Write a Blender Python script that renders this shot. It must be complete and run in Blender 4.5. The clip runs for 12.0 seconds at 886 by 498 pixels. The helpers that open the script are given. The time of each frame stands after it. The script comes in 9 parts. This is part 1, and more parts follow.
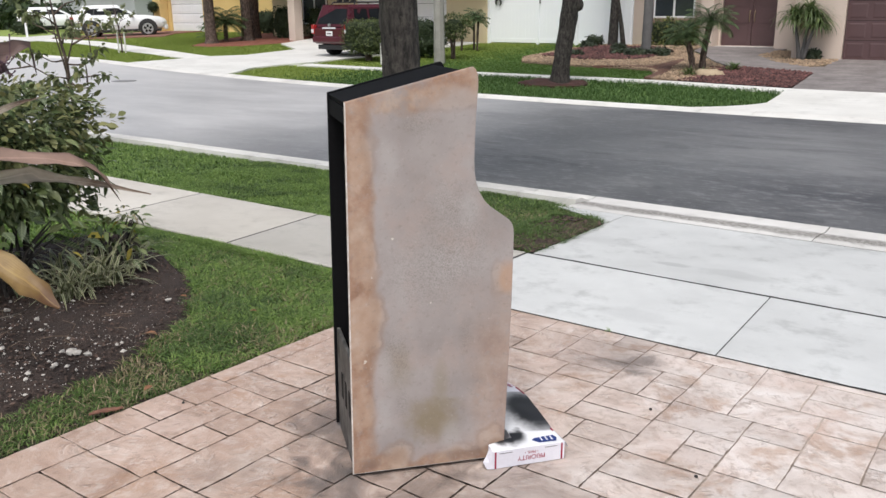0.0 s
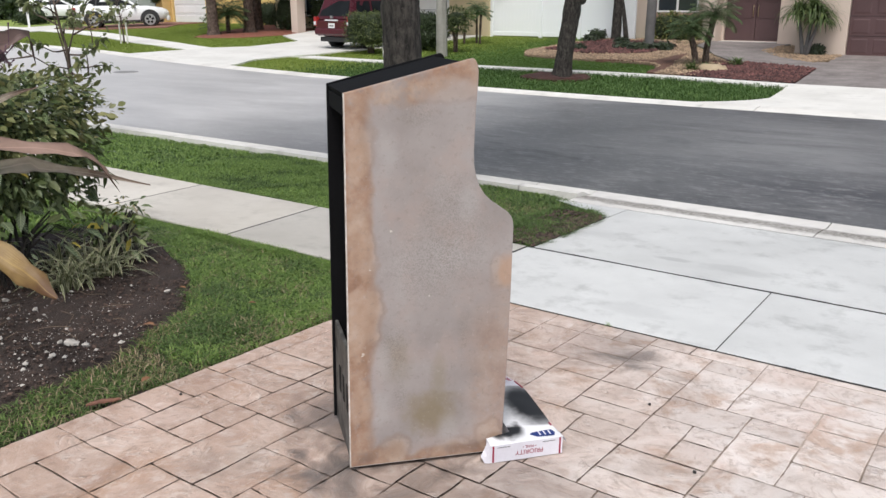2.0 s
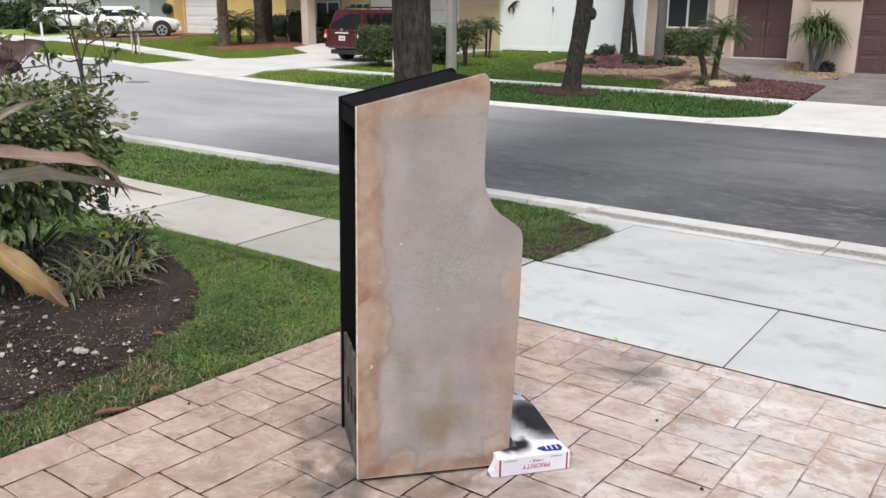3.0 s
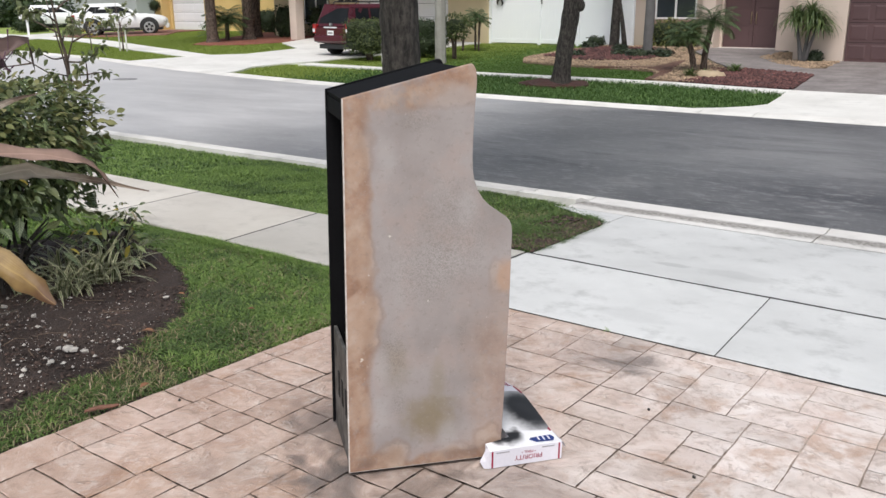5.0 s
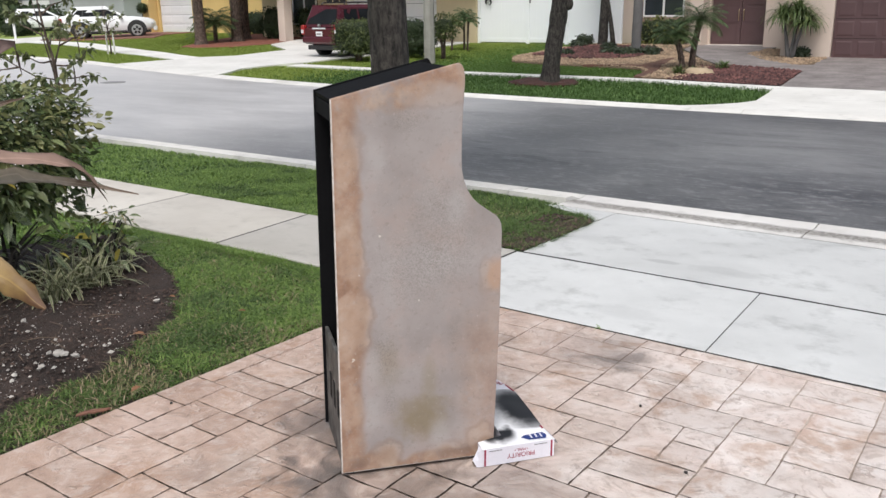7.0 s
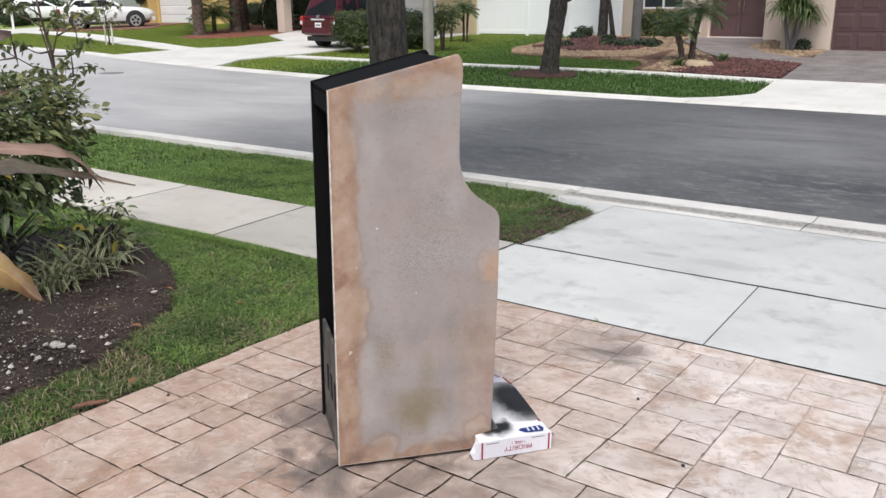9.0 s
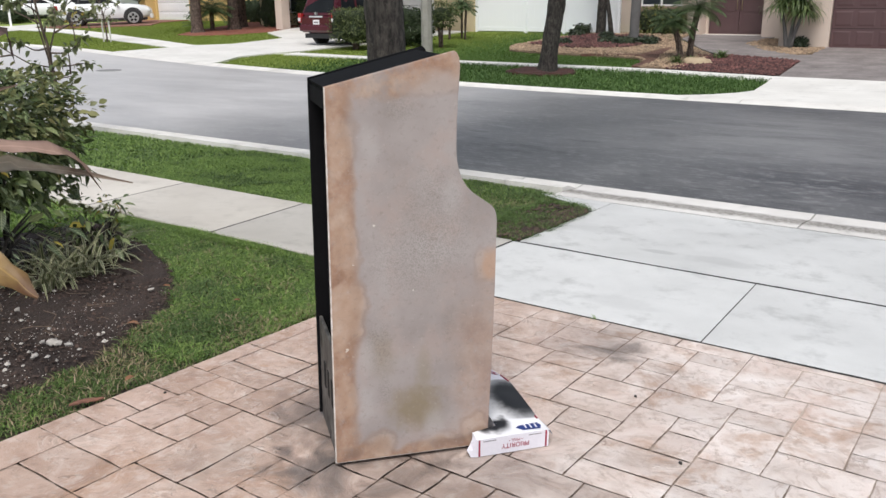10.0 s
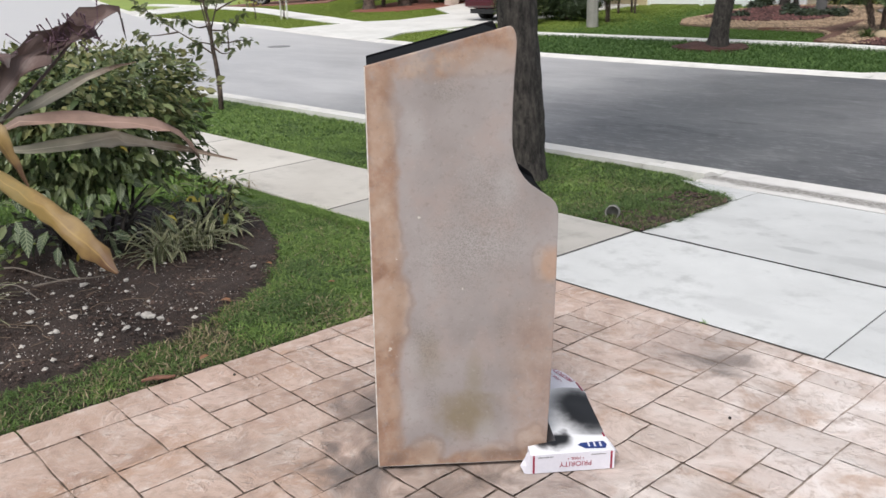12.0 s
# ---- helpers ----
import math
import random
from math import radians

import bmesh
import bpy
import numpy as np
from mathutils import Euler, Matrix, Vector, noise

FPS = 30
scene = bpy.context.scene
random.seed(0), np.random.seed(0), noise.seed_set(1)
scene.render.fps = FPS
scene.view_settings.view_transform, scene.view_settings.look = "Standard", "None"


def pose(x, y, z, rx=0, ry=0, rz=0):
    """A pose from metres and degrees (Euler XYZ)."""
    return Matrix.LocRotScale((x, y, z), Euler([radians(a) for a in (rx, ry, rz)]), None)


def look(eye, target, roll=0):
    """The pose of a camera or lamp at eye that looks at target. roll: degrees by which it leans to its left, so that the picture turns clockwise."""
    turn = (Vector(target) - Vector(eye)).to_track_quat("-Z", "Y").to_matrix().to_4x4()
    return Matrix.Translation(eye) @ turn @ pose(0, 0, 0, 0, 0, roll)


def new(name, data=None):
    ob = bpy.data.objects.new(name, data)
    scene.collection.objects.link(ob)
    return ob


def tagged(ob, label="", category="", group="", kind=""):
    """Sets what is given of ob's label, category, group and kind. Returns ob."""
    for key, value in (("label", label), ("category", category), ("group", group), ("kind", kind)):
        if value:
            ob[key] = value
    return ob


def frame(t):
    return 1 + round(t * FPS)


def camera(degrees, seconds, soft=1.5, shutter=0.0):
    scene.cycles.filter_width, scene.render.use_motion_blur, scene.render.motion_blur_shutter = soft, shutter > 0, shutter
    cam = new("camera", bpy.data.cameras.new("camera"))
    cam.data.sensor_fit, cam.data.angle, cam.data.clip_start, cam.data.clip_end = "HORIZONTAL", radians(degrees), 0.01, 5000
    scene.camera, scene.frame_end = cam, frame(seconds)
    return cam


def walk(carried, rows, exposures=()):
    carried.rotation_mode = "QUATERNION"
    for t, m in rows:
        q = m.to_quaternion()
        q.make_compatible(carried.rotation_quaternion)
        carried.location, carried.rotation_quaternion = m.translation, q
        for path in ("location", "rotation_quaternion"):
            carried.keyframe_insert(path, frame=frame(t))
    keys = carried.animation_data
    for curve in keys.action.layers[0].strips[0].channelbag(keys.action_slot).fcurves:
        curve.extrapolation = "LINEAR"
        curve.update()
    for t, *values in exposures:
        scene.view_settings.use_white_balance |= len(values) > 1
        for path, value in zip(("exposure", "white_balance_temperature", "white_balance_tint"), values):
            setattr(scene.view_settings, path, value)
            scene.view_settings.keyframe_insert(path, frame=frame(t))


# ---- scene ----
cam = camera(55.3, 12.0, soft=1.5, shutter=0.2)
METRES, EYE, TILT, LEAN, TURN = 0.6195, 1.75, -1.35, 1.0, 36.1
ROWS = [
    (0.0, 0.0, 0.0, 0.0, 0.08, -14.76, -0.3),
    (0.5, -0.0027, 0.0061, -0.002, 0.13, -14.62, -0.35),
    (1.0, 0.0005, 0.0166, -0.0055, 0.21, -14.77, -0.35),
    (1.5, 0.0111, 0.0278, -0.0064, 0.21, -14.96, -0.36),
    (2.0, 0.015, 0.0298, -0.0121, 0.27, -15.2, -0.67),
    (2.5, 0.0073, 0.0203, -0.0084, 0.56, -15.15, -0.97),
    (3.0, -0.003, 0.0077, -0.0025, 0.9, -14.35, -1.25),
    (5.0, 0.0175, 0.0239, -0.0218, 0.19, -14.74, -0.6),
    (5.5, 0.0206, 0.0218, -0.0229, -0.18, -14.8, -0.74),
    (6.0, 0.0215, 0.0188, -0.0219, -0.3, -14.68, -0.52),
    (6.5, 0.0259, 0.0146, -0.0221, -0.41, -14.62, -0.16),
    (7.0, 0.0262, 0.0158, -0.0239, -0.54, -14.74, -0.07),
    (9.0, 0.0353, 0.0359, -0.0262, -0.57, -15.28, -0.23),
    (9.5, 0.0346, 0.0422, -0.0277, -0.51, -15.28, -0.45),
    (10.0, 0.0437, 0.0456, -0.0311, -0.68, -15.45, -0.25),
    (10.5, 0.1054, 0.0675, -0.0414, -0.81, -16.18, 0.37),
    (11.0, 0.2352, 0.1337, -0.0433, 0.73, -17.23, 0.83),
    (11.5, 0.3955, 0.3125, -0.0644, 4.96, -17.43, 1.05),
    (12.0, 0.6851, 0.5599, -0.0502, 10.85, -17.0, 0.6),
]
walk(cam, [(t, pose(0, 0, EYE, TILT, LEAN, TURN) @ pose(METRES * x, METRES * y, METRES * z, 90 + pitch, roll, yaw)) for t, x, y, z, yaw, pitch, roll in ROWS])

# ---- light: bright overcast day ----
SUN_EL, SUN_AZ = 58.0, 150.0          # degrees; azimuth clockwise from +y
world = bpy.data.worlds.new("sky")
scene.world = world
world.use_nodes = True
wn, wl = world.node_tree.nodes, world.node_tree.links
wn.clear()
sky = wn.new("ShaderNodeTexSky")
sky.sky_type, sky.sun_disc = "NISHITA", False
sky.sun_elevation, sky.sun_rotation = radians(SUN_EL), radians(SUN_AZ)
sky.dust_density, sky.air_density = 3.0, 1.0
pale = wn.new("ShaderNodeHueSaturation")
pale.inputs["Saturation"].default_value = 0.5
back = wn.new("ShaderNodeBackground")
back.inputs["Strength"].default_value = 0.165
wout = wn.new("ShaderNodeOutputWorld")
wl.new(sky.outputs[0], pale.inputs["Color"])
wl.new(pale.outputs[0], back.inputs["Color"])
wl.new(back.outputs[0], wout.inputs["Surface"])
sun = new("sun", bpy.data.lights.new("sun", "SUN"))
sun.data.energy, sun.data.angle, sun.data.color = 2.15, radians(26), (1.0, 0.98, 0.955)
az, el = radians(SUN_AZ), radians(SUN_EL)
sun.matrix_world = look((20 * math.sin(az) * math.cos(el), 20 * math.cos(az) * math.cos(el), 20 * math.sin(el)), (0, 0, 0))
scene.view_settings.exposure = 0.0


# ---- materials ----
def graph(name):
    m = bpy.data.materials.new(name)
    m.use_nodes = True
    nt = m.node_tree
    bsdf = nt.nodes["Principled BSDF"]
    return m, nt, bsdf


def node(nt, kind, **values):
    n = nt.nodes.new(kind)
    for key, value in values.items():
        n.inputs[key].default_value = value
    return n


def coords(nt, space="Object"):
    return nt.nodes.new("ShaderNodeTexCoord").outputs[space]


def noise_tex(nt, vec, scale, detail=4.0, rough=0.55):
    n = node(nt, "ShaderNodeTexNoise", Scale=scale, Detail=detail, Roughness=rough)
    nt.links.new(vec, n.inputs["Vector"])
    return n.outputs["Fac"]


def ramp(nt, fac, stops):
    r = nt.nodes.new("ShaderNodeValToRGB")
    el_ = r.color_ramp.elements
    while len(el_) < len(stops):
        el_.new(0.5)
    for e, (p, c) in zip(el_, stops):
        e.position, e.color = p, (*c, 1) if len(c) == 3 else c
    nt.links.new(fac, r.inputs[0])
    return r.outputs["Color"]


def mix(nt, fac, a, b, how="MIX"):
    n = nt.nodes.new("ShaderNodeMix")
    n.data_type, n.blend_type = "RGBA", how
    for sock, value in ((n.inputs[0], fac), (n.inputs[6], a), (n.inputs[7], b)):
        if isinstance(value, (int, float)):
            sock.default_value = value
        elif isinstance(value, tuple):
            sock.default_value = (*value, 1)
        else:
            nt.links.new(value, sock)
    return n.outputs[2]


def math_node(nt, how, a, b=None, clamp=False):
    n = nt.nodes.new("ShaderNodeMath")
    n.operation, n.use_clamp = how, clamp
    for sock, value in zip(n.inputs, (a, b)):
        if value is None:
            continue
        if isinstance(value, (int, float)):
            sock.default_value = value
        else:
            nt.links.new(value, sock)
    return n.outputs[0]


def band(nt, value, lo, hi):
    """0 below lo, 1 above hi (or the other way round), smooth between."""
    n = node(nt, "ShaderNodeMapRange")
    n.interpolation_type = "SMOOTHSTEP"
    n.inputs["From Min"].default_value, n.inputs["From Max"].default_value = lo, hi
    nt.links.new(value, n.inputs["Value"])
    return n.outputs[0]


def bump(nt, bsdf, height, strength, distance):
    b = node(nt, "ShaderNodeBump", Strength=strength, Distance=distance)
    nt.links.new(height, b.inputs["Height"])
    nt.links.new(b.outputs[0], bsdf.inputs["Normal"])


def vary(nt, colour, amount, per="object"):
    """Shifts the brightness from piece to piece."""
    rnd = nt.nodes.new("ShaderNodeObjectInfo").outputs["Random"] if per == "object" else nt.nodes.new("ShaderNodeNewGeometry").outputs["Random Per Island"]
    n = node(nt, "ShaderNodeMapRange")
    n.inputs["To Min"].default_value, n.inputs["To Max"].default_value = 1 - amount, 1 + amount
    nt.links.new(rnd, n.inputs["Value"])
    h = nt.nodes.new("ShaderNodeHueSaturation")
    nt.links.new(n.outputs[0], h.inputs["Value"])
    nt.links.new(colour, h.inputs["Color"])
    return h.outputs[0]


def surface(name, light, dark, big=1.5, fine=30.0, rough=0.7, relief=0.3, depth=0.004, metal=0.0, spread=0.0, per="object", contrast=0.5, gloss=0.5):
    """Mottled at two scales between two colours, with fine relief."""
    m, nt, bsdf = graph(name)
    vec = coords(nt)
    a, b = noise_tex(nt, vec, big), noise_tex(nt, vec, fine, 6.0, 0.65)
    f = math_node(nt, "ADD", math_node(nt, "MULTIPLY", a, 0.6), math_node(nt, "MULTIPLY", b, 0.4))
    c = ramp(nt, f, [(0.5 - contrast * 0.4, dark), (0.5 + contrast * 0.4, light)])
    if spread:
        c = vary(nt, c, spread, per)
    nt.links.new(c, bsdf.inputs["Base Color"])
    bsdf.inputs["Metallic"].default_value = metal
    bsdf.inputs["Specular IOR Level"].default_value = gloss
    r = node(nt, "ShaderNodeMapRange")
    r.inputs["To Min"].default_value, r.inputs["To Max"].default_value = max(0.03, rough - 0.12), min(1, rough + 0.1)
    nt.links.new(a, r.inputs["Value"])
    nt.links.new(r.outputs[0], bsdf.inputs["Roughness"])
    if relief:
        bump(nt, bsdf, b, relief, depth)
    return m


def leaf_material(name, light, dark, spread=0.35, rough=0.45, thin=0.25, veins=None, tip=None):
    """Leaves that differ from one to the next, let some light through, and may have pale veins or brown tips."""
    m, nt, bsdf = graph(name)
    geo = nt.nodes.new("ShaderNodeNewGeometry").outputs["Random Per Island"]
    c = ramp(nt, geo, [(0.0, dark), (0.7, light), (1.0, tuple(v * k for v, k in zip(light, (1.5, 1.3, 1.6))))])
    c = mix(nt, math_node(nt, "MULTIPLY", noise_tex(nt, coords(nt), 35.0), 0.5), c, dark)
    uv = nt.nodes.new("ShaderNodeUVMap").outputs[0]
    sep = nt.nodes.new("ShaderNodeSeparateXYZ")
    nt.links.new(uv, sep.inputs[0])
    off = math_node(nt, "ABSOLUTE", math_node(nt, "SUBTRACT", sep.outputs[0], 0.5))
    if veins:
        s = math_node(nt, "SINE", math_node(nt, "MULTIPLY", math_node(nt, "SUBTRACT", sep.outputs[1], math_node(nt, "MULTIPLY", off, 0.5)), 48.0))
        line = math_node(nt, "MAXIMUM", band(nt, s, 0.45, 0.8), band(nt, off, 0.06, 0.02))
        pick = band(nt, math_node(nt, "FRACT", math_node(nt, "MULTIPLY", geo, 7.31)), 1 - veins[1] - 0.02, 1 - veins[1])
        c = mix(nt, math_node(nt, "MULTIPLY", math_node(nt, "MULTIPLY", line, pick), 0.8), c, veins[0])
    if tip:
        c = mix(nt, band(nt, math_node(nt, "ADD", sep.outputs[1], math_node(nt, "MULTIPLY", noise_tex(nt, coords(nt), 12.0), 0.4)), 0.95, 1.25), c, tip)
    nt.links.new(c, bsdf.inputs["Base Color"])
    bsdf.inputs["Roughness"].default_value = rough
    bsdf.inputs["Specular IOR Level"].default_value = 0.35
    if thin:
        tr = nt.nodes.new("ShaderNodeBsdfTranslucent")
        nt.links.new(c, tr.inputs["Color"])
        ms = nt.nodes.new("ShaderNodeMixShader")
        ms.inputs[0].default_value = thin
        nt.links.new(bsdf.outputs[0], ms.inputs[1])
        nt.links.new(tr.outputs[0], ms.inputs[2])
        nt.links.new(ms.outputs[0], nt.nodes["Material Output"].inputs["Surface"])
    return m


def glass_material(name, tint=(0.02, 0.025, 0.03), ior=1.5):
    m, nt, bsdf = graph(name)
    nt.links.new(ramp(nt, noise_tex(nt, coords(nt), 0.8), [(0.3, tint), (0.7, tuple(v * 2.2 for v in tint))]), bsdf.inputs["Base Color"])
    bsdf.inputs["Roughness"].default_value = 0.06
    bsdf.inputs["IOR"].default_value = ior
    return m


def stamped_concrete():
    """Sealed, stamped concrete: tan to pinkish buff, ochre stains, and the chiselled ledges of a slate stamp."""
    m, nt, bsdf = graph("stamped_concrete")
    vec = coords(nt)
    sx = nt.nodes.new("ShaderNodeSeparateXYZ")
    nt.links.new(vec, sx.inputs[0])
    warp = node(nt, "ShaderNodeTexNoise", Scale=2.6, Detail=2.0)
    nt.links.new(vec, warp.inputs["Vector"])
    bent = nt.nodes.new("ShaderNodeVectorMath")
    bent.operation = "MULTIPLY_ADD"
    nt.links.new(warp.outputs["Color"], bent.inputs[0])
    bent.inputs[1].default_value = (0.5, 0.5, 0.0)
    nt.links.new(vec, bent.inputs[2])
    bv = bent.outputs[0]
    big, mid, fine = noise_tex(nt, vec, 1.3, 3), noise_tex(nt, bv, 6.0, 5, 0.55), noise_tex(nt, vec, 60.0, 5, 0.7)
    c = ramp(nt, mid, [(0.28, (0.36, 0.24, 0.185)), (0.42, (0.467, 0.331, 0.262)), (0.56, (0.515, 0.379, 0.309)), (0.72, (0.58, 0.458, 0.392))])
    # the colour pales unevenly towards +x and the street
    pale_end = band(nt, math_node(nt, "ADD", math_node(nt, "ADD", sx.outputs[0], math_node(nt, "MULTIPLY", sx.outputs[1], 0.35)), math_node(nt, "MULTIPLY", big, 1.6)), -0.7, 1.3)
    pale = ramp(nt, mid, [(0.3, (0.57, 0.485, 0.435)), (0.45, (0.69, 0.615, 0.57)), (0.7, (0.78, 0.73, 0.70))])
    c = mix(nt, math_node(nt, "MULTIPLY", pale_end, 0.85), c, pale)
    stain = math_node(nt, "MULTIPLY", band(nt, noise_tex(nt, bv, 3.4, 5, 0.6), 0.52, 0.64), band(nt, noise_tex(nt, vec, 11.0, 4), 0.35, 0.6))
    c = mix(nt, math_node(nt, "MULTIPLY", stain, 0.65), c, (0.40, 0.245, 0.16))
    # ledges of the stamp: short broken arcs, shading painted dark below and pale on the worn crest
    ledge_n = noise_tex(nt, bv, 5.2, 6.0, 0.6)
    broken = band(nt, noise_tex(nt, vec, 9.0, 4, 0.6), 0.5, 0.62)
    lip = math_node(nt, "MULTIPLY", math_node(nt, "MULTIPLY", band(nt, ledge_n, 0.5, 0.524), band(nt, ledge_n, 0.548, 0.527)), broken)
    c = mix(nt, math_node(nt, "MULTIPLY", lip, 0.42), c, (0.27, 0.18, 0.135))
    crest = math_node(nt, "MULTIPLY", math_node(nt, "MULTIPLY", band(nt, ledge_n, 0.54, 0.556), band(nt, ledge_n, 0.60, 0.562)), broken)
    c = mix(nt, math_node(nt, "MULTIPLY", crest, 0.4), c, (0.74, 0.67, 0.62))
    # pink and grey-green casts from slab to slab and within them
    c = mix(nt, math_node(nt, "MULTIPLY", band(nt, noise_tex(nt, vec, 2.1, 4, 0.6), 0.5, 0.66), 0.3), c, (0.60, 0.43, 0.36))
    c = mix(nt, math_node(nt, "MULTIPLY", band(nt, noise_tex(nt, vec, 1.7, 5, 0.65), 0.52, 0.68), 0.32), c, (0.40, 0.36, 0.325))
    c = mix(nt, math_node(nt, "MULTIPLY", band(nt, fine, 0.6, 0.74), 0.22), c, (0.25, 0.18, 0.14))
    mot = noise_tex(nt, vec, 15.0, 8, 0.72)
    c = mix(nt, math_node(nt, "MULTIPLY", band(nt, mot, 0.5, 0.36), 0.4), c, (0.31, 0.225, 0.175))
    c = mix(nt, math_node(nt, "MULTIPLY", band(nt, mot, 0.52, 0.66), 0.4), c, (0.68, 0.62, 0.57))
    chip = noise_tex(nt, vec, 34.0, 6, 0.75)
    c = mix(nt, math_node(nt, "MULTIPLY", band(nt, chip, 0.58, 0.72), 0.22), c, (0.66, 0.60, 0.55))
    c = mix(nt, math_node(nt, "MULTIPLY", band(nt, chip, 0.36, 0.28), 0.3), c, (0.30, 0.22, 0.17))
    flake = noise_tex(nt, bv, 21.0, 9, 0.68)
    c = mix(nt, math_node(nt, "MULTIPLY", band(nt, flake, 0.55, 0.63), 0.32), c, (0.68, 0.595, 0.55))
    c = mix(nt, math_node(nt, "MULTIPLY", band(nt, flake, 0.43, 0.36), 0.38), c, (0.32, 0.235, 0.185))
    # black paint mist and contact shade put into the colour round the cabinet's foot, and a grey tyre patch near the
    # pavement
    for px, py, r0, r1, amount in ((-1.9, 2.3, 0.0, 0.24, 0.5), (-1.74, 2.5, 0.0, 0.2, 0.5), (-2.1, 2.15, 0.0, 0.26, 0.75), (-2.32, 2.44, 0.05, 0.36, 0.62), (-2.5, 2.62, 0.05, 0.36, 0.4), (-2.0, 2.12, 0.0, 0.3, 0.3), (-1.68, 3.99, 0.0, 0.2, 0.5), (-1.85, 4.08, 0.05, 0.45, 0.38), (-1.3, 3.75, 0.0, 0.3, 0.2), (-1.8, 2.3, 0.1, 0.6, 0.42), (-1.5, 2.55, 0.05, 0.5, 0.3)):
        d = nt.nodes.new("ShaderNodeVectorMath")
        d.operation = "DISTANCE"
        nt.links.new(vec, d.inputs[0])
        d.inputs[1].default_value = (px, py, -0.08)
        wob = math_node(nt, "ADD", d.outputs["Value"], math_node(nt, "MULTIPLY", math_node(nt, "SUBTRACT", mid, 0.5), 0.6))
        c = mix(nt, math_node(nt, "MULTIPLY", band(nt, wob, r1, r0), amount), c, (0.115, 0.1, 0.092))
    c = vary(nt, c, 0.08)
    nt.links.new(c, bsdf.inputs["Base Color"])
    nt.links.new(math_node(nt, "ADD", math_node(nt, "MULTIPLY", mid, 0.4), 0.22), bsdf.inputs["Roughness"])
    h = math_node(nt, "ADD", math_node(nt, "ADD", math_node(nt, "MULTIPLY", noise_tex(nt, bv, 5.0, 9, 0.62), 0.8), math_node(nt, "MULTIPLY", fine, 0.1)), math_node(nt, "MULTIPLY", math_node(nt, "MULTIPLY", band(nt, ledge_n, 0.5, 0.56), broken), 0.16))
    bump(nt, bsdf, h, 0.75, 0.028)
    return m


def joint_dirt():
    """Grime in the stamped joints, paler towards +x."""
    m, nt, bsdf = graph("joint_dirt")
    vec = coords(nt)
    sep = nt.nodes.new("ShaderNodeSeparateXYZ")
    nt.links.new(vec, sep.inputs[0])
    f = math_node(nt, "ADD", math_node(nt, "MULTIPLY", noise_tex(nt, vec, 2.2), 0.6), math_node(nt, "MULTIPLY", noise_tex(nt, vec, 26.0, 6, 0.65), 0.4))
    c = ramp(nt, f, [(0.36, (0.14, 0.104, 0.084)), (0.6, (0.38, 0.296, 0.24))])
    pale_side = band(nt, math_node(nt, "ADD", sep.outputs[0], math_node(nt, "MULTIPLY", f, 1.2)), -1.0, 0.1)
    c = mix(nt, math_node(nt, "MULTIPLY", pale_side, 0.85), c, ramp(nt, f, [(0.36, (0.24, 0.185, 0.15)), (0.62, (0.60, 0.51, 0.44))]))
    nt.links.new(c, bsdf.inputs["Base Color"])
    bsdf.inputs["Roughness"].default_value = 0.95
    bump(nt, bsdf, f, 0.3, 0.004)
    return m


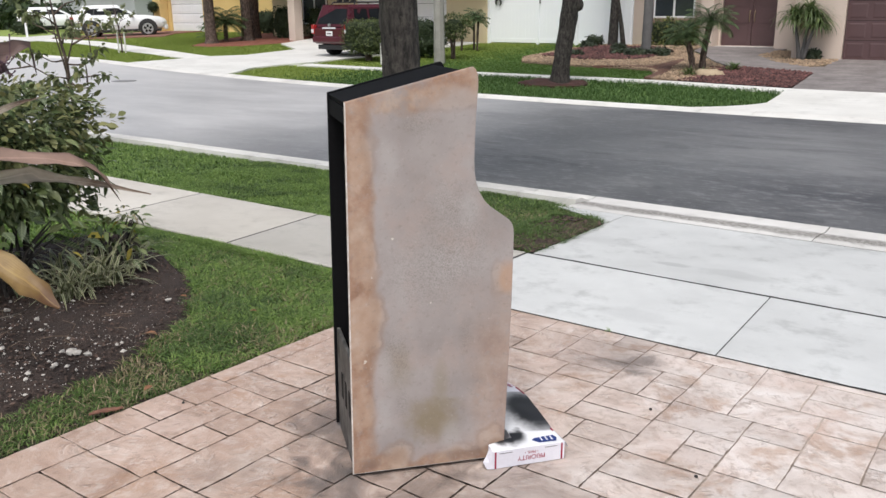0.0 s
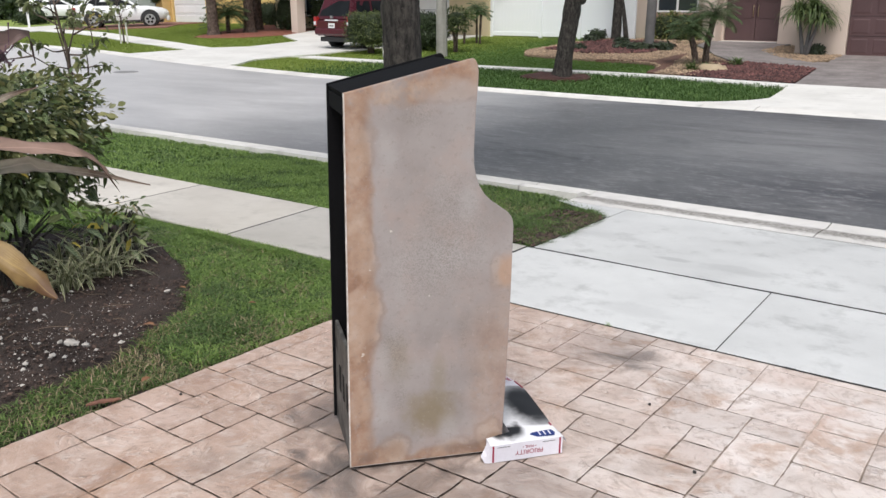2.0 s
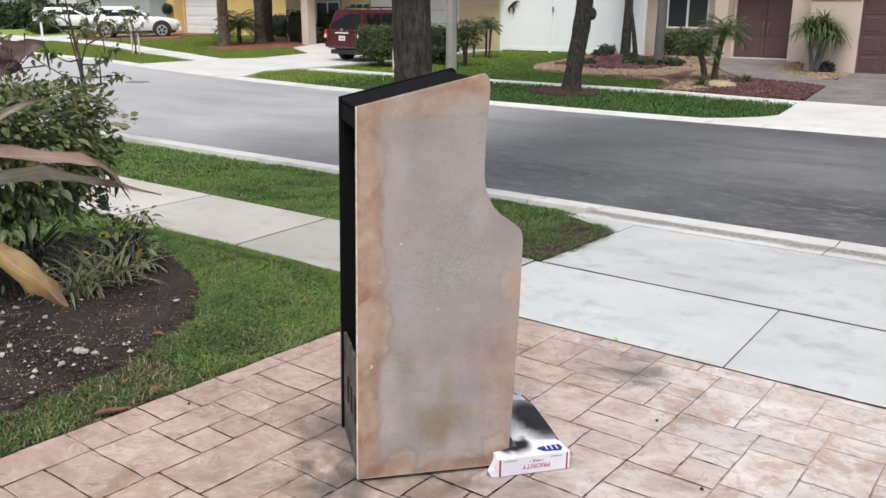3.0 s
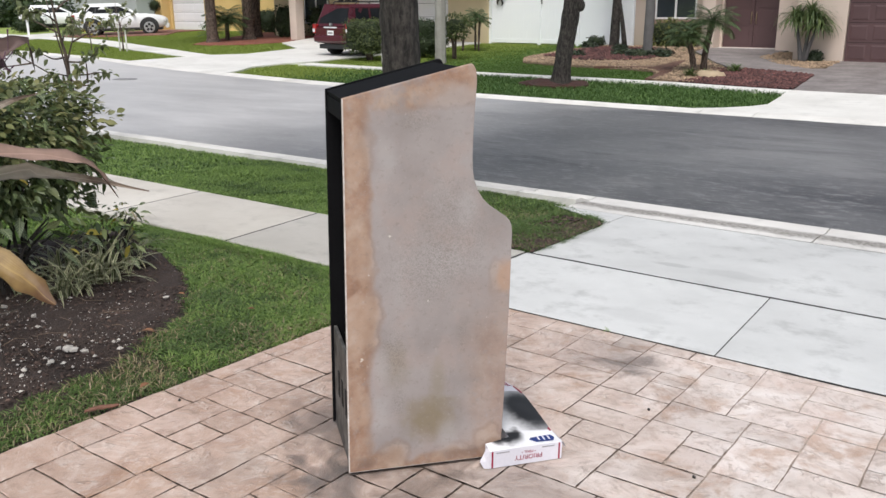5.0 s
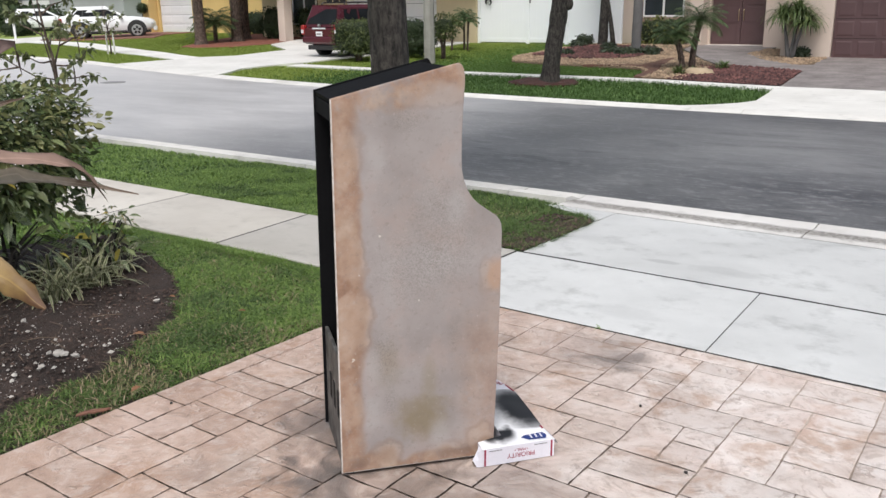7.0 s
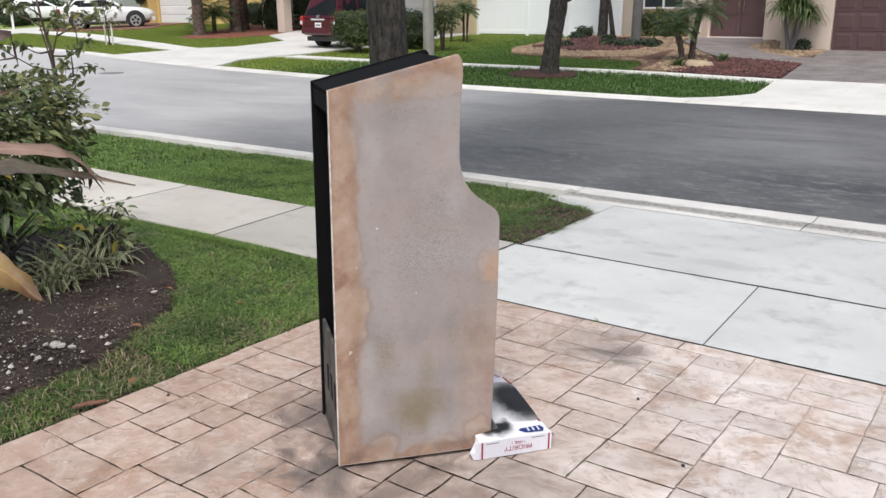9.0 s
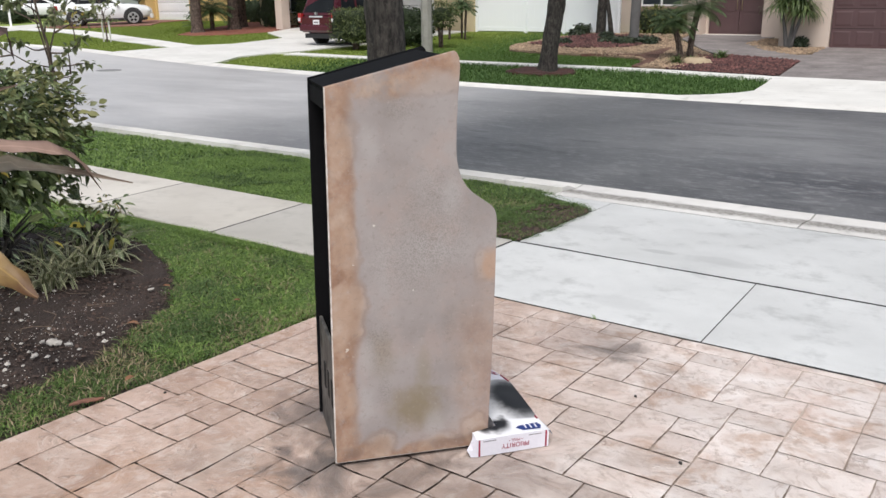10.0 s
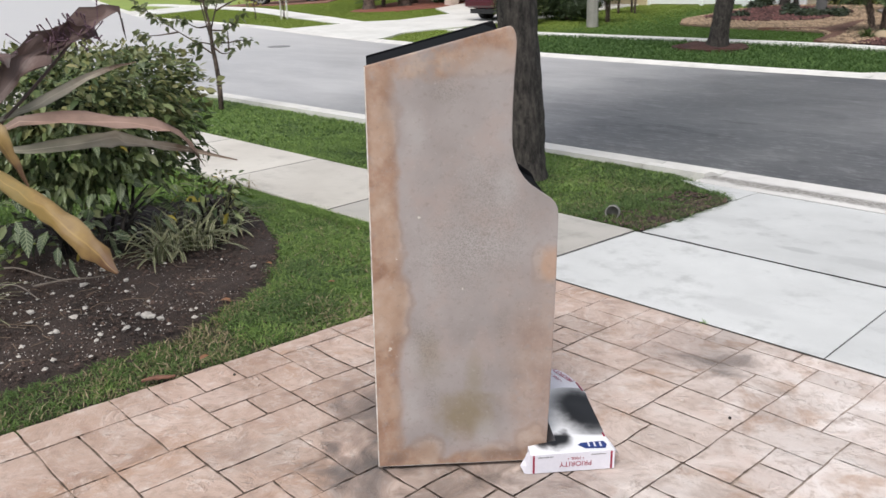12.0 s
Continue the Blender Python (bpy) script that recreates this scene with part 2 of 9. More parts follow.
def concrete(name, light, dark, stain=0.3, spots=(), grime=None):
    m, nt, bsdf = graph(name)
    vec = coords(nt)
    a, b, s = noise_tex(nt, vec, 0.9, 5, 0.6), noise_tex(nt, vec, 90.0, 4, 0.7), noise_tex(nt, vec, 3.5, 6, 0.65)
    c = ramp(nt, a, [(0.3, dark), (0.62, light)])
    c = mix(nt, math_node(nt, "MULTIPLY", band(nt, s, 0.5, 0.75), stain), c, tuple(v * 0.62 for v in dark))
    c = mix(nt, math_node(nt, "MULTIPLY", band(nt, b, 0.55, 0.75), 0.25), c, tuple(v * 0.7 for v in dark))
    for px, py, sx, sy, amount in spots:
        mp = node(nt, "ShaderNodeMapping")
        mp.inputs["Location"].default_value = (-px / sx, -py / sy, 0)
        mp.inputs["Scale"].default_value = (1 / sx, 1 / sy, 0)
        nt.links.new(vec, mp.inputs["Vector"])
        d = nt.nodes.new("ShaderNodeVectorMath")
        d.operation = "LENGTH"
        nt.links.new(mp.outputs[0], d.inputs[0])
        wob = math_node(nt, "ADD", d.outputs["Value"], math_node(nt, "MULTIPLY", math_node(nt, "SUBTRACT", s, 0.5), 2.4))
        c = mix(nt, math_node(nt, "MULTIPLY", band(nt, wob, 1.15, 0.5), amount), c, (0.23, 0.23, 0.235))
    if grime:
        # brown grit that water has left in a ragged line along the kerb
        ys = nt.nodes.new("ShaderNodeSeparateXYZ")
        nt.links.new(vec, ys.inputs[0])
        yy = math_node(nt, "ADD", ys.outputs[1], math_node(nt, "MULTIPLY", math_node(nt, "SUBTRACT", s, 0.5), 0.22))
        line = math_node(nt, "MULTIPLY", band(nt, yy, grime[0] - 0.06, grime[0] + 0.06), band(nt, yy, grime[1] + 0.06, grime[1] - 0.06))
        grit = band(nt, noise_tex(nt, vec, 24.0, 6, 0.7), 0.38, 0.62)
        soft = band(nt, noise_tex(nt, vec, 1.3, 4, 0.6), 0.25, 0.62)
        c = mix(nt, math_node(nt, "MULTIPLY", math_node(nt, "MULTIPLY", line, grit), math_node(nt, "ADD", math_node(nt, "MULTIPLY", soft, 0.5), 0.5)), c, (0.085, 0.078, 0.068))
        c = mix(nt, math_node(nt, "MULTIPLY", line, 0.6), c, (0.25, 0.23, 0.205))
    c = vary(nt, c, 0.07)
    nt.links.new(c, bsdf.inputs["Base Color"])
    bsdf.inputs["Roughness"].default_value = 0.8
    bump(nt, bsdf, b, 0.25, 0.003)
    return m


def asphalt():
    m, nt, bsdf = graph("asphalt")
    vec = coords(nt)
    mp = node(nt, "ShaderNodeMapping")
    mp.inputs["Scale"].default_value = (0.38, 1.0, 1)
    nt.links.new(vec, mp.inputs["Vector"])
    streak, patch, grain = noise_tex(nt, mp.outputs[0], 1.1, 8, 0.68), noise_tex(nt, vec, 0.25, 3), noise_tex(nt, vec, 140.0, 3, 0.8)
    c = ramp(nt, streak, [(0.34, (0.04, 0.04, 0.042)), (0.47, (0.072, 0.072, 0.074)), (0.57, (0.108, 0.108, 0.109)), (0.68, (0.155, 0.155, 0.154))])
    c = mix(nt, math_node(nt, "MULTIPLY", band(nt, patch, 0.42, 0.62), 0.5), c, (0.12, 0.12, 0.123))
    c = mix(nt, math_node(nt, "MULTIPLY", band(nt, noise_tex(nt, mp.outputs[0], 5.0, 10, 0.75), 0.53, 0.62), 0.6), c, (0.195, 0.195, 0.196))
    c = mix(nt, math_node(nt, "MULTIPLY", band(nt, noise_tex(nt, mp.outputs[0], 17.0, 8, 0.78), 0.52, 0.62), 0.6), c, (0.23, 0.228, 0.224))
    c = mix(nt, math_node(nt, "MULTIPLY", band(nt, noise_tex(nt, mp.outputs[0], 2.1, 6, 0.7), 0.47, 0.38), 0.6), c, (0.034, 0.034, 0.036))
    c = mix(nt, math_node(nt, "MULTIPLY", band(nt, grain, 0.55, 0.8), 0.5), c, (0.19, 0.19, 0.19))
    # pale far-lane band: worn streaks plus grazing sheen put into the colour
    lane = nt.nodes.new("ShaderNodeSeparateXYZ")
    nt.links.new(vec, lane.inputs[0])
    worn_sheen = math_node(nt, "MULTIPLY", band(nt, lane.outputs[1], 9.3, 10.8), band(nt, lane.outputs[1], 15.0, 13.2))
    worn_sheen = math_node(nt, "MULTIPLY", worn_sheen, band(nt, lane.outputs[0], -6.5, -2.5))
    c = mix(nt, math_node(nt, "MULTIPLY", worn_sheen, math_node(nt, "ADD", math_node(nt, "MULTIPLY", band(nt, noise_tex(nt, mp.outputs[0], 1.7, 8, 0.7), 0.42, 0.6), 0.45), 0.3)), c, (0.215, 0.212, 0.21))
    # paler down the street: the sky's grazing reflection is put into the colour
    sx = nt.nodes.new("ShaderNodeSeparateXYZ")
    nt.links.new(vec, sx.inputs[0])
    mix_in = band(nt, math_node(nt, "ADD", sx.outputs[0], math_node(nt, "MULTIPLY", patch, 9.0)), -0.5, -8.5)
    c = mix(nt, math_node(nt, "MULTIPLY", mix_in, 0.8), c, ramp(nt, streak, [(0.3, (0.40, 0.39, 0.385)), (0.7, (0.60, 0.585, 0.575))]))
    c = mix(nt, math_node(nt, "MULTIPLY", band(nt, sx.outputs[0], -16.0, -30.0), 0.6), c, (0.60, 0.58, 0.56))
    nt.links.new(c, bsdf.inputs["Base Color"])
    nt.links.new(math_node(nt, "ADD", math_node(nt, "MULTIPLY", streak, 0.3), 0.34), bsdf.inputs["Roughness"])
    bsdf.inputs["Specular IOR Level"].default_value = 0.6
    bump(nt, bsdf, grain, 0.12, 0.004)
    return m


def turf():
    """Soil and grass roots: dark on the near lot, clipped green lawns across the road, yellower ones farther along."""
    m, nt, bsdf = graph("turf_soil")
    vec = coords(nt)
    sep = nt.nodes.new("ShaderNodeSeparateXYZ")
    nt.links.new(vec, sep.inputs[0])
    f = math_node(nt, "ADD", math_node(nt, "MULTIPLY", noise_tex(nt, vec, 0.8), 0.6), math_node(nt, "MULTIPLY", noise_tex(nt, vec, 25.0, 6, 0.65), 0.4))
    tone = lambda dark, light: ramp(nt, f, [(0.3, dark), (0.7, light)])
    c = mix(nt, band(nt, sep.outputs[1], 12.0, 13.0), tone((0.05, 0.088, 0.02), (0.085, 0.145, 0.032)), tone((0.095, 0.165, 0.038), (0.135, 0.225, 0.052)))
    away = band(nt, math_node(nt, "ADD", sep.outputs[0], math_node(nt, "MULTIPLY", noise_tex(nt, vec, 0.5), 3.0)), -14.0, -17.5)
    c = mix(nt, away, c, tone((0.20, 0.265, 0.056), (0.26, 0.33, 0.072)))
    nt.links.new(c, bsdf.inputs["Base Color"])
    bsdf.inputs["Roughness"].default_value = 0.95
    bump(nt, bsdf, f, 0.5, 0.02)
    return m


def bark(name, light, dark):
    """Furrows that run up the trunk, with paler lichen patches."""
    m, nt, bsdf = graph(name)
    vec = coords(nt)
    mp = node(nt, "ShaderNodeMapping")
    mp.inputs["Scale"].default_value = (1, 1, 0.28)
    nt.links.new(vec, mp.inputs["Vector"])
    fur, fine = noise_tex(nt, mp.outputs[0], 26.0, 5, 0.65), noise_tex(nt, vec, 70.0, 4, 0.7)
    c = ramp(nt, fur, [(0.38, dark), (0.5, tuple(a * 0.6 + b * 0.4 for a, b in zip(light, dark))), (0.62, tuple(a * 1.25 for a in light))])
    c = mix(nt, math_node(nt, "MULTIPLY", band(nt, noise_tex(nt, vec, 9.0, 5, 0.7), 0.52, 0.64), 0.45), c, tuple(min(1, v * 1.9) for v in light))
    nt.links.new(c, bsdf.inputs["Base Color"])
    bsdf.inputs["Roughness"].default_value = 0.92
    bump(nt, bsdf, math_node(nt, "ADD", fur, math_node(nt, "MULTIPLY", fine, 0.3)), 1.0, 0.03)
    return m


def worn_panel():
    """Sanded grey primer with tan bare wood showing round the edges, an olive patch low down and darker specks."""
    m, nt, bsdf = graph("sanded_side_panel")
    vec = coords(nt)
    sep = nt.nodes.new("ShaderNodeSeparateXYZ")
    nt.links.new(vec, sep.inputs[0])
    u, w = sep.outputs[0], sep.outputs[2]
    n1, n2, fine = noise_tex(nt, vec, 6.5, 2, 0.45), noise_tex(nt, vec, 15.0, 5, 0.6), noise_tex(nt, vec, 210.0, 4, 0.75)
    wob = math_node(nt, "MULTIPLY", math_node(nt, "SUBTRACT", n1, 0.5), 0.17)
    grey = ramp(nt, noise_tex(nt, vec, 3.0, 4), [(0.3, (0.24, 0.212, 0.203)), (0.5, (0.298, 0.267, 0.258)), (0.7, (0.35, 0.322, 0.317))])
    grey = mix(nt, math_node(nt, "MULTIPLY", band(nt, noise_tex(nt, vec, 5.5, 5, 0.6), 0.45, 0.68), 0.5), grey, (0.345, 0.272, 0.245))
    tan = ramp(nt, noise_tex(nt, vec, 8.5, 7, 0.62), [(0.33, (0.20, 0.104, 0.062)), (0.43, (0.28, 0.158, 0.10)), (0.53, (0.342, 0.216, 0.148)), (0.66, (0.415, 0.31, 0.24))])

    def edge_mask(d, reach, sway=1.0):
        """1 on the bare side of a wavering line, and a thin darker rim along it."""
        e = math_node(nt, "ADD", d, math_node(nt, "MULTIPLY", wob, sway))
        return band(nt, e, reach + 0.03, reach - 0.02), math_node(nt, "MULTIPLY", band(nt, e, reach - 0.035, reach - 0.008), band(nt, e, reach + 0.02, reach))

    top_d = math_node(nt, "SUBTRACT", math_node(nt, "ADD", math_node(nt, "MULTIPLY", u, 0.255), 1.487), w)
    (left, r1), (top, r2), (low, r3) = edge_mask(u, 0.088, 0.55), edge_mask(top_d, 0.07, 1.0), edge_mask(w, 0.075)
    top = math_node(nt, "MULTIPLY", math_node(nt, "MULTIPLY", top, band(nt, u, 0.53, 0.47)), band(nt, math_node(nt, "ADD", n2, math_node(nt, "MULTIPLY", math_node(nt, "ABSOLUTE", math_node(nt, "SUBTRACT", u, 0.22)), 1.2)), 0.35, 0.75))
    right = math_node(nt, "MULTIPLY", band(nt, math_node(nt, "ADD", u, math_node(nt, "MULTIPLY", wob, 1.5)), 0.42, 0.60), band(nt, w, 0.85, 0.5))
    edge = math_node(nt, "MAXIMUM", math_node(nt, "MAXIMUM", left, top), math_node(nt, "MAXIMUM", low, math_node(nt, "MULTIPLY", right, 0.5)))
    c = mix(nt, math_node(nt, "MULTIPLY", math_node(nt, "MULTIPLY", edge, band(nt, noise_tex(nt, vec, 24.0, 5, 0.65), 0.2, 0.5)), 0.9), grey, tan)
    # pale scalloped lobes where old paint lifted, each with a darker outline
    n3 = noise_tex(nt, vec, 11.0, 3, 0.6)
    ragged = math_node(nt, "ADD", math_node(nt, "MULTIPLY", math_node(nt, "SUBTRACT", n1, 0.5), 1.6), math_node(nt, "MULTIPLY", math_node(nt, "SUBTRACT", n3, 0.5), 1.3))
    lobe_in, lobe_rim = None, None
    for cu, cw, su, sw, k in ((0.055, 1.30, 0.06, 0.12, 0.7), (0.02, 1.02, 0.035, 0.06, 0.4), (0.055, 0.90, 0.056, 0.11, 0.8), (0.035, 0.62, 0.08, 0.16, 1.0), (0.05, 0.29, 0.052, 0.095, 0.6), (0.19, 0.05, 0.07, 0.062, 0.8), (0.43, 0.055, 0.11, 0.045, 0.5), (0.57, 0.09, 0.06, 0.065, 0.7), (0.60, 0.79, 0.035, 0.06, 0.5), (0.38, 1.50, 0.12, 0.05, 0.45)):
        p = math_node(nt, "POWER", math_node(nt, "DIVIDE", math_node(nt, "SUBTRACT", u, cu), su), 2.0)
        q = math_node(nt, "POWER", math_node(nt, "DIVIDE", math_node(nt, "SUBTRACT", w, cw), sw), 2.0)
        d_ = math_node(nt, "ADD", math_node(nt, "SQRT", math_node(nt, "ADD", p, q)), ragged)
        fill_ = math_node(nt, "MULTIPLY", band(nt, d_, 1.1, 0.7), k)
        line_ = math_node(nt, "MULTIPLY", math_node(nt, "MULTIPLY", band(nt, d_, 0.8, 1.02), band(nt, d_, 1.4, 1.05)), k)
        lobe_in = fill_ if lobe_in is None else math_node(nt, "MAXIMUM", lobe_in, fill_)
        lobe_rim = line_ if lobe_rim is None else math_node(nt, "MAXIMUM", lobe_rim, line_)
    c = mix(nt, math_node(nt, "MULTIPLY", lobe_rim, 0.38), c, (0.235, 0.14, 0.09))
    c = mix(nt, math_node(nt, "MULTIPLY", lobe_in, 0.72), c, ramp(nt, n2, [(0.3, (0.34, 0.235, 0.168)), (0.5, (0.40, 0.29, 0.218)), (0.7, (0.45, 0.355, 0.288))]))
    rim = math_node(nt, "MAXIMUM", r1, math_node(nt, "MAXIMUM", math_node(nt, "MULTIPLY", r2, 0.3), r3))
    c = mix(nt, math_node(nt, "MULTIPLY", rim, 0.3), c, (0.24, 0.155, 0.11))

    def blot(cu, cw, su, sw, inner, outer):
        a = math_node(nt, "POWER", math_node(nt, "DIVIDE", math_node(nt, "SUBTRACT", u, cu), su), 2.0)
        b = math_node(nt, "POWER", math_node(nt, "DIVIDE", math_node(nt, "SUBTRACT", w, cw), sw), 2.0)
        r = math_node(nt, "ADD", math_node(nt, "SQRT", math_node(nt, "ADD", a, b)), math_node(nt, "MULTIPLY", math_node(nt, "SUBTRACT", n2, 0.5), 1.1))
        return band(nt, r, outer, inner)

    c = mix(nt, math_node(nt, "MULTIPLY", blot(0.33, 0.215, 0.13, 0.11, 0.3, 1.2), 0.75), c, (0.20, 0.155, 0.085))
    c = mix(nt, math_node(nt, "MULTIPLY", blot(0.36, 0.36, 0.04, 0.12, 0.3, 1.2), 0.45), c, (0.21, 0.175, 0.11))
    c = mix(nt, math_node(nt, "MULTIPLY", blot(0.19, 0.45, 0.07, 0.12, 0.2, 1.2), 0.35), c, (0.21, 0.18, 0.12))
    for cu in (0.07, 0.42, 0.5):
        c = mix(nt, math_node(nt, "MULTIPLY", blot(cu, 0.045, 0.05, 0.03, 0.2, 1.2), 0.5), c, (0.15, 0.10, 0.08))
    c = mix(nt, math_node(nt, "MULTIPLY", blot(0.635, 0.79, 0.05, 0.08, 0.4, 1.2), 0.75), c, (0.40, 0.26, 0.18))
    speck = band(nt, fine, 0.42, 0.66)
    for cu, cw, su, sw, k in ((0.42, 0.95, 0.17, 0.2, 0.45), (0.3, 0.82, 0.17, 0.16, 0.42), (0.18, 0.5, 0.06, 0.13, 0.5), (0.28, 1.4, 0.07, 0.05, 0.5), (0.46, 0.55, 0.03, 0.09, 0.4), (0.2, 0.3, 0.03, 0.08, 0.45), (0.4, 1.12, 0.1, 0.1, 0.25)):
        c = mix(nt, math_node(nt, "MULTIPLY", math_node(nt, "MULTIPLY", blot(cu, cw, su, sw, 0.3, 1.3), speck), k), c, (0.13, 0.12, 0.1))
    for cu, cw in ((0.16, 1.27), (0.47, 1.08), (0.125, 0.25), (0.13, 0.45), (0.4, 0.14)):
        c = mix(nt, math_node(nt, "MULTIPLY", blot(cu, cw, 0.05, 0.09, 0.2, 1.2), 0.4), c, (0.40, 0.385, 0.385))
    c = mix(nt, math_node(nt, "MULTIPLY", band(nt, noise_tex(nt, vec, 38.0, 7, 0.75), 0.47, 0.34), 0.3), c, (0.17, 0.14, 0.12))
    c = mix(nt, math_node(nt, "MULTIPLY", band(nt, noise_tex(nt, vec, 55.0, 6, 0.75), 0.56, 0.72), 0.3), c, (0.46, 0.43, 0.41))
    c = mix(nt, math_node(nt, "MULTIPLY", band(nt, noise_tex(nt, vec, 26.0, 2), 0.735, 0.77), 0.8), c, (0.6, 0.56, 0.5))
    nt.links.new(c, bsdf.inputs["Base Color"])
    bsdf.inputs["Roughness"].default_value = 0.66
    bump(nt, bsdf, math_node(nt, "ADD", fine, n2), 0.12, 0.003)
    return m


M = {
    "tile": stamped_concrete(),
    "joint": joint_dirt(),
    "walkway": concrete("pavement_concrete", (0.615, 0.62, 0.61), (0.49, 0.495, 0.487), 0.55, ((-2.24, 5.98, 0.14, 0.05, 0.35), (-1.72, 5.98, 0.3, 0.1, 0.22), (-2.05, 4.7, 0.3, 0.12, 0.14), (-2.9, 6.35, 0.3, 0.15, 0.15))),
    "kerb": concrete("kerb_concrete", (0.72, 0.70, 0.66), (0.58, 0.56, 0.52), 0.4),
    "kerb_dirty": concrete("stained_kerb_concrete", (0.72, 0.70, 0.67), (0.60, 0.58, 0.55), 0.35, (), (7.52, 7.76)),
    "walk_old": concrete("weathered_pavement", (0.59, 0.555, 0.50), (0.47, 0.435, 0.385), 0.4),
    "walk_dull": concrete("dull_pavement", (0.495, 0.47, 0.43), (0.395, 0.372, 0.335), 0.5),
    "crack": surface("dark_joint_filler", (0.045, 0.042, 0.04), (0.02, 0.02, 0.02), 3, 60, 0.9),
    "asphalt": asphalt(),
    "turf": turf(),
    "soil": surface("dark_mulchy_soil", (0.09, 0.06, 0.048), (0.018, 0.0125, 0.0105), 6, 60, 0.95, 1.0, 0.03, contrast=0.6),
    "blade_far": leaf_material("far_grass_blades", (0.125, 0.215, 0.05), (0.10, 0.175, 0.04), thin=0.5, rough=0.8),
    "blade_strip": leaf_material("strip_grass_blades", (0.085, 0.155, 0.045), (0.065, 0.122, 0.034), thin=0.4, rough=0.8),
    "blade_light": leaf_material("light_grass_blades", (0.25, 0.325, 0.07), (0.22, 0.285, 0.06), thin=0.5, rough=0.8),
    "blade": leaf_material("grass_blades", (0.265, 0.395, 0.10), (0.105, 0.18, 0.045), thin=0.4, rough=0.5),
    "blade_deep": leaf_material("deep_green_blades", (0.15, 0.235, 0.066), (0.048, 0.085, 0.024), thin=0.35, rough=0.5),
    "blade_brown": leaf_material("withered_blades", (0.13, 0.10, 0.06), (0.045, 0.034, 0.022), thin=0.2),
    "blade_dry": leaf_material("dry_grass_blades", (0.40, 0.34, 0.20), (0.19, 0.15, 0.08), thin=0.3),
    "panel": worn_panel(),
    "black": surface("flat_black_paint", (0.009, 0.0092, 0.0102), (0.004, 0.004, 0.005), 4, 80, 0.82, 0.1, 0.001, gloss=0.08),
    "edge": surface("raw_panel_edge", (0.82, 0.81, 0.79), (0.30, 0.22, 0.17), 14, 45, 0.75),
    "bark": bark("grey_bark", (0.052, 0.045, 0.039), (0.011, 0.0095, 0.008)),
    "bark_far": bark("brown_bark", (0.13, 0.095, 0.075), (0.03, 0.02, 0.016)),
}


# ---- building helpers ----
def part(name, bm, material, parent=None, label="", smooth=False):
    if isinstance(bm, bmesh.types.BMesh):
        me = bpy.data.meshes.new(name)
        bm.to_mesh(me)
        bm.free()
    else:
        me = bm
    if material is not None and not me.materials:
        me.materials.append(material)
    if smooth:
        me.polygons.foreach_set("use_smooth", [True] * len(me.polygons))
    ob = new(name, me)
    ob.parent = parent
    return tagged(ob, label)


def thing(name, m, label, category, group="", kind=""):
    ob = new(name)
    ob.empty_display_size = 0.1
    ob.matrix_basis = m
    return tagged(ob, label, category, group, kind)


def structure(name, bm, material, label="", smooth=False):
    return tagged(part(name, bm, material, None, label, smooth), label, "", "", "structure")


def box(bm, x0, y0, z0, x1, y1, z1, bevel=0.0, m=None):
    vs = [bm.verts.new(m @ Vector(p) if m else p) for p in ((x0, y0, z0), (x1, y0, z0), (x1, y1, z0), (x0, y1, z0), (x0, y0, z1), (x1, y0, z1), (x1, y1, z1), (x0, y1, z1))]
    fs = [bm.faces.new([vs[i] for i in f]) for f in ((0, 3, 2, 1), (4, 5, 6, 7), (0, 1, 5, 4), (1, 2, 6, 5), (2, 3, 7, 6), (3, 0, 4, 7))]
    if bevel:
        es = {e for f in fs for e in f.edges}
        bmesh.ops.bevel(bm, geom=list(es), offset=bevel, segments=1, affect="EDGES")
    return bm


def boxed(*args, **kw):
    return box(bmesh.new(), *args, **kw)


def prism(bm, outline, lo, hi, axis="y", bevel=0.0):
    """Extrudes an outline of 2D points between lo and hi along an axis."""
    put = {"y": lambda a, b, t: (a, t, b), "z": lambda a, b, t: (a, b, t), "x": lambda a, b, t: (t, a, b)}[axis]
    one = [bm.verts.new(put(a, b, lo)) for a, b in outline]
    two = [bm.verts.new(put(a, b, hi)) for a, b in outline]
    f0, f1 = bm.faces.new(one), bm.faces.new(list(reversed(two)))
    n = len(one)
    for i in range(n):
        bm.faces.new([one[i], two[i], two[(i + 1) % n], one[(i + 1) % n]])
    bmesh.ops.recalc_face_normals(bm, faces=bm.faces)
    if bevel:
        bmesh.ops.bevel(bm, geom=list(set(f0.edges) | set(f1.edges)), offset=bevel, segments=2, profile=0.5, affect="EDGES")
    bmesh.ops.recalc_face_normals(bm, faces=bm.faces)
    return bm


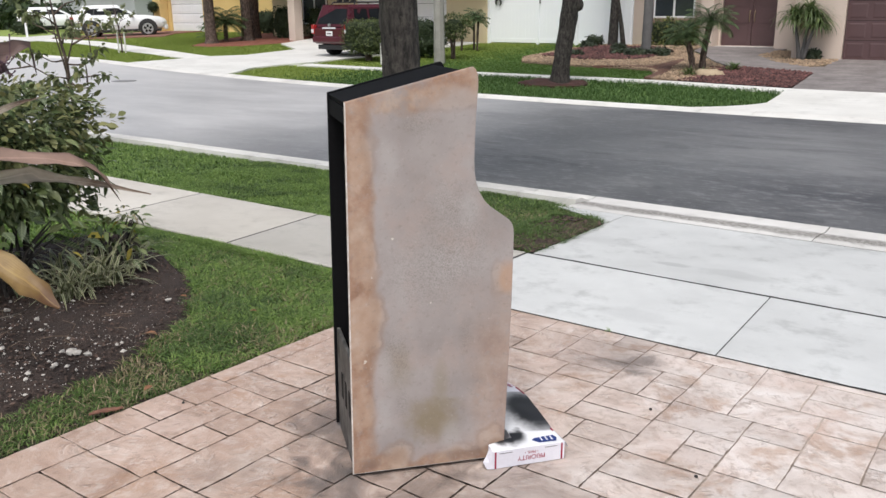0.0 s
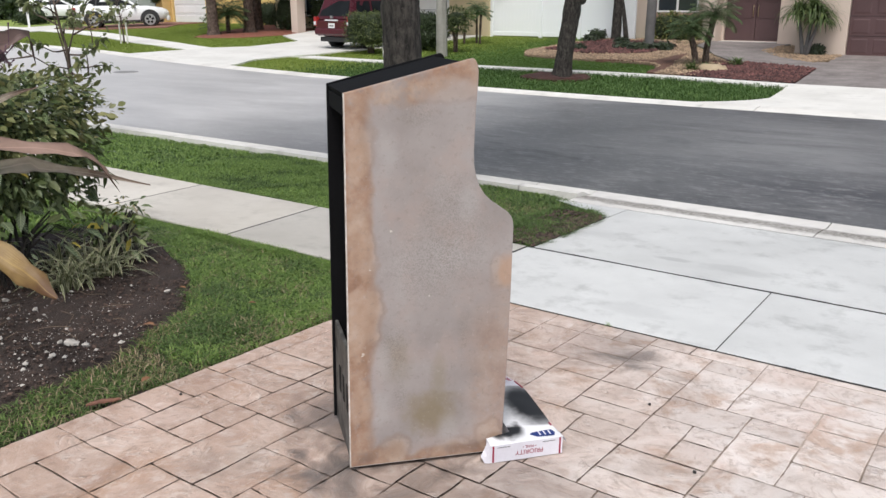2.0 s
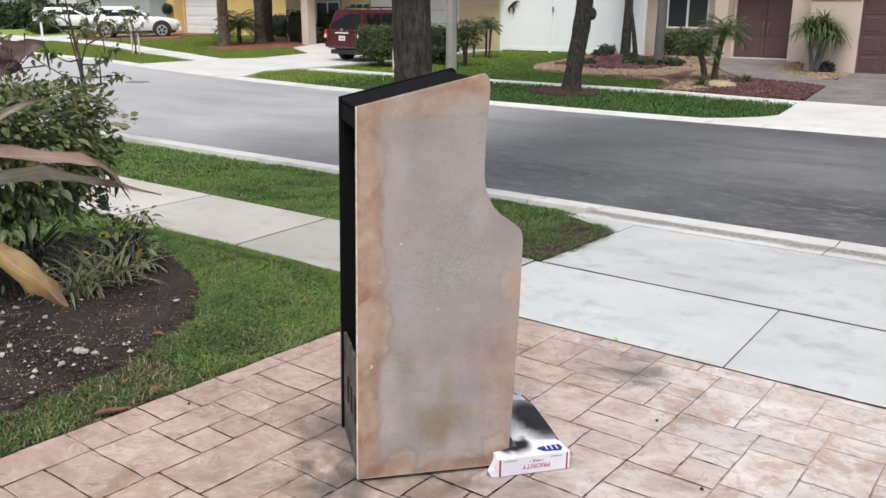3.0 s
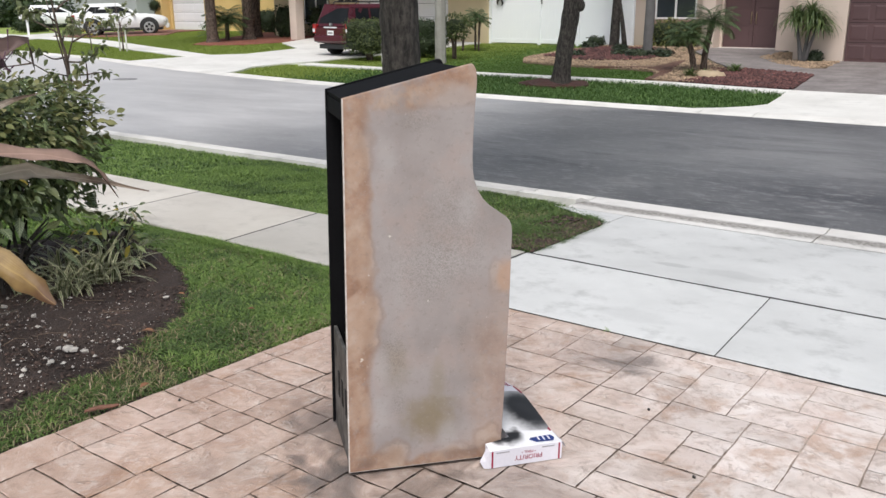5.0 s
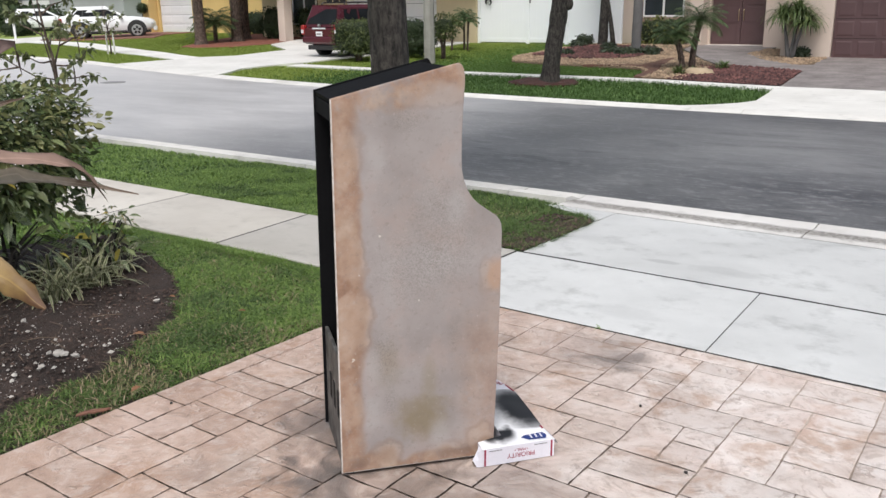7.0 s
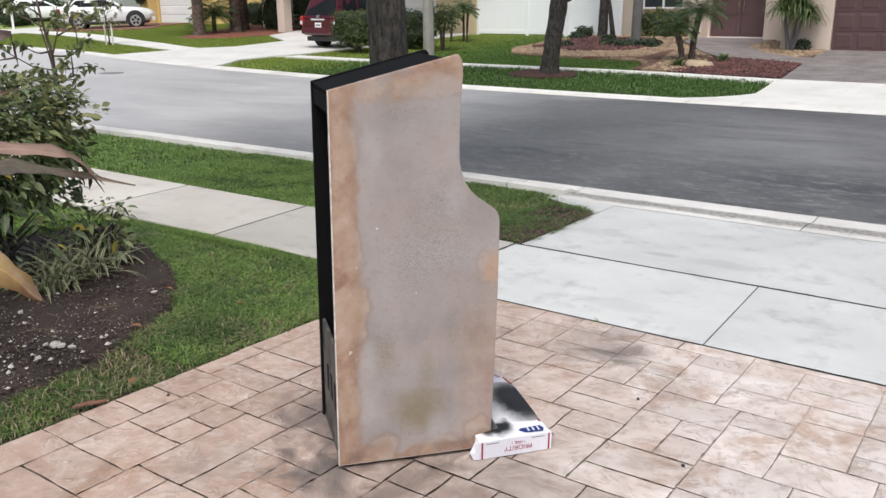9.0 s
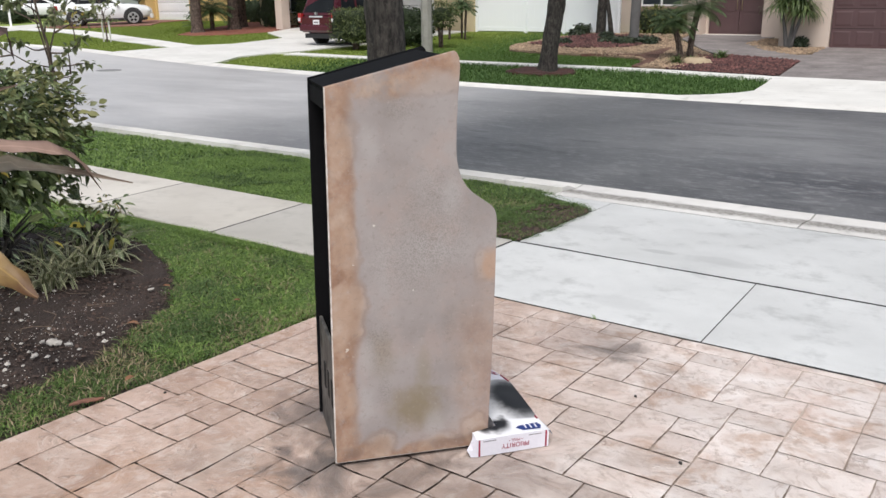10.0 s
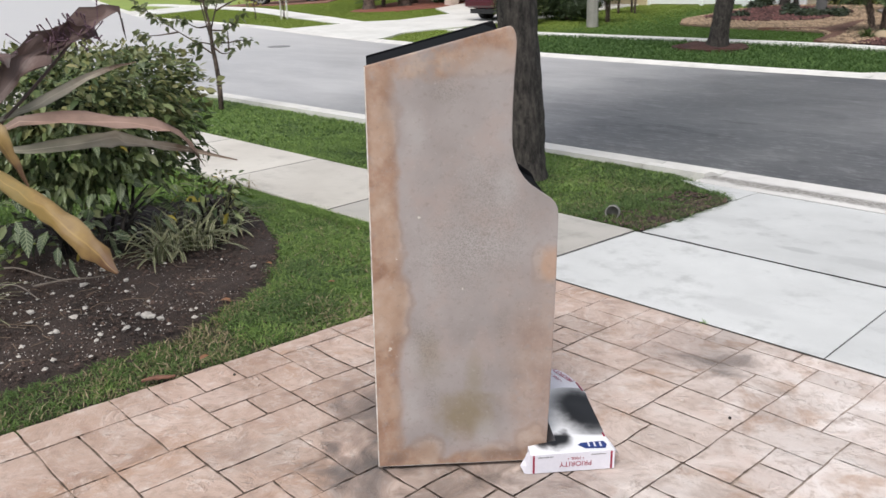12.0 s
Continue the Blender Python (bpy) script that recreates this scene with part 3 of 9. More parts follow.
def tube(bm, points, radii, seg=8, rough=0.0, rng=None):
    """A round bar along points, with its own radius at each."""
    pts = [Vector(p) for p in points]
    rings, side = [], None
    for i, p in enumerate(pts):
        d = (pts[min(i + 1, len(pts) - 1)] - pts[max(i - 1, 0)]).normalized()
        side = d.orthogonal() if side is None else (side - d * side.dot(d))
        side.normalize()
        other = d.cross(side)
        r = radii[i] if isinstance(radii, (list, tuple)) else radii
        ring = []
        for k in range(seg):
            a = 2 * math.pi * k / seg
            rr = r * (1 + (rng.uniform(-rough, rough) if rng else 0))
            ring.append(bm.verts.new(p + (side * math.cos(a) + other * math.sin(a)) * rr))
        rings.append(ring)
    for a, b in zip(rings, rings[1:]):
        for k in range(seg):
            bm.faces.new([a[k], a[(k + 1) % seg], b[(k + 1) % seg], b[k]])
    bm.faces.new(list(reversed(rings[0])))
    bm.faces.new(rings[-1])
    return bm


def from_arrays(name, verts, faces, uvs=None):
    me = bpy.data.meshes.new(name)
    me.from_pydata(verts.tolist() if hasattr(verts, "tolist") else verts, [], faces.tolist() if hasattr(faces, "tolist") else faces)
    if uvs is not None:
        layer = me.uv_layers.new(name="UVMap")
        idx = np.empty(len(me.loops), int)
        me.loops.foreach_get("vertex_index", idx)
        layer.data.foreach_set("uv", np.asarray(uvs)[idx].astype(np.float32).ravel())
    return me


def leaf_mesh(name, base, along, normal, length, width, fold=0.12, droop=0.15):
    """Many leaves, each folded along its midrib and bent down towards its tip."""
    n = len(base)
    along = along / np.linalg.norm(along, axis=1, keepdims=True)
    side = np.cross(normal, along)
    side /= np.linalg.norm(side, axis=1, keepdims=True) + 1e-9
    up = np.cross(along, side)
    L, W = np.asarray(length).reshape(-1, 1) * np.ones((n, 1)), np.asarray(width).reshape(-1, 1) * np.ones((n, 1))
    v = np.empty((n, 7, 3))
    v[:, 0] = base
    for k, (s, q, dr) in enumerate(((0.35, 0.5, 0.05), (0.7, 0.38, 0.35))):
        mid = base + along * L * s - np.array([0, 0, 1]) * L * droop * dr
        v[:, 1 + 3 * k] = mid + side * W * q + up * W * fold
        v[:, 2 + 3 * k] = mid
        if k == 0:
            v[:, 3] = mid - side * W * q + up * W * fold
        else:
            right = mid - side * W * q + up * W * fold
    v[:, 6] = base + along * L - np.array([0, 0, 1]) * L * droop
    v = np.concatenate([v, right[:, None]], axis=1)
    f = np.array([[0, 2, 1, 0], [0, 3, 2, 0], [1, 2, 5, 4], [2, 3, 7, 5], [4, 5, 6, 4], [5, 7, 6, 5]])
    uv1 = np.array([[0.5, 0], [0, 0.35], [0.5, 0.35], [1, 0.35], [0.1, 0.7], [0.5, 0.7], [0.5, 1], [0.9, 0.7]])
    faces = []
    tri = [(0, 2, 1), (0, 3, 2), (1, 2, 5, 4), (2, 3, 7, 5), (4, 5, 6), (5, 7, 6)]
    for i in range(n):
        o = 8 * i
        faces += [tuple(o + k for k in t) for t in tri]
    me = from_arrays(name, v.reshape(-1, 3), faces, np.tile(uv1, (n, 1)))
    me.polygons.foreach_set("use_smooth", [True] * len(me.polygons))
    return me


def blade_mesh(name, base, height, width, lean, rng):
    """Upright strips that bend over and end in a point."""
    n = len(base)
    a = rng.uniform(0, 2 * np.pi, n)
    d = np.stack([np.cos(a), np.sin(a), np.zeros(n)], 1)
    s = np.stack([-np.sin(a), np.cos(a), np.zeros(n)], 1) * (np.asarray(width).reshape(-1, 1) / 2)
    h = np.asarray(height).reshape(-1, 1)
    ln = np.asarray(lean).reshape(-1, 1)
    up = np.array([0, 0, 1.0])
    mid = base + up * h * 0.6 + d * ln * h * 0.4
    v = np.stack([base - s, base + s, mid + s * 0.8, mid - s * 0.8, base + up * h * (1 - 0.25 * ln) + d * ln * h * 1.1], 1)
    o = 5 * np.arange(n)[:, None]
    quads, tris = (o + np.array([0, 1, 2, 3])).tolist(), (o + np.array([3, 2, 4])).tolist()
    uv = np.tile(np.array([[0, 0], [1, 0], [1, 0.6], [0, 0.6], [0.5, 1]]), (n, 1))
    return from_arrays(name, v.reshape(-1, 3), quads + tris, uv)


# ---- lie of the land ----
SLOPE = 0.029
KERB_BACK, ROAD_NEAR, WALK_NEAR, WALK_FAR = 7.38, 8.05, 4.36, 5.60
DRIVE_LEFT = -3.38


def far_edge(x):
    """The far edge of the road, which bends away towards -x."""
    k = np.maximum(0, -x - 7.5)
    b = np.maximum(0, -x - 40)
    return 15.25 + 0.13 * k * k / (k + 3.0) + 0.22 * b * b / (b + 5.0) + 0.3 * np.clip((x + 15) / 6, 0, 1)


def land(x, y):
    """Height of the ground: the lot falls to the gutter, the road is crowned, the far lots rise again, and the street climbs towards -x."""
    x, y = np.asarray(x, float), np.asarray(y, float)
    fe = far_edge(x)
    near = -SLOPE * np.clip(y, -3, ROAD_NEAR)
    t = np.clip((y - ROAD_NEAR) / (fe - ROAD_NEAR), 0, 1)
    road = -SLOPE * ROAD_NEAR + 0.05 * 4 * t * (1 - t)
    far = np.minimum(-SLOPE * ROAD_NEAR + 0.03 * (y - fe), 0.2) - 0.05 * np.clip((x + 20) / 12, 0, 1) * np.clip((y - fe) / 3, 0, 1)
    k = np.clip(-x - 15, 0, 45)
    rise = 0.00095 * np.minimum(k, 14) ** 2 + 0.002 * np.clip(-x - 29, 0, 120)
    return np.where(y < ROAD_NEAR, near, np.where(y < fe, road, far)) + rise


def gz(x, y):
    return float(land(x, y))


def sheet(xs, ys, lift=0.0, shift=None):
    """A net of ground over the lines xs and ys; shift moves each y with x."""
    X, Y = np.meshgrid(xs, ys)
    if shift is not None:
        Y = Y + shift(X)
    Z = land(X, Y) + lift
    nx, ny = len(xs), len(ys)
    i = np.arange(nx * ny).reshape(ny, nx)
    f = np.stack([i[:-1, :-1], i[:-1, 1:], i[1:, 1:], i[1:, :-1]], -1).reshape(-1, 4)
    return from_arrays("sheet", np.stack([X, Y, Z], -1).reshape(-1, 3), f)


GROUND_TILT = Matrix.Rotation(-math.atan(SLOPE), 4, "X")

# ---- ground, road, kerbs, pavements ----
xs = np.unique(np.concatenate([np.linspace(-700, -90, 12), np.linspace(-90, 40, 66), np.linspace(40, 700, 12)]))
ys = np.unique(np.concatenate([np.linspace(-700, -20, 10), np.linspace(-20, 8.0, 15), np.linspace(8.05, 15, 5), np.linspace(15.2, 40, 60), np.linspace(42, 900, 14)]))
structure("ground", sheet(xs, ys, -0.045), M["turf"], "green turf and soil falling gently to the street", True)

xr = np.linspace(-120, 60, 181)
X = np.repeat(xr[:, None], 13, 1)
T = np.linspace(0, 1, 13)[None]
Y = ROAD_NEAR + T * (far_edge(X) - ROAD_NEAR)
Z = land(X, Y)
i = np.arange(X.size).reshape(X.shape)
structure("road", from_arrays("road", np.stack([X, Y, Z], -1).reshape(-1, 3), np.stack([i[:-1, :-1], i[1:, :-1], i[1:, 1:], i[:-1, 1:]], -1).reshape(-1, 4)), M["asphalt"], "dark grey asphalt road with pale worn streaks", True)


def kerb(name, x_cuts, y_of, sign, top, label, depth=1.0):
    """Mountable concrete kerb in cast lengths: a shallow gutter at the road and a rounded back."""
    holder = thing(name, Matrix(), label, "kerb", "", "structure")
    for a, b in zip(x_cuts, x_cuts[1:]):
        bm = bmesh.new()
        prof = ((0.0, -0.10), (0.0, 0.004), (0.18, -0.008), (0.30, 0.008), (0.46, top * 0.9), (0.56, top), (0.66, top), (0.67, -0.12))
        rows = []
        n = 2 if b - a < 4 else 3
        for k in range(n + 1):
            x = a + 0.006 + (b - a - 0.012) * k / n
            y0 = y_of(x)
            base = gz(x, ROAD_NEAR)
            rows.append([bm.verts.new((x, y0 + sign * d * depth, base + h)) for d, h in prof])
        for r0, r1 in zip(rows, rows[1:]):
            for k in range(len(prof) - 1):
                bm.faces.new([r0[k], r0[k + 1], r1[k + 1], r1[k]])
        bm.faces.new(rows[0])
        bm.faces.new(list(reversed(rows[-1])))
        bmesh.ops.recalc_face_normals(bm, faces=bm.faces)
        part("kerb_length", bm, M["kerb_dirty" if name == "kerb_crossing" else "kerb"], holder)
    return holder


near_cuts = [-60, -50, -40, -33, -27, -22.5, -19.5, -16.5, -13.5, -10.6, -7.6, -4.6, -3.9]
kerb("kerb_near", near_cuts, lambda x: ROAD_NEAR, -1, 0.055, "pale concrete kerb along the grass strip", 0.68)
kerb("kerb_crossing", [-3.9, -1.57, 1.4, 4.4, 7.4, 12, 20, 40], lambda x: ROAD_NEAR, -1, 0.026, "low dirty concrete kerb at the driveway mouth")
kerb("kerb_far", [-110, -100, -92, -84, -77, -70, -65, -60, -55, -50, -47, -44, -40, -34, -30, -26.5, -20.4, -17.5, -14.5, -11.6, -8.6, -5.6, -4.6, 1.4, 4.4, 10, 20, 40], lambda x: float(far_edge(x)), 1, 0.03, "pale concrete kerb across the road", 0.82)


def slab(x0, y0, x1, y1, lift=0.0, thick=0.1, bevel=0.008, skew=(0, 0)):
    """A concrete slab that follows the fall of the ground."""
    bm = bmesh.new()
    vs = []
    for z in (-thick, 0):
        for x, y in ((x0, y0), (x1, y0), (x1 + skew[1], y1), (x0 + skew[0], y1)):
            vs.append(bm.verts.new((x, y, gz(x, y) + lift + z)))
    fs = [bm.faces.new([vs[k] for k in f]) for f in ((0, 3, 2, 1), (4, 5, 6, 7), (0, 1, 5, 4), (1, 2, 6, 5), (2, 3, 7, 6), (3, 0, 4, 7))]
    if bevel:
        bmesh.ops.bevel(bm, geom=list(fs[1].edges), offset=bevel, segments=1, affect="EDGES")
    return bm


pavement = thing("pavement_near", Matrix(), "pale concrete pavement in square-cut slabs", "pavement", "", "structure")
cuts = [-24, -22, -20.2, -18.4, -16.6, -14.8, -13, -10.85, -9.0, -7.16, -5.43, -3.3, -1.355, 0.5, 2.4, 4.3, 6.2, 8, 10, 12]
lean_of = lambda x: -0.165 if x < -4 else 0.0 if x < -3 else -0.055
for a, b in zip(cuts, cuts[1:]):
    crossing = a > -3.4 and b < 6.3
    g = 0.0019 if crossing else 0.008
    part("slab", slab(a + g, WALK_NEAR, b - g, WALK_FAR, 0.004 if crossing else 0.013, 0.1, 0.005 if crossing else 0.008, (lean_of(a), lean_of(b))), M["walkway" if crossing else "walk_dull" if b == -3.3 else "walk_old"], pavement)
apron = thing("driveway_apron", Matrix(), "pale concrete apron between pavement and kerb", "driveway", "", "structure")
part("slab", slab(-3.26, WALK_FAR + 0.028, 6.2, KERB_BACK - 0.004, 0.004), M["walkway"], apron)
structure("joint_filler", slab(-15, WALK_NEAR + 0.01, -3.32, WALK_FAR - 0.01, 0.0098, 0.05, 0), M["crack"], "dark filler in the joints of the pavement")
structure("joint_filler", slab(-3.3, WALK_NEAR - 0.008, 6.2, KERB_BACK + 0.02, 0.0008, 0.05, 0), M["crack"], "dark filler in the joints of the concrete")


def dirt_line(x0, y0, x1, y1, width, lift, seed, gaps=0.0, step=0.03, mat="crack", label="dark dirt gathered in a concrete joint"):
    """Dirt packed along a joint: a thin crust of uneven width, broken here and there."""
    n = max(4, int(math.hypot(x1 - x0, y1 - y0) / step))
    nx_, ny_ = -(y1 - y0), x1 - x0
    k = math.hypot(nx_, ny_)
    verts, faces = [], []
    for i in range(n + 1):
        t = i / n
        x, y = x0 + (x1 - x0) * t, y0 + (y1 - y0) * t
        big, small = noise.noise(Vector((t * k * 1.3, seed, 0))), noise.noise(Vector((t * k * 14, seed, 5)))
        w = width * (0.5 + 0.45 * big + 0.3 * small - gaps)
        w = w if w > 0.12 * width else 0.0
        s = width * 0.25 * noise.noise(Vector((t * k * 8, seed, 9)))
        for q in (-w + s, s, w + s):
            px, py = x + nx_ / k * q, y + ny_ / k * q
            verts.append((px, py, gz(px, py) + lift + (0.0015 if q == s else 0)))
    for i in range(n):
        for j in range(2):
            o = 3 * i + j
            faces.append((o, o + 3, o + 4, o + 1))
    return structure("joint_dirt", from_arrays("dirt", verts, faces), M[mat], label)


dirt_line(-3.29, WALK_FAR + 0.014, 6.1, WALK_FAR + 0.014, 0.02, 0.0045, 1)
dirt_line(-3.301, WALK_NEAR + 0.02, -3.301, WALK_FAR - 0.01, 0.018, 0.0065, 2)
dirt_line(-3.25, WALK_NEAR - 0.008, -0.95, WALK_NEAR - 0.008, 0.008, 0.002, 3)
dirt_line(-1.0, WALK_NEAR - 0.012, 1.2, WALK_NEAR - 0.012, 0.02, 0.0045, 4, 0.12)
dirt_line(-3.28, WALK_FAR + 0.03, -3.28, 6.95, 0.03, 0.006, 5)


def patch(name, outline, lift, material, thick=0.08, step=1.5, bumps=0.0, parent=None, seed=3):
    """A flat-topped slab of any outline that follows the ground."""
    bm = bmesh.new()
    bm.faces.new([bm.verts.new((x, y, 0)) for x, y in outline])
    ax, ay = [p[0] for p in outline], [p[1] for p in outline]
    for lo, hi, no in ((min(ax), max(ax), (1, 0, 0)), (min(ay), max(ay), (0, 1, 0))):
        n = int((hi - lo) / step)
        for k in range(1, n + 1):
            at = lo + (hi - lo) * k / (n + 1)
            bmesh.ops.bisect_plane(bm, geom=bm.verts[:] + bm.edges[:] + bm.faces[:], plane_co=[at * c for c in no], plane_no=no)
    for v in bm.verts:
        v.co.z = gz(v.co.x, v.co.y) + lift
        if bumps and not v.is_boundary:
            v.co.z += bumps * (0.4 + noise.noise(Vector((v.co.x * 2.1, v.co.y * 2.1, seed))) + 0.5 * noise.noise(Vector((v.co.x * 7, v.co.y * 7, seed))))
    edges = [e for e in bm.edges if e.is_boundary]
    out = bmesh.ops.extrude_edge_only(bm, edges=edges)["geom"]
    for v in out:
        if isinstance(v, bmesh.types.BMVert):
            v.co.z -= thick
    bmesh.ops.recalc_face_normals(bm, faces=bm.faces)
    return part(name, bm, material, parent)


def as_structure(ob, label, category=""):
    return tagged(ob, label, category, "", "structure")


# ---- far side paving ----
fe = lambda x: float(far_edge(x))
WALK_X = (-60, -40, -35, -31, -26.5, -21, -17, -12, -9, -7, -5)
walk_front = lambda x: np.interp(x, WALK_X, (28, 24.1, 22.5, 21.05, 20.0, 20.0, 20.0, 19.95, 20.05, 19.9, 19.4))
walk_back = lambda x: np.interp(x, WALK_X, (29.2, 25.4, 23.7, 22.3, 21.0, 20.6, 20.5, 20.5, 20.56, 20.35, 20.0))
DRIVE_B = [(-26.9, 18.0), (-20.6, 17.0), (-20.8, 17.7), (-21.4, 18.8), (-21.2, 20.0), (-20.8, 21.0), (-20.7, 21.9), (-20.3, 24.5), (-20.3, 30.3), (-29.0, 30.3), (-28.9, 28.9), (-28.1, 26.4), (-25.4, 24.7), (-25.3, 22.0), (-26.2, 20.9), (-26.4, 19.9)]
M["walk_far"] = concrete("far_pavement_concrete", (0.73, 0.715, 0.675), (0.62, 0.605, 0.565))
M["stamp_far"] = surface("grey_stamped_drive", (0.32, 0.285, 0.272), (0.12, 0.104, 0.098), 1.8, 9, 0.7, 0.6, 0.012, contrast=0.42)
far_walk = thing("pavement_far", Matrix(), "pale concrete pavement across the road", "pavement", "", "structure")
fx = [*np.arange(-62, -6.5, 1.8), -5.03]
for a, b in zip(fx, fx[1:]):
    if -26.0 < a < -21.6:
        continue
    bm = bmesh.new()
    vs = [bm.verts.new((x, float(f(x)), gz(x, float(f(x))) + 0.012 - z)) for z in (0.09, 0) for x, f in ((a + 0.006, walk_front), (b - 0.006, walk_front), (b - 0.006, walk_back), (a + 0.006, walk_back))]
    for f in ((0, 3, 2, 1), (4, 5, 6, 7), (0, 1, 5, 4), (1, 2, 6, 5), (2, 3, 7, 6), (3, 0, 4, 7)):
        bm.faces.new([vs[k] for k in f])
    part("slab", bm, M["walk_far"], far_walk)
as_structure(patch("driveway_b", DRIVE_B, 0.02, M["walk_far"]), "pale concrete driveway under a parked car", "driveway")
as_structure(patch("apron_a", [(-5.9, fe(-5.9) + 0.553), (1.0, fe(1) + 0.553), (0.8, 19.78), (-5.02, 19.95), (-5.02, 19.3), (-4.96, 18.76), (-4.82, 17.4), (-5.0, 16.95), (-5.4, 16.45)], 0.02, M["walk_far"]), "bright concrete apron of a driveway", "driveway")
as_structure(patch("driveway_a", [(-5.02, 19.99), (0.9, 19.82), (0.6, 27.15), (-5.7, 27.15), (-5.55, 25.9), (-5.35, 23.4)], 0.02, M["stamp_far"]), "grey stamped concrete driveway before a garage", "driveway")
as_structure(patch("entry_path", [(-5.3, 23.1), (-5.4, 24.9), (-5.8, 24.75), (-6.9, 26.0), (-7.9, 27.8), (-7.9, 29.6), (-8.0, 31.2), (-10.9, 31.2), (-10.6, 29.0), (-9.6, 27.3), (-8.9, 25.9), (-7.9, 24.35), (-6.3, 23.7)], 0.024, M["stamp_far"]), "grey stamped path curving to the front door", "path")
as_structure(patch("driveway_c", [(-52, fe(-52) + 0.553), (-45, fe(-45) + 0.553), (-46, fe(-46) + 5), (-47.4, 26.9), (-52, 30)], 0.02, M["walk_far"]), "pale concrete driveway", "driveway")
M["pad"] = surface("red_paver_pad", (0.28, 0.13, 0.09), (0.15, 0.075, 0.06), 2, 12, 0.85)
as_structure(patch("paver_pad", [(-47.5, 27.0), (-44.3, 26.9), (-42.6, 27.6), (-40.4, 29.5), (-42.4, 31.6), (-42.5, 33.7), (-46.2, 33.7), (-48.2, 30)], 0.026, M["pad"]), "red paver pad under a parked car", "driveway")

# ---- planting beds ----
M["chips"] = surface("red_wood_chips", (0.30, 0.11, 0.07), (0.15, 0.05, 0.032), 3, 30, 0.95, 0.9, 0.03)
M["dark_chips"] = surface("dark_red_mulch", (0.085, 0.032, 0.022), (0.028, 0.012, 0.010), 3, 30, 0.95, 0.9, 0.03)
M["brown_mulch"] = surface("brown_mulch", (0.20, 0.105, 0.072), (0.07, 0.036, 0.026), 3, 22, 0.95, 0.9, 0.03)
M["sandbed"] = surface("pebble_bed_base", (0.27, 0.19, 0.12), (0.12, 0.085, 0.055), 3, 20, 0.95, 0.6, 0.02)
M["lavabed"] = surface("lava_bed_base", (0.10, 0.045, 0.04), (0.035, 0.018, 0.017), 3, 20, 0.95, 0.6, 0.02)


def ring(cx, cy, rx, ry, n=18, wob=0.1, seed=0):
    r = random.Random(seed)
    return [(cx + rx * math.cos(a) * (1 + r.uniform(-wob, wob)), cy + ry * math.sin(a) * (1 + r.uniform(-wob, wob))) for a in np.linspace(0, 2 * math.pi, n, endpoint=False)]


BED_PEBBLE = [(-14.2, 23.6), (-12.5, 23.1), (-10.6, 23.0), (-9.5, 22.7), (-8.9, 21.6), (-8.6, 20.62), (-7.5, 20.5), (-7.6, 22.4), (-8.0, 24.3), (-9.0, 25.9), (-9.7, 27.2), (-10.7, 28.9), (-11.0, 31.3), (-14.6, 31.3), (-15.2, 28.5), (-15.0, 25.0)]
BED_LAVA = [(-7.9, 20.5), (-6.3, 20.2), (-5.08, 20.08), (-5.2, 21.6), (-5.38, 23.25), (-6.3, 23.75), (-7.6, 24.2), (-8.2, 23.8), (-7.6, 22.4)]
as_structure(patch("pebble_bed", BED_PEBBLE, -0.005, M["sandbed"], 0.1, 0.6, 0.05), "bed of tan river pebbles round young trees", "bed")
as_structure(patch("lava_bed", BED_LAVA, 0.0, M["lavabed"], 0.1, 0.5, 0.05), "bed of dark red lava rock", "bed")
MULCH = [(-11.4, 22.95), (-10.4, 23.2), (-9.6, 23.0), (-9.1, 22.3), (-8.95, 21.5), (-8.85, 20.75), (-8.6, 20.7), (-8.7, 21.6), (-8.85, 22.5), (-9.2, 23.5), (-9.55, 25.2), (-9.75, 26.0), (-9.85, 25.2), (-9.75, 23.6), (-10.3, 23.5), (-11.4, 23.15)]
as_structure(patch("mulch_edge", MULCH, 0.036, M["brown_mulch"], 0.1, 0.3, 0.04), "band of brown mulch between lawn and pebbles", "bed")
BED_ENTRY = [(-8.1, 27.75), (-7.0, 25.8), (-5.78, 24.55), (-5.5, 25.7), (-5.52, 26.95), (-5.8, 27.1), (-6.9, 27.1), (-6.9, 29.5), (-8.0, 29.6)]
as_structure(patch("entry_bed", BED_ENTRY, 0.005, M["sandbed"], 0.1, 0.5, 0.04), "small pebble bed beside the front path", "bed")
as_structure(patch("chip_bed", [(-31.8, 24.5), (-30.4, 24.2), (-29.0, 25.0), (-28.4, 27.2), (-28.5, 30.4), (-31.5, 31.2), (-34.0, 32.9), (-36.5, 33.2), (-34.5, 29.0), (-33.0, 26.2)], -0.01, M["chips"], 0.1, 0.8, 0.06), "bed of bright red wood chips under trees", "bed")
as_structure(patch("tree_ring", ring(-10.5, 19.03, 0.92, 0.7, 20, 0.1, 4), 0.012, M["dark_chips"], 0.08, 0.22, 0.07), "dark red mulch ring round a street tree", "bed")


def bed_edge(y):
    """x of the near bed's edge towards the driveway, as it swings round."""
    ys_ = [0.0, 1.0, 1.4, 1.9, 2.5, 3.04, 3.4, 3.64, 3.85, 4.0]
    xs_ = [-3.95, -3.84, -3.81, -3.77, -3.95, -4.24, -4.62, -5.06, -5.6, -6.3]
    return np.interp(y, ys_, xs_)


rows = np.linspace(0.0, 4.0, 70)
nx = 90
X = np.array([np.linspace(float(bed_edge(y)) + 0.02, -6.75 + 0.12 * math.sin(2.3 * y) + 0.06 * math.sin(7 * y), nx) for y in rows])
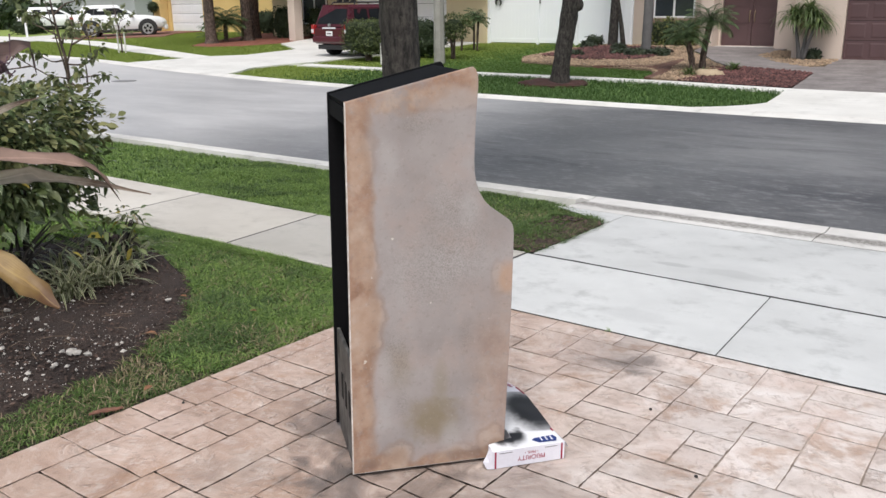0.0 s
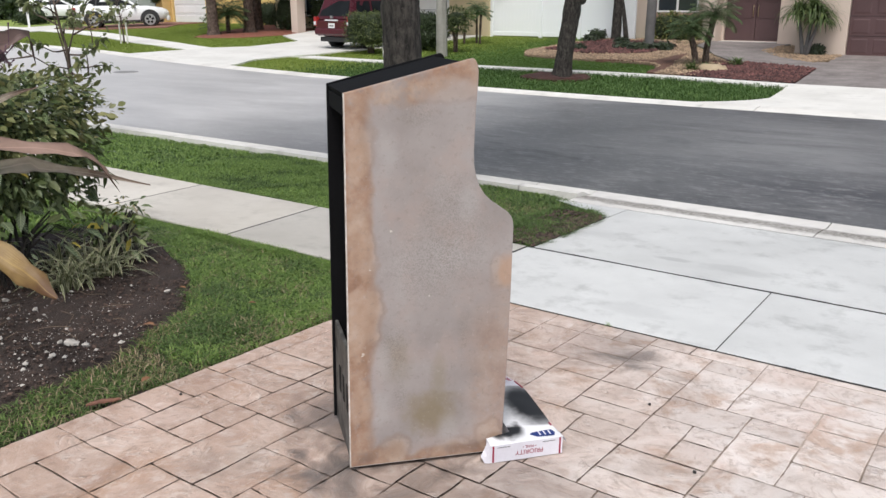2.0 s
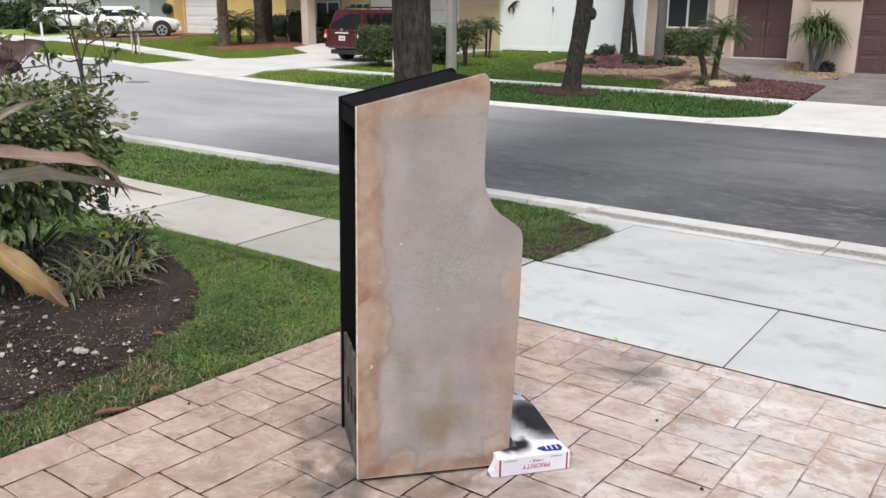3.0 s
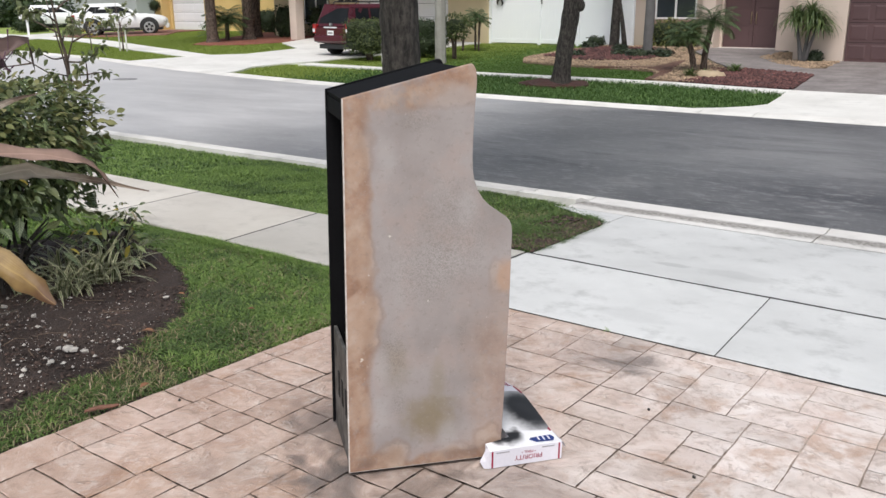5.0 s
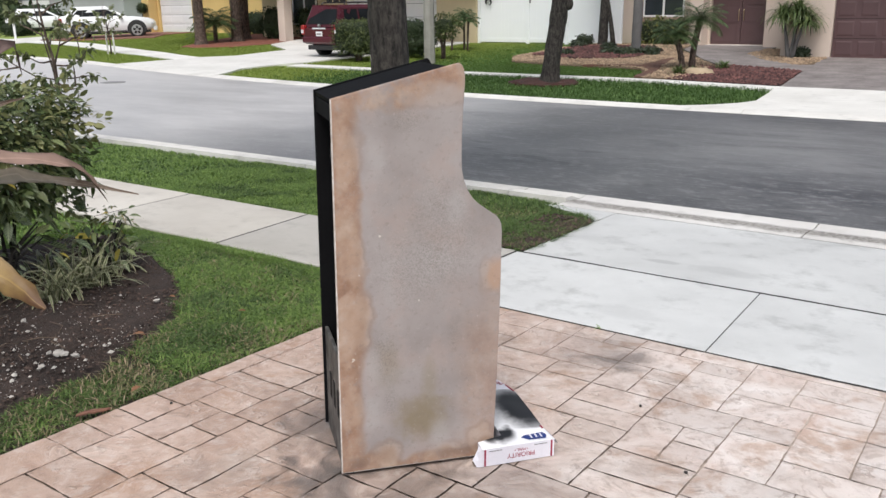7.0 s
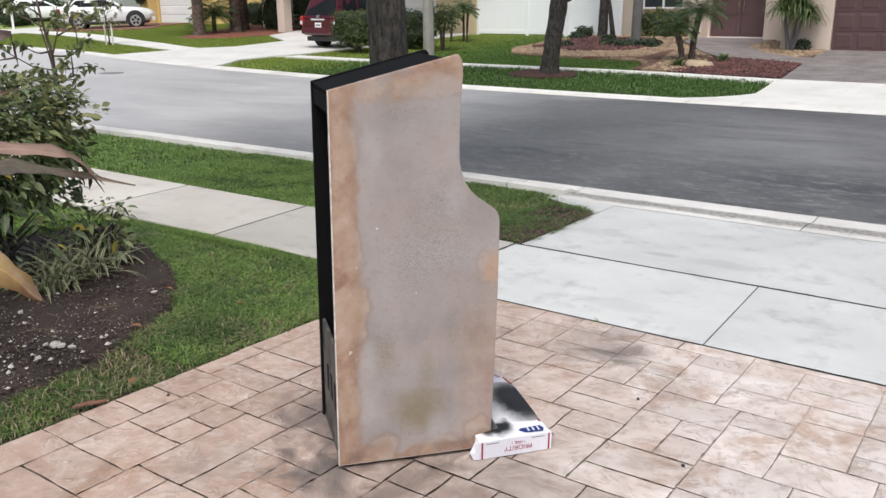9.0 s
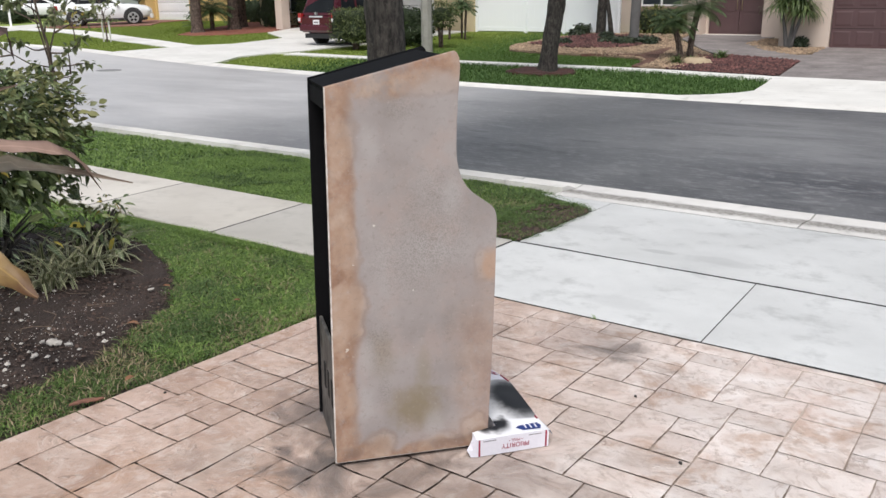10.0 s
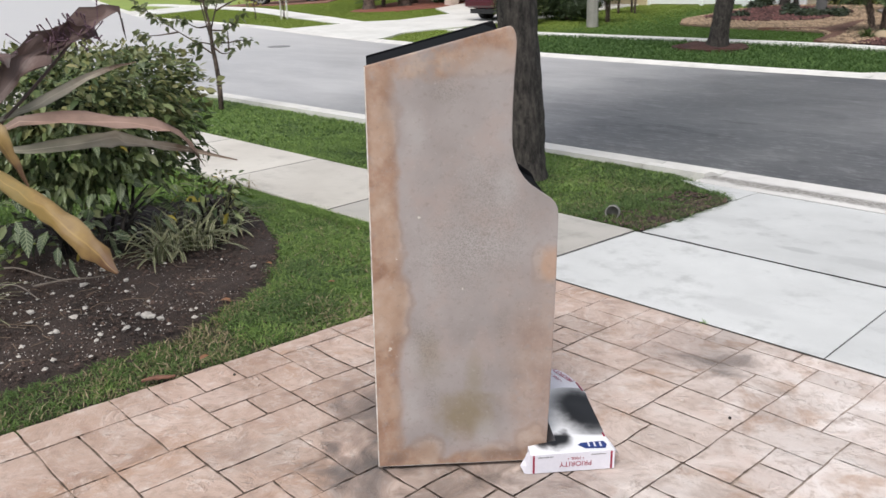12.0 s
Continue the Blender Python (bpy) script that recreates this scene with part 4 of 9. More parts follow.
Y = np.repeat(rows[:, None], nx, 1)
D = np.minimum(np.arange(nx)[None] * 0.06, 0.4) / 0.4
Z = np.array([[noise.noise(Vector((x * 3, y * 3, 1))) * 0.02 + noise.noise(Vector((x * 14, y * 14, 2))) * 0.013 for x, y in zip(xx, yy)] for xx, yy in zip(X, Y)])
Z = land(X, Y) - 0.035 + 0.035 * D + Z * (0.3 + 0.7 * D)
i = np.arange(X.size).reshape(X.shape)
structure("planting_bed", from_arrays("bed", np.stack([X, Y, Z], -1).reshape(-1, 3), np.stack([i[:-1, :-1], i[1:, :-1], i[1:, 1:], i[:-1, 1:]], -1).reshape(-1, 4)), M["soil"], "dark crumbly soil bed with white stones", True)

# ---- the cabinet ----
CAB_AT, CAB_YAW, CAB_W = (-2.071, 2.187), 51.0, 0.488
cab_m = Matrix.Translation((*CAB_AT, gz(*CAB_AT) + 0.004)) @ GROUND_TILT @ Matrix.Rotation(radians(CAB_YAW), 4, "Z")
M["scuffed"] = surface("scuffed_black_board", (0.16, 0.155, 0.145), (0.008, 0.008, 0.008), 9, 26, 0.6, 0.2, contrast=0.35)
M["hole"] = surface("dark_slot", (0.006, 0.006, 0.006), (0.003, 0.003, 0.003), 5, 50, 0.9, 0)
M["cable"] = surface("cable_sheath", (0.07, 0.068, 0.066), (0.03, 0.03, 0.03), 5, 50, 0.4, 0)
M["greyplate"] = surface("grey_plate", (0.2, 0.2, 0.2), (0.12, 0.12, 0.12), 5, 50, 0.5, 0)


def cabinet_outline():
    """Side view of the cabinet, x to its front, z up."""
    pts = [(0.0, 0.012), (0.632, 0.012), (0.644, 0.4), (0.651, 0.7), (0.653, 0.965)]
    pts += [(0.65, 0.99), (0.643, 1.008), (0.63, 1.024)]
    pts += [(0.586, 1.055), (0.556, 1.076), (0.532, 1.1), (0.512, 1.132), (0.498, 1.17), (0.490, 1.21), (0.488, 1.26), (0.489, 1.34), (0.493, 1.437), (0.499, 1.53)]
    pts += [(0.499, 1.556), (0.4955, 1.578), (0.488, 1.594), (0.478, 1.6025), (0.468, 1.6015), (0.446, 1.596), (0.0, 1.482)]
    return pts


def arcade_cabinet():
    cab = thing("arcade_cabinet", cab_m, "small upright arcade cabinet shell, sanded grey and tan side, black inside", "arcade cabinet")
    out = cabinet_outline()
    for y in (0.0, CAB_W - 0.018):
        bm = prism(bmesh.new(), out, y + 0.002, y + 0.018, "y", 0.0045)
        p = part("side_panel", bm, M["panel"] if y == 0 else M["black"], cab, "patchy grey primer over tan bare wood" if y == 0 else "flat black side panel")
        if y == 0:
            p.data.materials.append(M["edge"])
            for f in p.data.polygons:
                if abs(f.normal.y) < 0.97 and (f.normal.x < -0.2 and f.center.x < 0.1 or f.normal.z < -0.25 and f.center.z < 0.1):
                    f.material_index = 1
    y0, y1 = 0.02, CAB_W - 0.02
    part("top_board", prism(bmesh.new(), [(0.012, 1.46), (0.45, 1.573), (0.445, 1.589), (0.006, 1.477)], y0, y1, "y", 0.001), M["black"], cab, "flat black sloping top board")
    part("rear_rail", prism(bmesh.new(), [(0.008, 1.395), (0.024, 1.395), (0.024, 1.458), (0.008, 1.458)], y0, y1, "y", 0.001), M["black"], cab)
    part("rear_board", boxed(0.012, y0, 0.008, 0.026, y1, 0.47, 0.002), M["scuffed"], cab, "scuffed black lower rear board with vent slots")
    for k in range(3):
        part("vent_slot", boxed(0.0095, 0.11 + 0.1 * k, 0.2, 0.0118, 0.15 + 0.1 * k, 0.31), M["hole"], cab)
    part("base_board", boxed(0.02, y0, 0.03, 0.61, y1, 0.062, 0.001), M["black"], cab)
    for a in (0.05, 0.56):
        for b in (0.04, CAB_W - 0.04):
            part("foot", tube(bmesh.new(), [(a, b, -0.004), (a, b, 0.03)], 0.018, 10), M["black"], cab)
    part("inner_back", boxed(0.30, y0, 0.063, 0.312, y1, 1.44, 0.001), M["black"], cab)
    part("front_board", prism(bmesh.new(), [(0.612, 0.063), (0.628, 0.063), (0.638, 0.85), (0.622, 0.85)], y0, y1), M["black"], cab)
    part("control_board", prism(bmesh.new(), [(0.48, 1.07), (0.628, 0.99), (0.636, 1.003), (0.488, 1.085)], y0, y1), M["black"], cab)
    part("monitor_board", prism(bmesh.new(), [(0.36, 1.09), (0.372, 1.086), (0.462, 1.43), (0.45, 1.434)], y0, y1), M["black"], cab)
    part("marquee_board", prism(bmesh.new(), [(0.46, 1.435), (0.474, 1.434), (0.478, 1.56), (0.464, 1.563)], y0, y1), M["black"], cab)
    for zc, r in ((0.85, 0.09), (0.56, 0.07)):
        pts = [(0.035 + 0.012 * math.sin(3 * a), 0.055 + 0.035 * math.cos(a) + 0.02, zc + r * math.sin(a)) for a in np.linspace(0.2, 5.6, 22)]
        part("cable_loop", tube(bmesh.new(), pts, 0.003, 6), M["cable"], cab, "looped thin black cable", True)
    part("bracket", prism(bmesh.new(), [(0.024, 1.285), (0.052, 1.235), (0.075, 1.275), (0.055, 1.33)], 0.006, 0.009, "x"), M["greyplate"], cab, "small grey bracket plate")
    return cab


arcade_cabinet()

# ---- the flattened mailing box ----
M["carton"] = surface("white_carton", (0.74, 0.73, 0.79), (0.60, 0.59, 0.65), 5, 60, 0.55, 0.1, 0.002)
M["red_ink"] = surface("red_ink", (0.34, 0.022, 0.06), (0.25, 0.016, 0.045), 8, 60, 0.5, 0)
M["blue_ink"] = surface("blue_ink", (0.02, 0.045, 0.2), (0.015, 0.03, 0.14), 8, 60, 0.5, 0)
M["rawcard"] = surface("brown_card_edge", (0.45, 0.33, 0.21), (0.3, 0.2, 0.12), 8, 60, 0.8, 0.2)


def sprayed_carton():
    """White print with black spray paint over the middle, soft at its edges."""
    m, nt, bsdf = graph("sprayed_carton")
    vec = coords(nt)
    sep = nt.nodes.new("ShaderNodeSeparateXYZ")
    nt.links.new(vec, sep.inputs[0])
    a, d = sep.outputs[0], sep.outputs[1]
    n = noise_tex(nt, vec, 9.0, 4)
    wob = math_node(nt, "MULTIPLY", math_node(nt, "SUBTRACT", n, 0.5), 0.12)

    def spot(ca, cd, sa, sd):
        p = math_node(nt, "POWER", math_node(nt, "DIVIDE", math_node(nt, "SUBTRACT", math_node(nt, "ADD", a, wob), ca), sa), 2.0)
        q = math_node(nt, "POWER", math_node(nt, "DIVIDE", math_node(nt, "SUBTRACT", math_node(nt, "ADD", d, wob), cd), sd), 2.0)
        return band(nt, math_node(nt, "SQRT", math_node(nt, "ADD", p, q)), 1.5, 0.65)

    # the front edge of the black patch is masked crisply, the rest fades
    crisp = band(nt, math_node(nt, "ADD", d, math_node(nt, "MULTIPLY", math_node(nt, "POWER", math_node(nt, "SUBTRACT", a, 0.3), 2.0), -1.2)), 0.088, 0.102)
    ink = math_node(nt, "MAXIMUM", math_node(nt, "MULTIPLY", spot(0.285, 0.27, 0.13, 0.17), crisp), spot(0.10, 0.075, 0.055, 0.05))
    c = mix(nt, ink, ramp(nt, n, [(0.3, (0.70, 0.70, 0.72)), (0.7, (0.80, 0.80, 0.82))]), (0.012, 0.012, 0.014))
    nt.links.new(c, bsdf.inputs["Base Color"])
    bsdf.inputs["Roughness"].default_value = 0.5
    return m


M["sprayed"] = sprayed_carton()


def lettering(name, text, size, m, material, parent):
    """Flat letters from the built-in font, as a mesh."""
    cu = bpy.data.curves.new(name, "FONT")
    cu.body, cu.size, cu.align_x, cu.align_y, cu.extrude = text, size, "CENTER", "CENTER", 0.0003
    tmp = bpy.data.objects.new(name, cu)
    me = bpy.data.meshes.new_from_object(tmp)
    bpy.data.objects.remove(tmp)
    me.transform(m)
    return part(name, me, material, parent)


def mailing_box():
    at = (-1.663, 2.578)
    m = Matrix.Translation((*at, gz(*at) + 0.003)) @ GROUND_TILT @ Matrix.Rotation(radians(53.4), 4, "Z")
    bx = thing("mailing_box", m, "white printed mailing carton, black spray paint on top, one end crushed", "box")
    # local x along its front, y to its back; the near end was crushed in beside the cabinet, the far end sags
    DS = (0.0, 0.1, 0.25, 0.42, 0.52, 0.58, 0.64, 0.69, 0.72)
    right = lambda d: float(np.interp(d, DS, (0.318, 0.307, 0.309, 0.316, 0.317, 0.306, 0.288, 0.262, 0.236)))
    left = lambda d: 0.0 if d < 0.055 else min(0.112, (d - 0.055) * 5)
    crest = lambda d: float(np.interp(d, DS, (0.076, 0.086, 0.106, 0.106, 0.098, 0.094, 0.09, 0.085, 0.078)))
    roof = lambda s, d: crest(d) + 0.012 * math.sin(min(d / 0.7, 1) * math.pi) * math.sin(s * math.pi) + (0.0 if d < 0.02 else 0.002 * math.sin(23 * d + 5 * s))
    bm = bmesh.new()
    ds = [0.0, 0.012, 0.03, 0.055, 0.08, 0.1, 0.14, 0.18, 0.22, 0.26, 0.3, 0.34, 0.38, 0.42, 0.452]
    n = 10
    top = [[bm.verts.new((left(d) + (right(d) - left(d)) * k / n, d, roof(k / n, d))) for k in range(n + 1)] for d in ds]
    for r0, r1 in zip(top, top[1:]):
        for k in range(n):
            bm.faces.new([r0[k], r0[k + 1], r1[k + 1], r1[k]])
    part("top_flap", bm, M["sprayed"], bx, "white top with black overspray", True)
    # the rear flap tucks under the top one along a ragged crease
    bm = bmesh.new()
    back_ds = [0.45, 0.48, 0.52, 0.56, 0.6, 0.64, 0.68, 0.71, 0.72]
    rear = [[bm.verts.new((left(d) + (right(d) - left(d)) * k / n, d - 0.05 * (1 - k / n), roof(k / n, d) - (0.004 if d < 0.46 else 0.0))) for k in range(n + 1)] for d in back_ds]
    for r0, r1 in zip(rear, rear[1:]):
        for k in range(n):
            bm.faces.new([r0[k], r0[k + 1], r1[k + 1], r1[k]])
    part("rear_flap", bm, M["carton"], bx, "white printed rear flap", True)
    part("crease", tube(bmesh.new(), [(left(0.45) + (right(0.45) - left(0.45)) * k / 12, 0.448 - 0.05 * (1 - k / 12) + 0.002 * math.sin(7 * k), roof(k / 12, 0.45) - 0.0005) for k in range(9)], 0.0016, 5), M["greyplate"], bx, "dark ragged crease between the flaps")

    def side(pts):
        b = bmesh.new()
        up = [b.verts.new(p) for p in pts]
        dn = [b.verts.new((p[0], p[1], 0.0)) for p in pts]
        for k in range(len(pts) - 1):
            b.faces.new([up[k], dn[k], dn[k + 1], up[k + 1]])
        return b

    all_ds = ds[:-1] + back_ds[1:]
    edge = lambda s: [(left(d) + (right(d) - left(d)) * s, d, roof(s, d)) for d in all_ds]
    part("front_face", side([(0.318 * k / n, 0.0, roof(k / n, 0)) for k in range(n + 1)]), M["carton"], bx)
    part("side_face", side(edge(1.0)), M["carton"], bx)
    part("crushed_side", side(edge(0.0)), M["carton"], bx)
    part("back_face", side([(left(0.72) + (right(0.72) - left(0.72)) * k / n, 0.72 - 0.05 * (1 - k / n), roof(k / n, 0.72)) for k in range(n + 1)]), M["carton"], bx)
    part("bottom", boxed(0.11, 0.005, 0.0, 0.30, 0.56, 0.003), M["rawcard"], bx)
    # side tabs that spread outwards along the long edge
    for d0, d1, out in ((0.002, 0.088, 0.022), (0.415, 0.53, 0.018)):
        b = bmesh.new()
        rows = [[b.verts.new((right(d) - 0.002 + out * t * e, d, roof(1, d) + 0.001 - 0.03 * t * t * e - z)) for t in (0, 0.5, 1)] for z in (0, 0.0025) for d, e in ((d0, 0.9), ((d0 + d1) / 2, 1.0), (d1, 0.25))]
        for o in (0, 3):
            for r0, r1 in ((rows[o], rows[o + 1]), (rows[o + 1], rows[o + 2])):
                for k in range(2):
                    b.faces.new([r0[k], r0[k + 1], r1[k + 1], r1[k]])
        for k in range(2):
            b.faces.new([rows[k][2], rows[k + 1][2], rows[k + 4][2], rows[k + 3][2]])
        part("side_tab", b, M["carton"], bx, "white tab bent outwards")
    b = bmesh.new()
    vs = [b.verts.new(p) for p in ((0.0, -0.001, 0.078), (0.0, -0.001, 0.0), (-0.022, 0.006, 0.0), (-0.036, 0.018, 0.028), (-0.018, 0.022, 0.056), (-0.004, 0.03, 0.08), (-0.026, 0.05, 0.0), (-0.014, 0.004, 0.03))]
    for f in ((0, 1, 7), (1, 2, 7), (2, 3, 7), (3, 4, 7), (4, 0, 7), (0, 4, 5), (4, 3, 6), (5, 4, 6)):
        b.faces.new([vs[k] for k in f])
    part("torn_flap", b, M["carton"], bx, "crumpled torn end flap")
    for a in (0.008, 0.302):
        part("red_stripe", boxed(a, -0.0022, 0.002, a + 0.007, -0.0006, 0.074), M["red_ink"], bx)
    for d0, d1 in ((0.425, 0.525), (0.085, 0.105)):
        pts = [(right(d) - 0.006, d, roof(0.98, d) + 0.0012) for d in np.linspace(d0, d1, 5)]
        part("red_stripe", tube(bmesh.new(), pts, 0.0036, 5), M["red_ink"], bx)
    flip = Matrix.Translation((0.17, -0.0012, 0.032)) @ Matrix.Rotation(radians(90), 4, "X") @ Matrix.Rotation(radians(180), 4, "Z")
    lettering("lettering", "PRIORITY", 0.029, flip, M["red_ink"], bx)
    lettering("lettering", "\u2022 MAIL \u2022", 0.018, Matrix.Translation((0, 0, 0.022)) @ flip, M["red_ink"], bx)
    turn = lambda a, d, r: Matrix.Translation((a, d, roof(a / 0.308, d) + 0.0025)) @ Matrix.Rotation(radians(r), 4, "Z")
    lettering("lettering", "PRIORITY", 0.034, turn(0.272, 0.60, 112) @ Matrix.Translation((0, 0, 0.004)), M["red_ink"], bx)
    lettering("lettering", "\u2022 MAIL \u2022", 0.024, turn(0.236, 0.575, 110) @ Matrix.Translation((0, 0, 0.004)), M["red_ink"], bx)
    for k in range(2):
        part("fine_print", boxed(0.028 + 0.2 * k, -0.002, 0.064, 0.085 + 0.2 * k, -0.0006, 0.0662), M["greyplate"], bx)
    # blue emblem as plain shapes: a pennant with pale bars
    b = prism(bmesh.new(), [(0.0, 0.0), (0.074, 0.0), (0.084, 0.024), (0.074, 0.05), (0.0, 0.05), (-0.026, 0.024)], 0.0, 0.0012, "z")
    b.transform(turn(0.212, 0.018, -4))
    part("emblem", b, M["blue_ink"], bx, "dark blue emblem with pale bars")
    for k in range(3):
        b = boxed(0.012 + 0.022 * k, 0.009, 0.0014, 0.019 + 0.022 * k, 0.041, 0.0022)
        b.transform(turn(0.212, 0.018, -4))
        part("emblem_bar", b, M["carton"], bx)
    return bx


mailing_box()


# ---- near plants ----
rng = np.random.default_rng(7)


def inside(poly, x, y):
    """Which of the points lie in the outline."""
    hit = np.zeros(len(x), bool)
    for (x0, y0), (x1, y1) in zip(poly, poly[1:] + poly[:1]):
        c = ((y0 > y) != (y1 > y)) & (x < (x1 - x0) * (y - y0) / (y1 - y0 + 1e-12) + x0)
        hit ^= c
    return hit


def strap(points, widths, fold=0.15, side=None, seg_across=4, crumple=0.0):
    """One long leaf along points: a thin blade with a raised margin either side of its midrib."""
    pts = [Vector(p) for p in points]
    verts, uvs, faces = [], [], []
    n = seg_across
    for i, p in enumerate(pts):
        d = (pts[min(i + 1, len(pts) - 1)] - pts[max(i - 1, 0)]).normalized()
        s = Vector(side) if side else d.cross(Vector((0, 0, 1)))
        s = (s - d * s.dot(d)).normalized()
        up = s.cross(d)
        for k in range(n + 1):
            q = 2 * k / n - 1
            v = p + s * (q * widths[i] / 2) + up * (abs(q) ** 1.5 * fold * widths[i] + 0.09 * widths[i] * math.sin(1.3 * i + 2.2 * q))
            if crumple:
                v = v + Vector(noise.noise_vector(v * 14.0)) * crumple * widths[i]
            verts.append(tuple(v))
            uvs.append((k / n, i / (len(pts) - 1)))
    for i in range(len(pts) - 1):
        for k in range(n):
            a = i * (n + 1) + k
            faces.append((a, a + 1, a + n + 2, a + n + 1))
    me = from_arrays("leaf", verts, faces, uvs)
    me.polygons.foreach_set("use_smooth", [True] * len(me.polygons))
    return me


def curve_points(ctrl, n=12):
    """A smooth line through control points."""
    P = [np.array(p, float) for p in ctrl]
    P = [2 * P[0] - P[1]] + P + [2 * P[-1] - P[-2]]
    out = []
    m = len(P) - 3
    for k in range(n):
        t = k / (n - 1) * m
        i = min(int(t), m - 1)
        u = t - i
        a, b, c, d = P[i:i + 4]
        out.append(0.5 * (2 * b + (c - a) * u + (2 * a - 5 * b + 4 * c - d) * u * u + (3 * b - a - 3 * c + d) * u ** 3))
    return [tuple(v) for v in out]


def arching(name, base, length, width, lift, seed, curl=1.0, seg=6):
    """Many strap blades that rise, arch over and hang."""
    r = np.random.default_rng(seed)
    verts, uvs, faces = [], [], []
    for b, L, w, e in zip(base, length, width, lift):
        az_ = r.uniform(0, 2 * np.pi)
        h = np.array([math.cos(az_), math.sin(az_), 0.0])
        s = np.array([-math.sin(az_), math.cos(az_), 0.0])
        p, a, o = np.array(b, float), e, len(verts)
        for k in range(seg + 1):
            t = k / seg
            ww = w * (0.7 + 0.6 * t) * max(0.0, 1 - t ** 3) * 0.5 + 0.0005
            verts += [tuple(p - s * ww), tuple(p + s * ww)]
            uvs += [(0, t), (1, t)]
            p = p + (h * math.cos(a) + np.array([0, 0, 1.0]) * math.sin(a)) * L / seg
            a -= curl * (0.9 + r.uniform(-0.2, 0.3)) * 2.0 / seg
        faces += [(o + 2 * k, o + 2 * k + 1, o + 2 * k + 3, o + 2 * k + 2) for k in range(seg)]
    me = from_arrays(name, verts, faces, uvs)
    me.polygons.foreach_set("use_smooth", [True] * len(me.polygons))
    return me


def foliage(name, centre, radii, count, size, seed, power=4.0, shell=0.55, droop=0.3, ratio=0.42):
    """Leaves over and within a boxy rounded mass with an uneven outline."""
    r = np.random.default_rng(seed)
    d = r.normal(size=(count, 3))
    d /= np.linalg.norm(d, axis=1, keepdims=True)
    k = (np.abs(d) ** power).sum(1) ** (-1 / power)
    lump_ = np.array([0.2 * noise.noise(Vector(v * 2.3 + seed)) + 0.18 * noise.noise(Vector(v * 5.0 + seed)) for v in d])
    rad = (k * (1 + lump_) * r.uniform(shell, 1.0, count) ** 0.5)[:, None]
    p = np.array(centre) + d * rad * np.array(radii)
    along = d * np.array([1, 1, 0.6]) + r.normal(size=(count, 3)) * 0.55 - np.array([0, 0, droop])
    nrm = d + r.normal(size=(count, 3)) * 0.4 + np.array([0, 0, 0.8])
    L = size * (0.5 + 0.95 * r.uniform(0, 1, count) ** 1.6)
    return leaf_mesh(name, p, along, nrm, L, L * ratio * r.uniform(0.8, 1.2, count), 0.12, droop)


M["croton"] = leaf_material("shrub_leaves", (0.165, 0.21, 0.078), (0.045, 0.073, 0.03), thin=0.18, rough=0.38, veins=((0.34, 0.40, 0.20), 0.3))
M["zebra"] = leaf_material("zebra_veined_leaves", (0.085, 0.125, 0.06), (0.04, 0.07, 0.035), thin=0.15, rough=0.4, veins=((0.36, 0.40, 0.24), 1.0))
M["olive"] = leaf_material("olive_shrub_leaves", (0.25, 0.26, 0.10), (0.10, 0.115, 0.045), thin=0.2, rough=0.4)
M["yellow_leaf"] = leaf_material("yellow_leaves", (0.40, 0.34, 0.06), (0.26, 0.22, 0.04), thin=0.2)
M["variegated"] = leaf_material("striped_strap_leaves", (0.15, 0.18, 0.075), (0.065, 0.09, 0.035), thin=0.25, rough=0.45, tip=(0.32, 0.27, 0.14))
M["oak"] = leaf_material("oak_leaves", (0.07, 0.115, 0.03), (0.025, 0.05, 0.015), thin=0.25)


def stripe_margin(m, pale):
    """Pale margins along each strap leaf."""
    nt = m.node_tree
    bsdf = nt.nodes["Principled BSDF"]
    mix_in = bsdf.inputs["Base Color"].links[0].from_socket
    sep = nt.nodes.new("ShaderNodeSeparateXYZ")
    nt.links.new(nt.nodes.new("ShaderNodeUVMap").outputs[0], sep.inputs[0])
    off = math_node(nt, "ABSOLUTE", math_node(nt, "SUBTRACT", sep.outputs[0], 0.5))
    nt.links.new(mix(nt, math_node(nt, "MULTIPLY", band(nt, off, 0.22, 0.3), 0.75), mix_in, pale), bsdf.inputs["Base Color"])


stripe_margin(M["variegated"], (0.58, 0.55, 0.38))


M["core"] = surface("painted_inner_shade", (0.055, 0.08, 0.032), (0.008, 0.012, 0.006), 25, 60, 0.9, 1.0, 0.05, contrast=0.5)


def filler_core(centre, radii, seed, scale=0.72, power=3.6):
    """A lumpy inner mass that closes the gaps between leaves, its dark colour standing for shade."""
    bm = bmesh.new()
    bmesh.ops.create_icosphere(bm, subdivisions=3, radius=1.0)
    for v in bm.verts:
        d = v.co.normalized()
        k = (abs(d.x) ** power + abs(d.y) ** power + abs(d.z) ** power) ** (-1 / power)
        k *= scale * (1 + 0.22 * noise.noise(d * 2.3 + Vector((seed, seed, seed))) + 0.2 * noise.noise(d * 6 + Vector((seed, 0, 0))))
        v.co = Vector(centre) + Vector((d.x * radii[0], d.y * radii[1], d.z * radii[2])) * k
    return bm


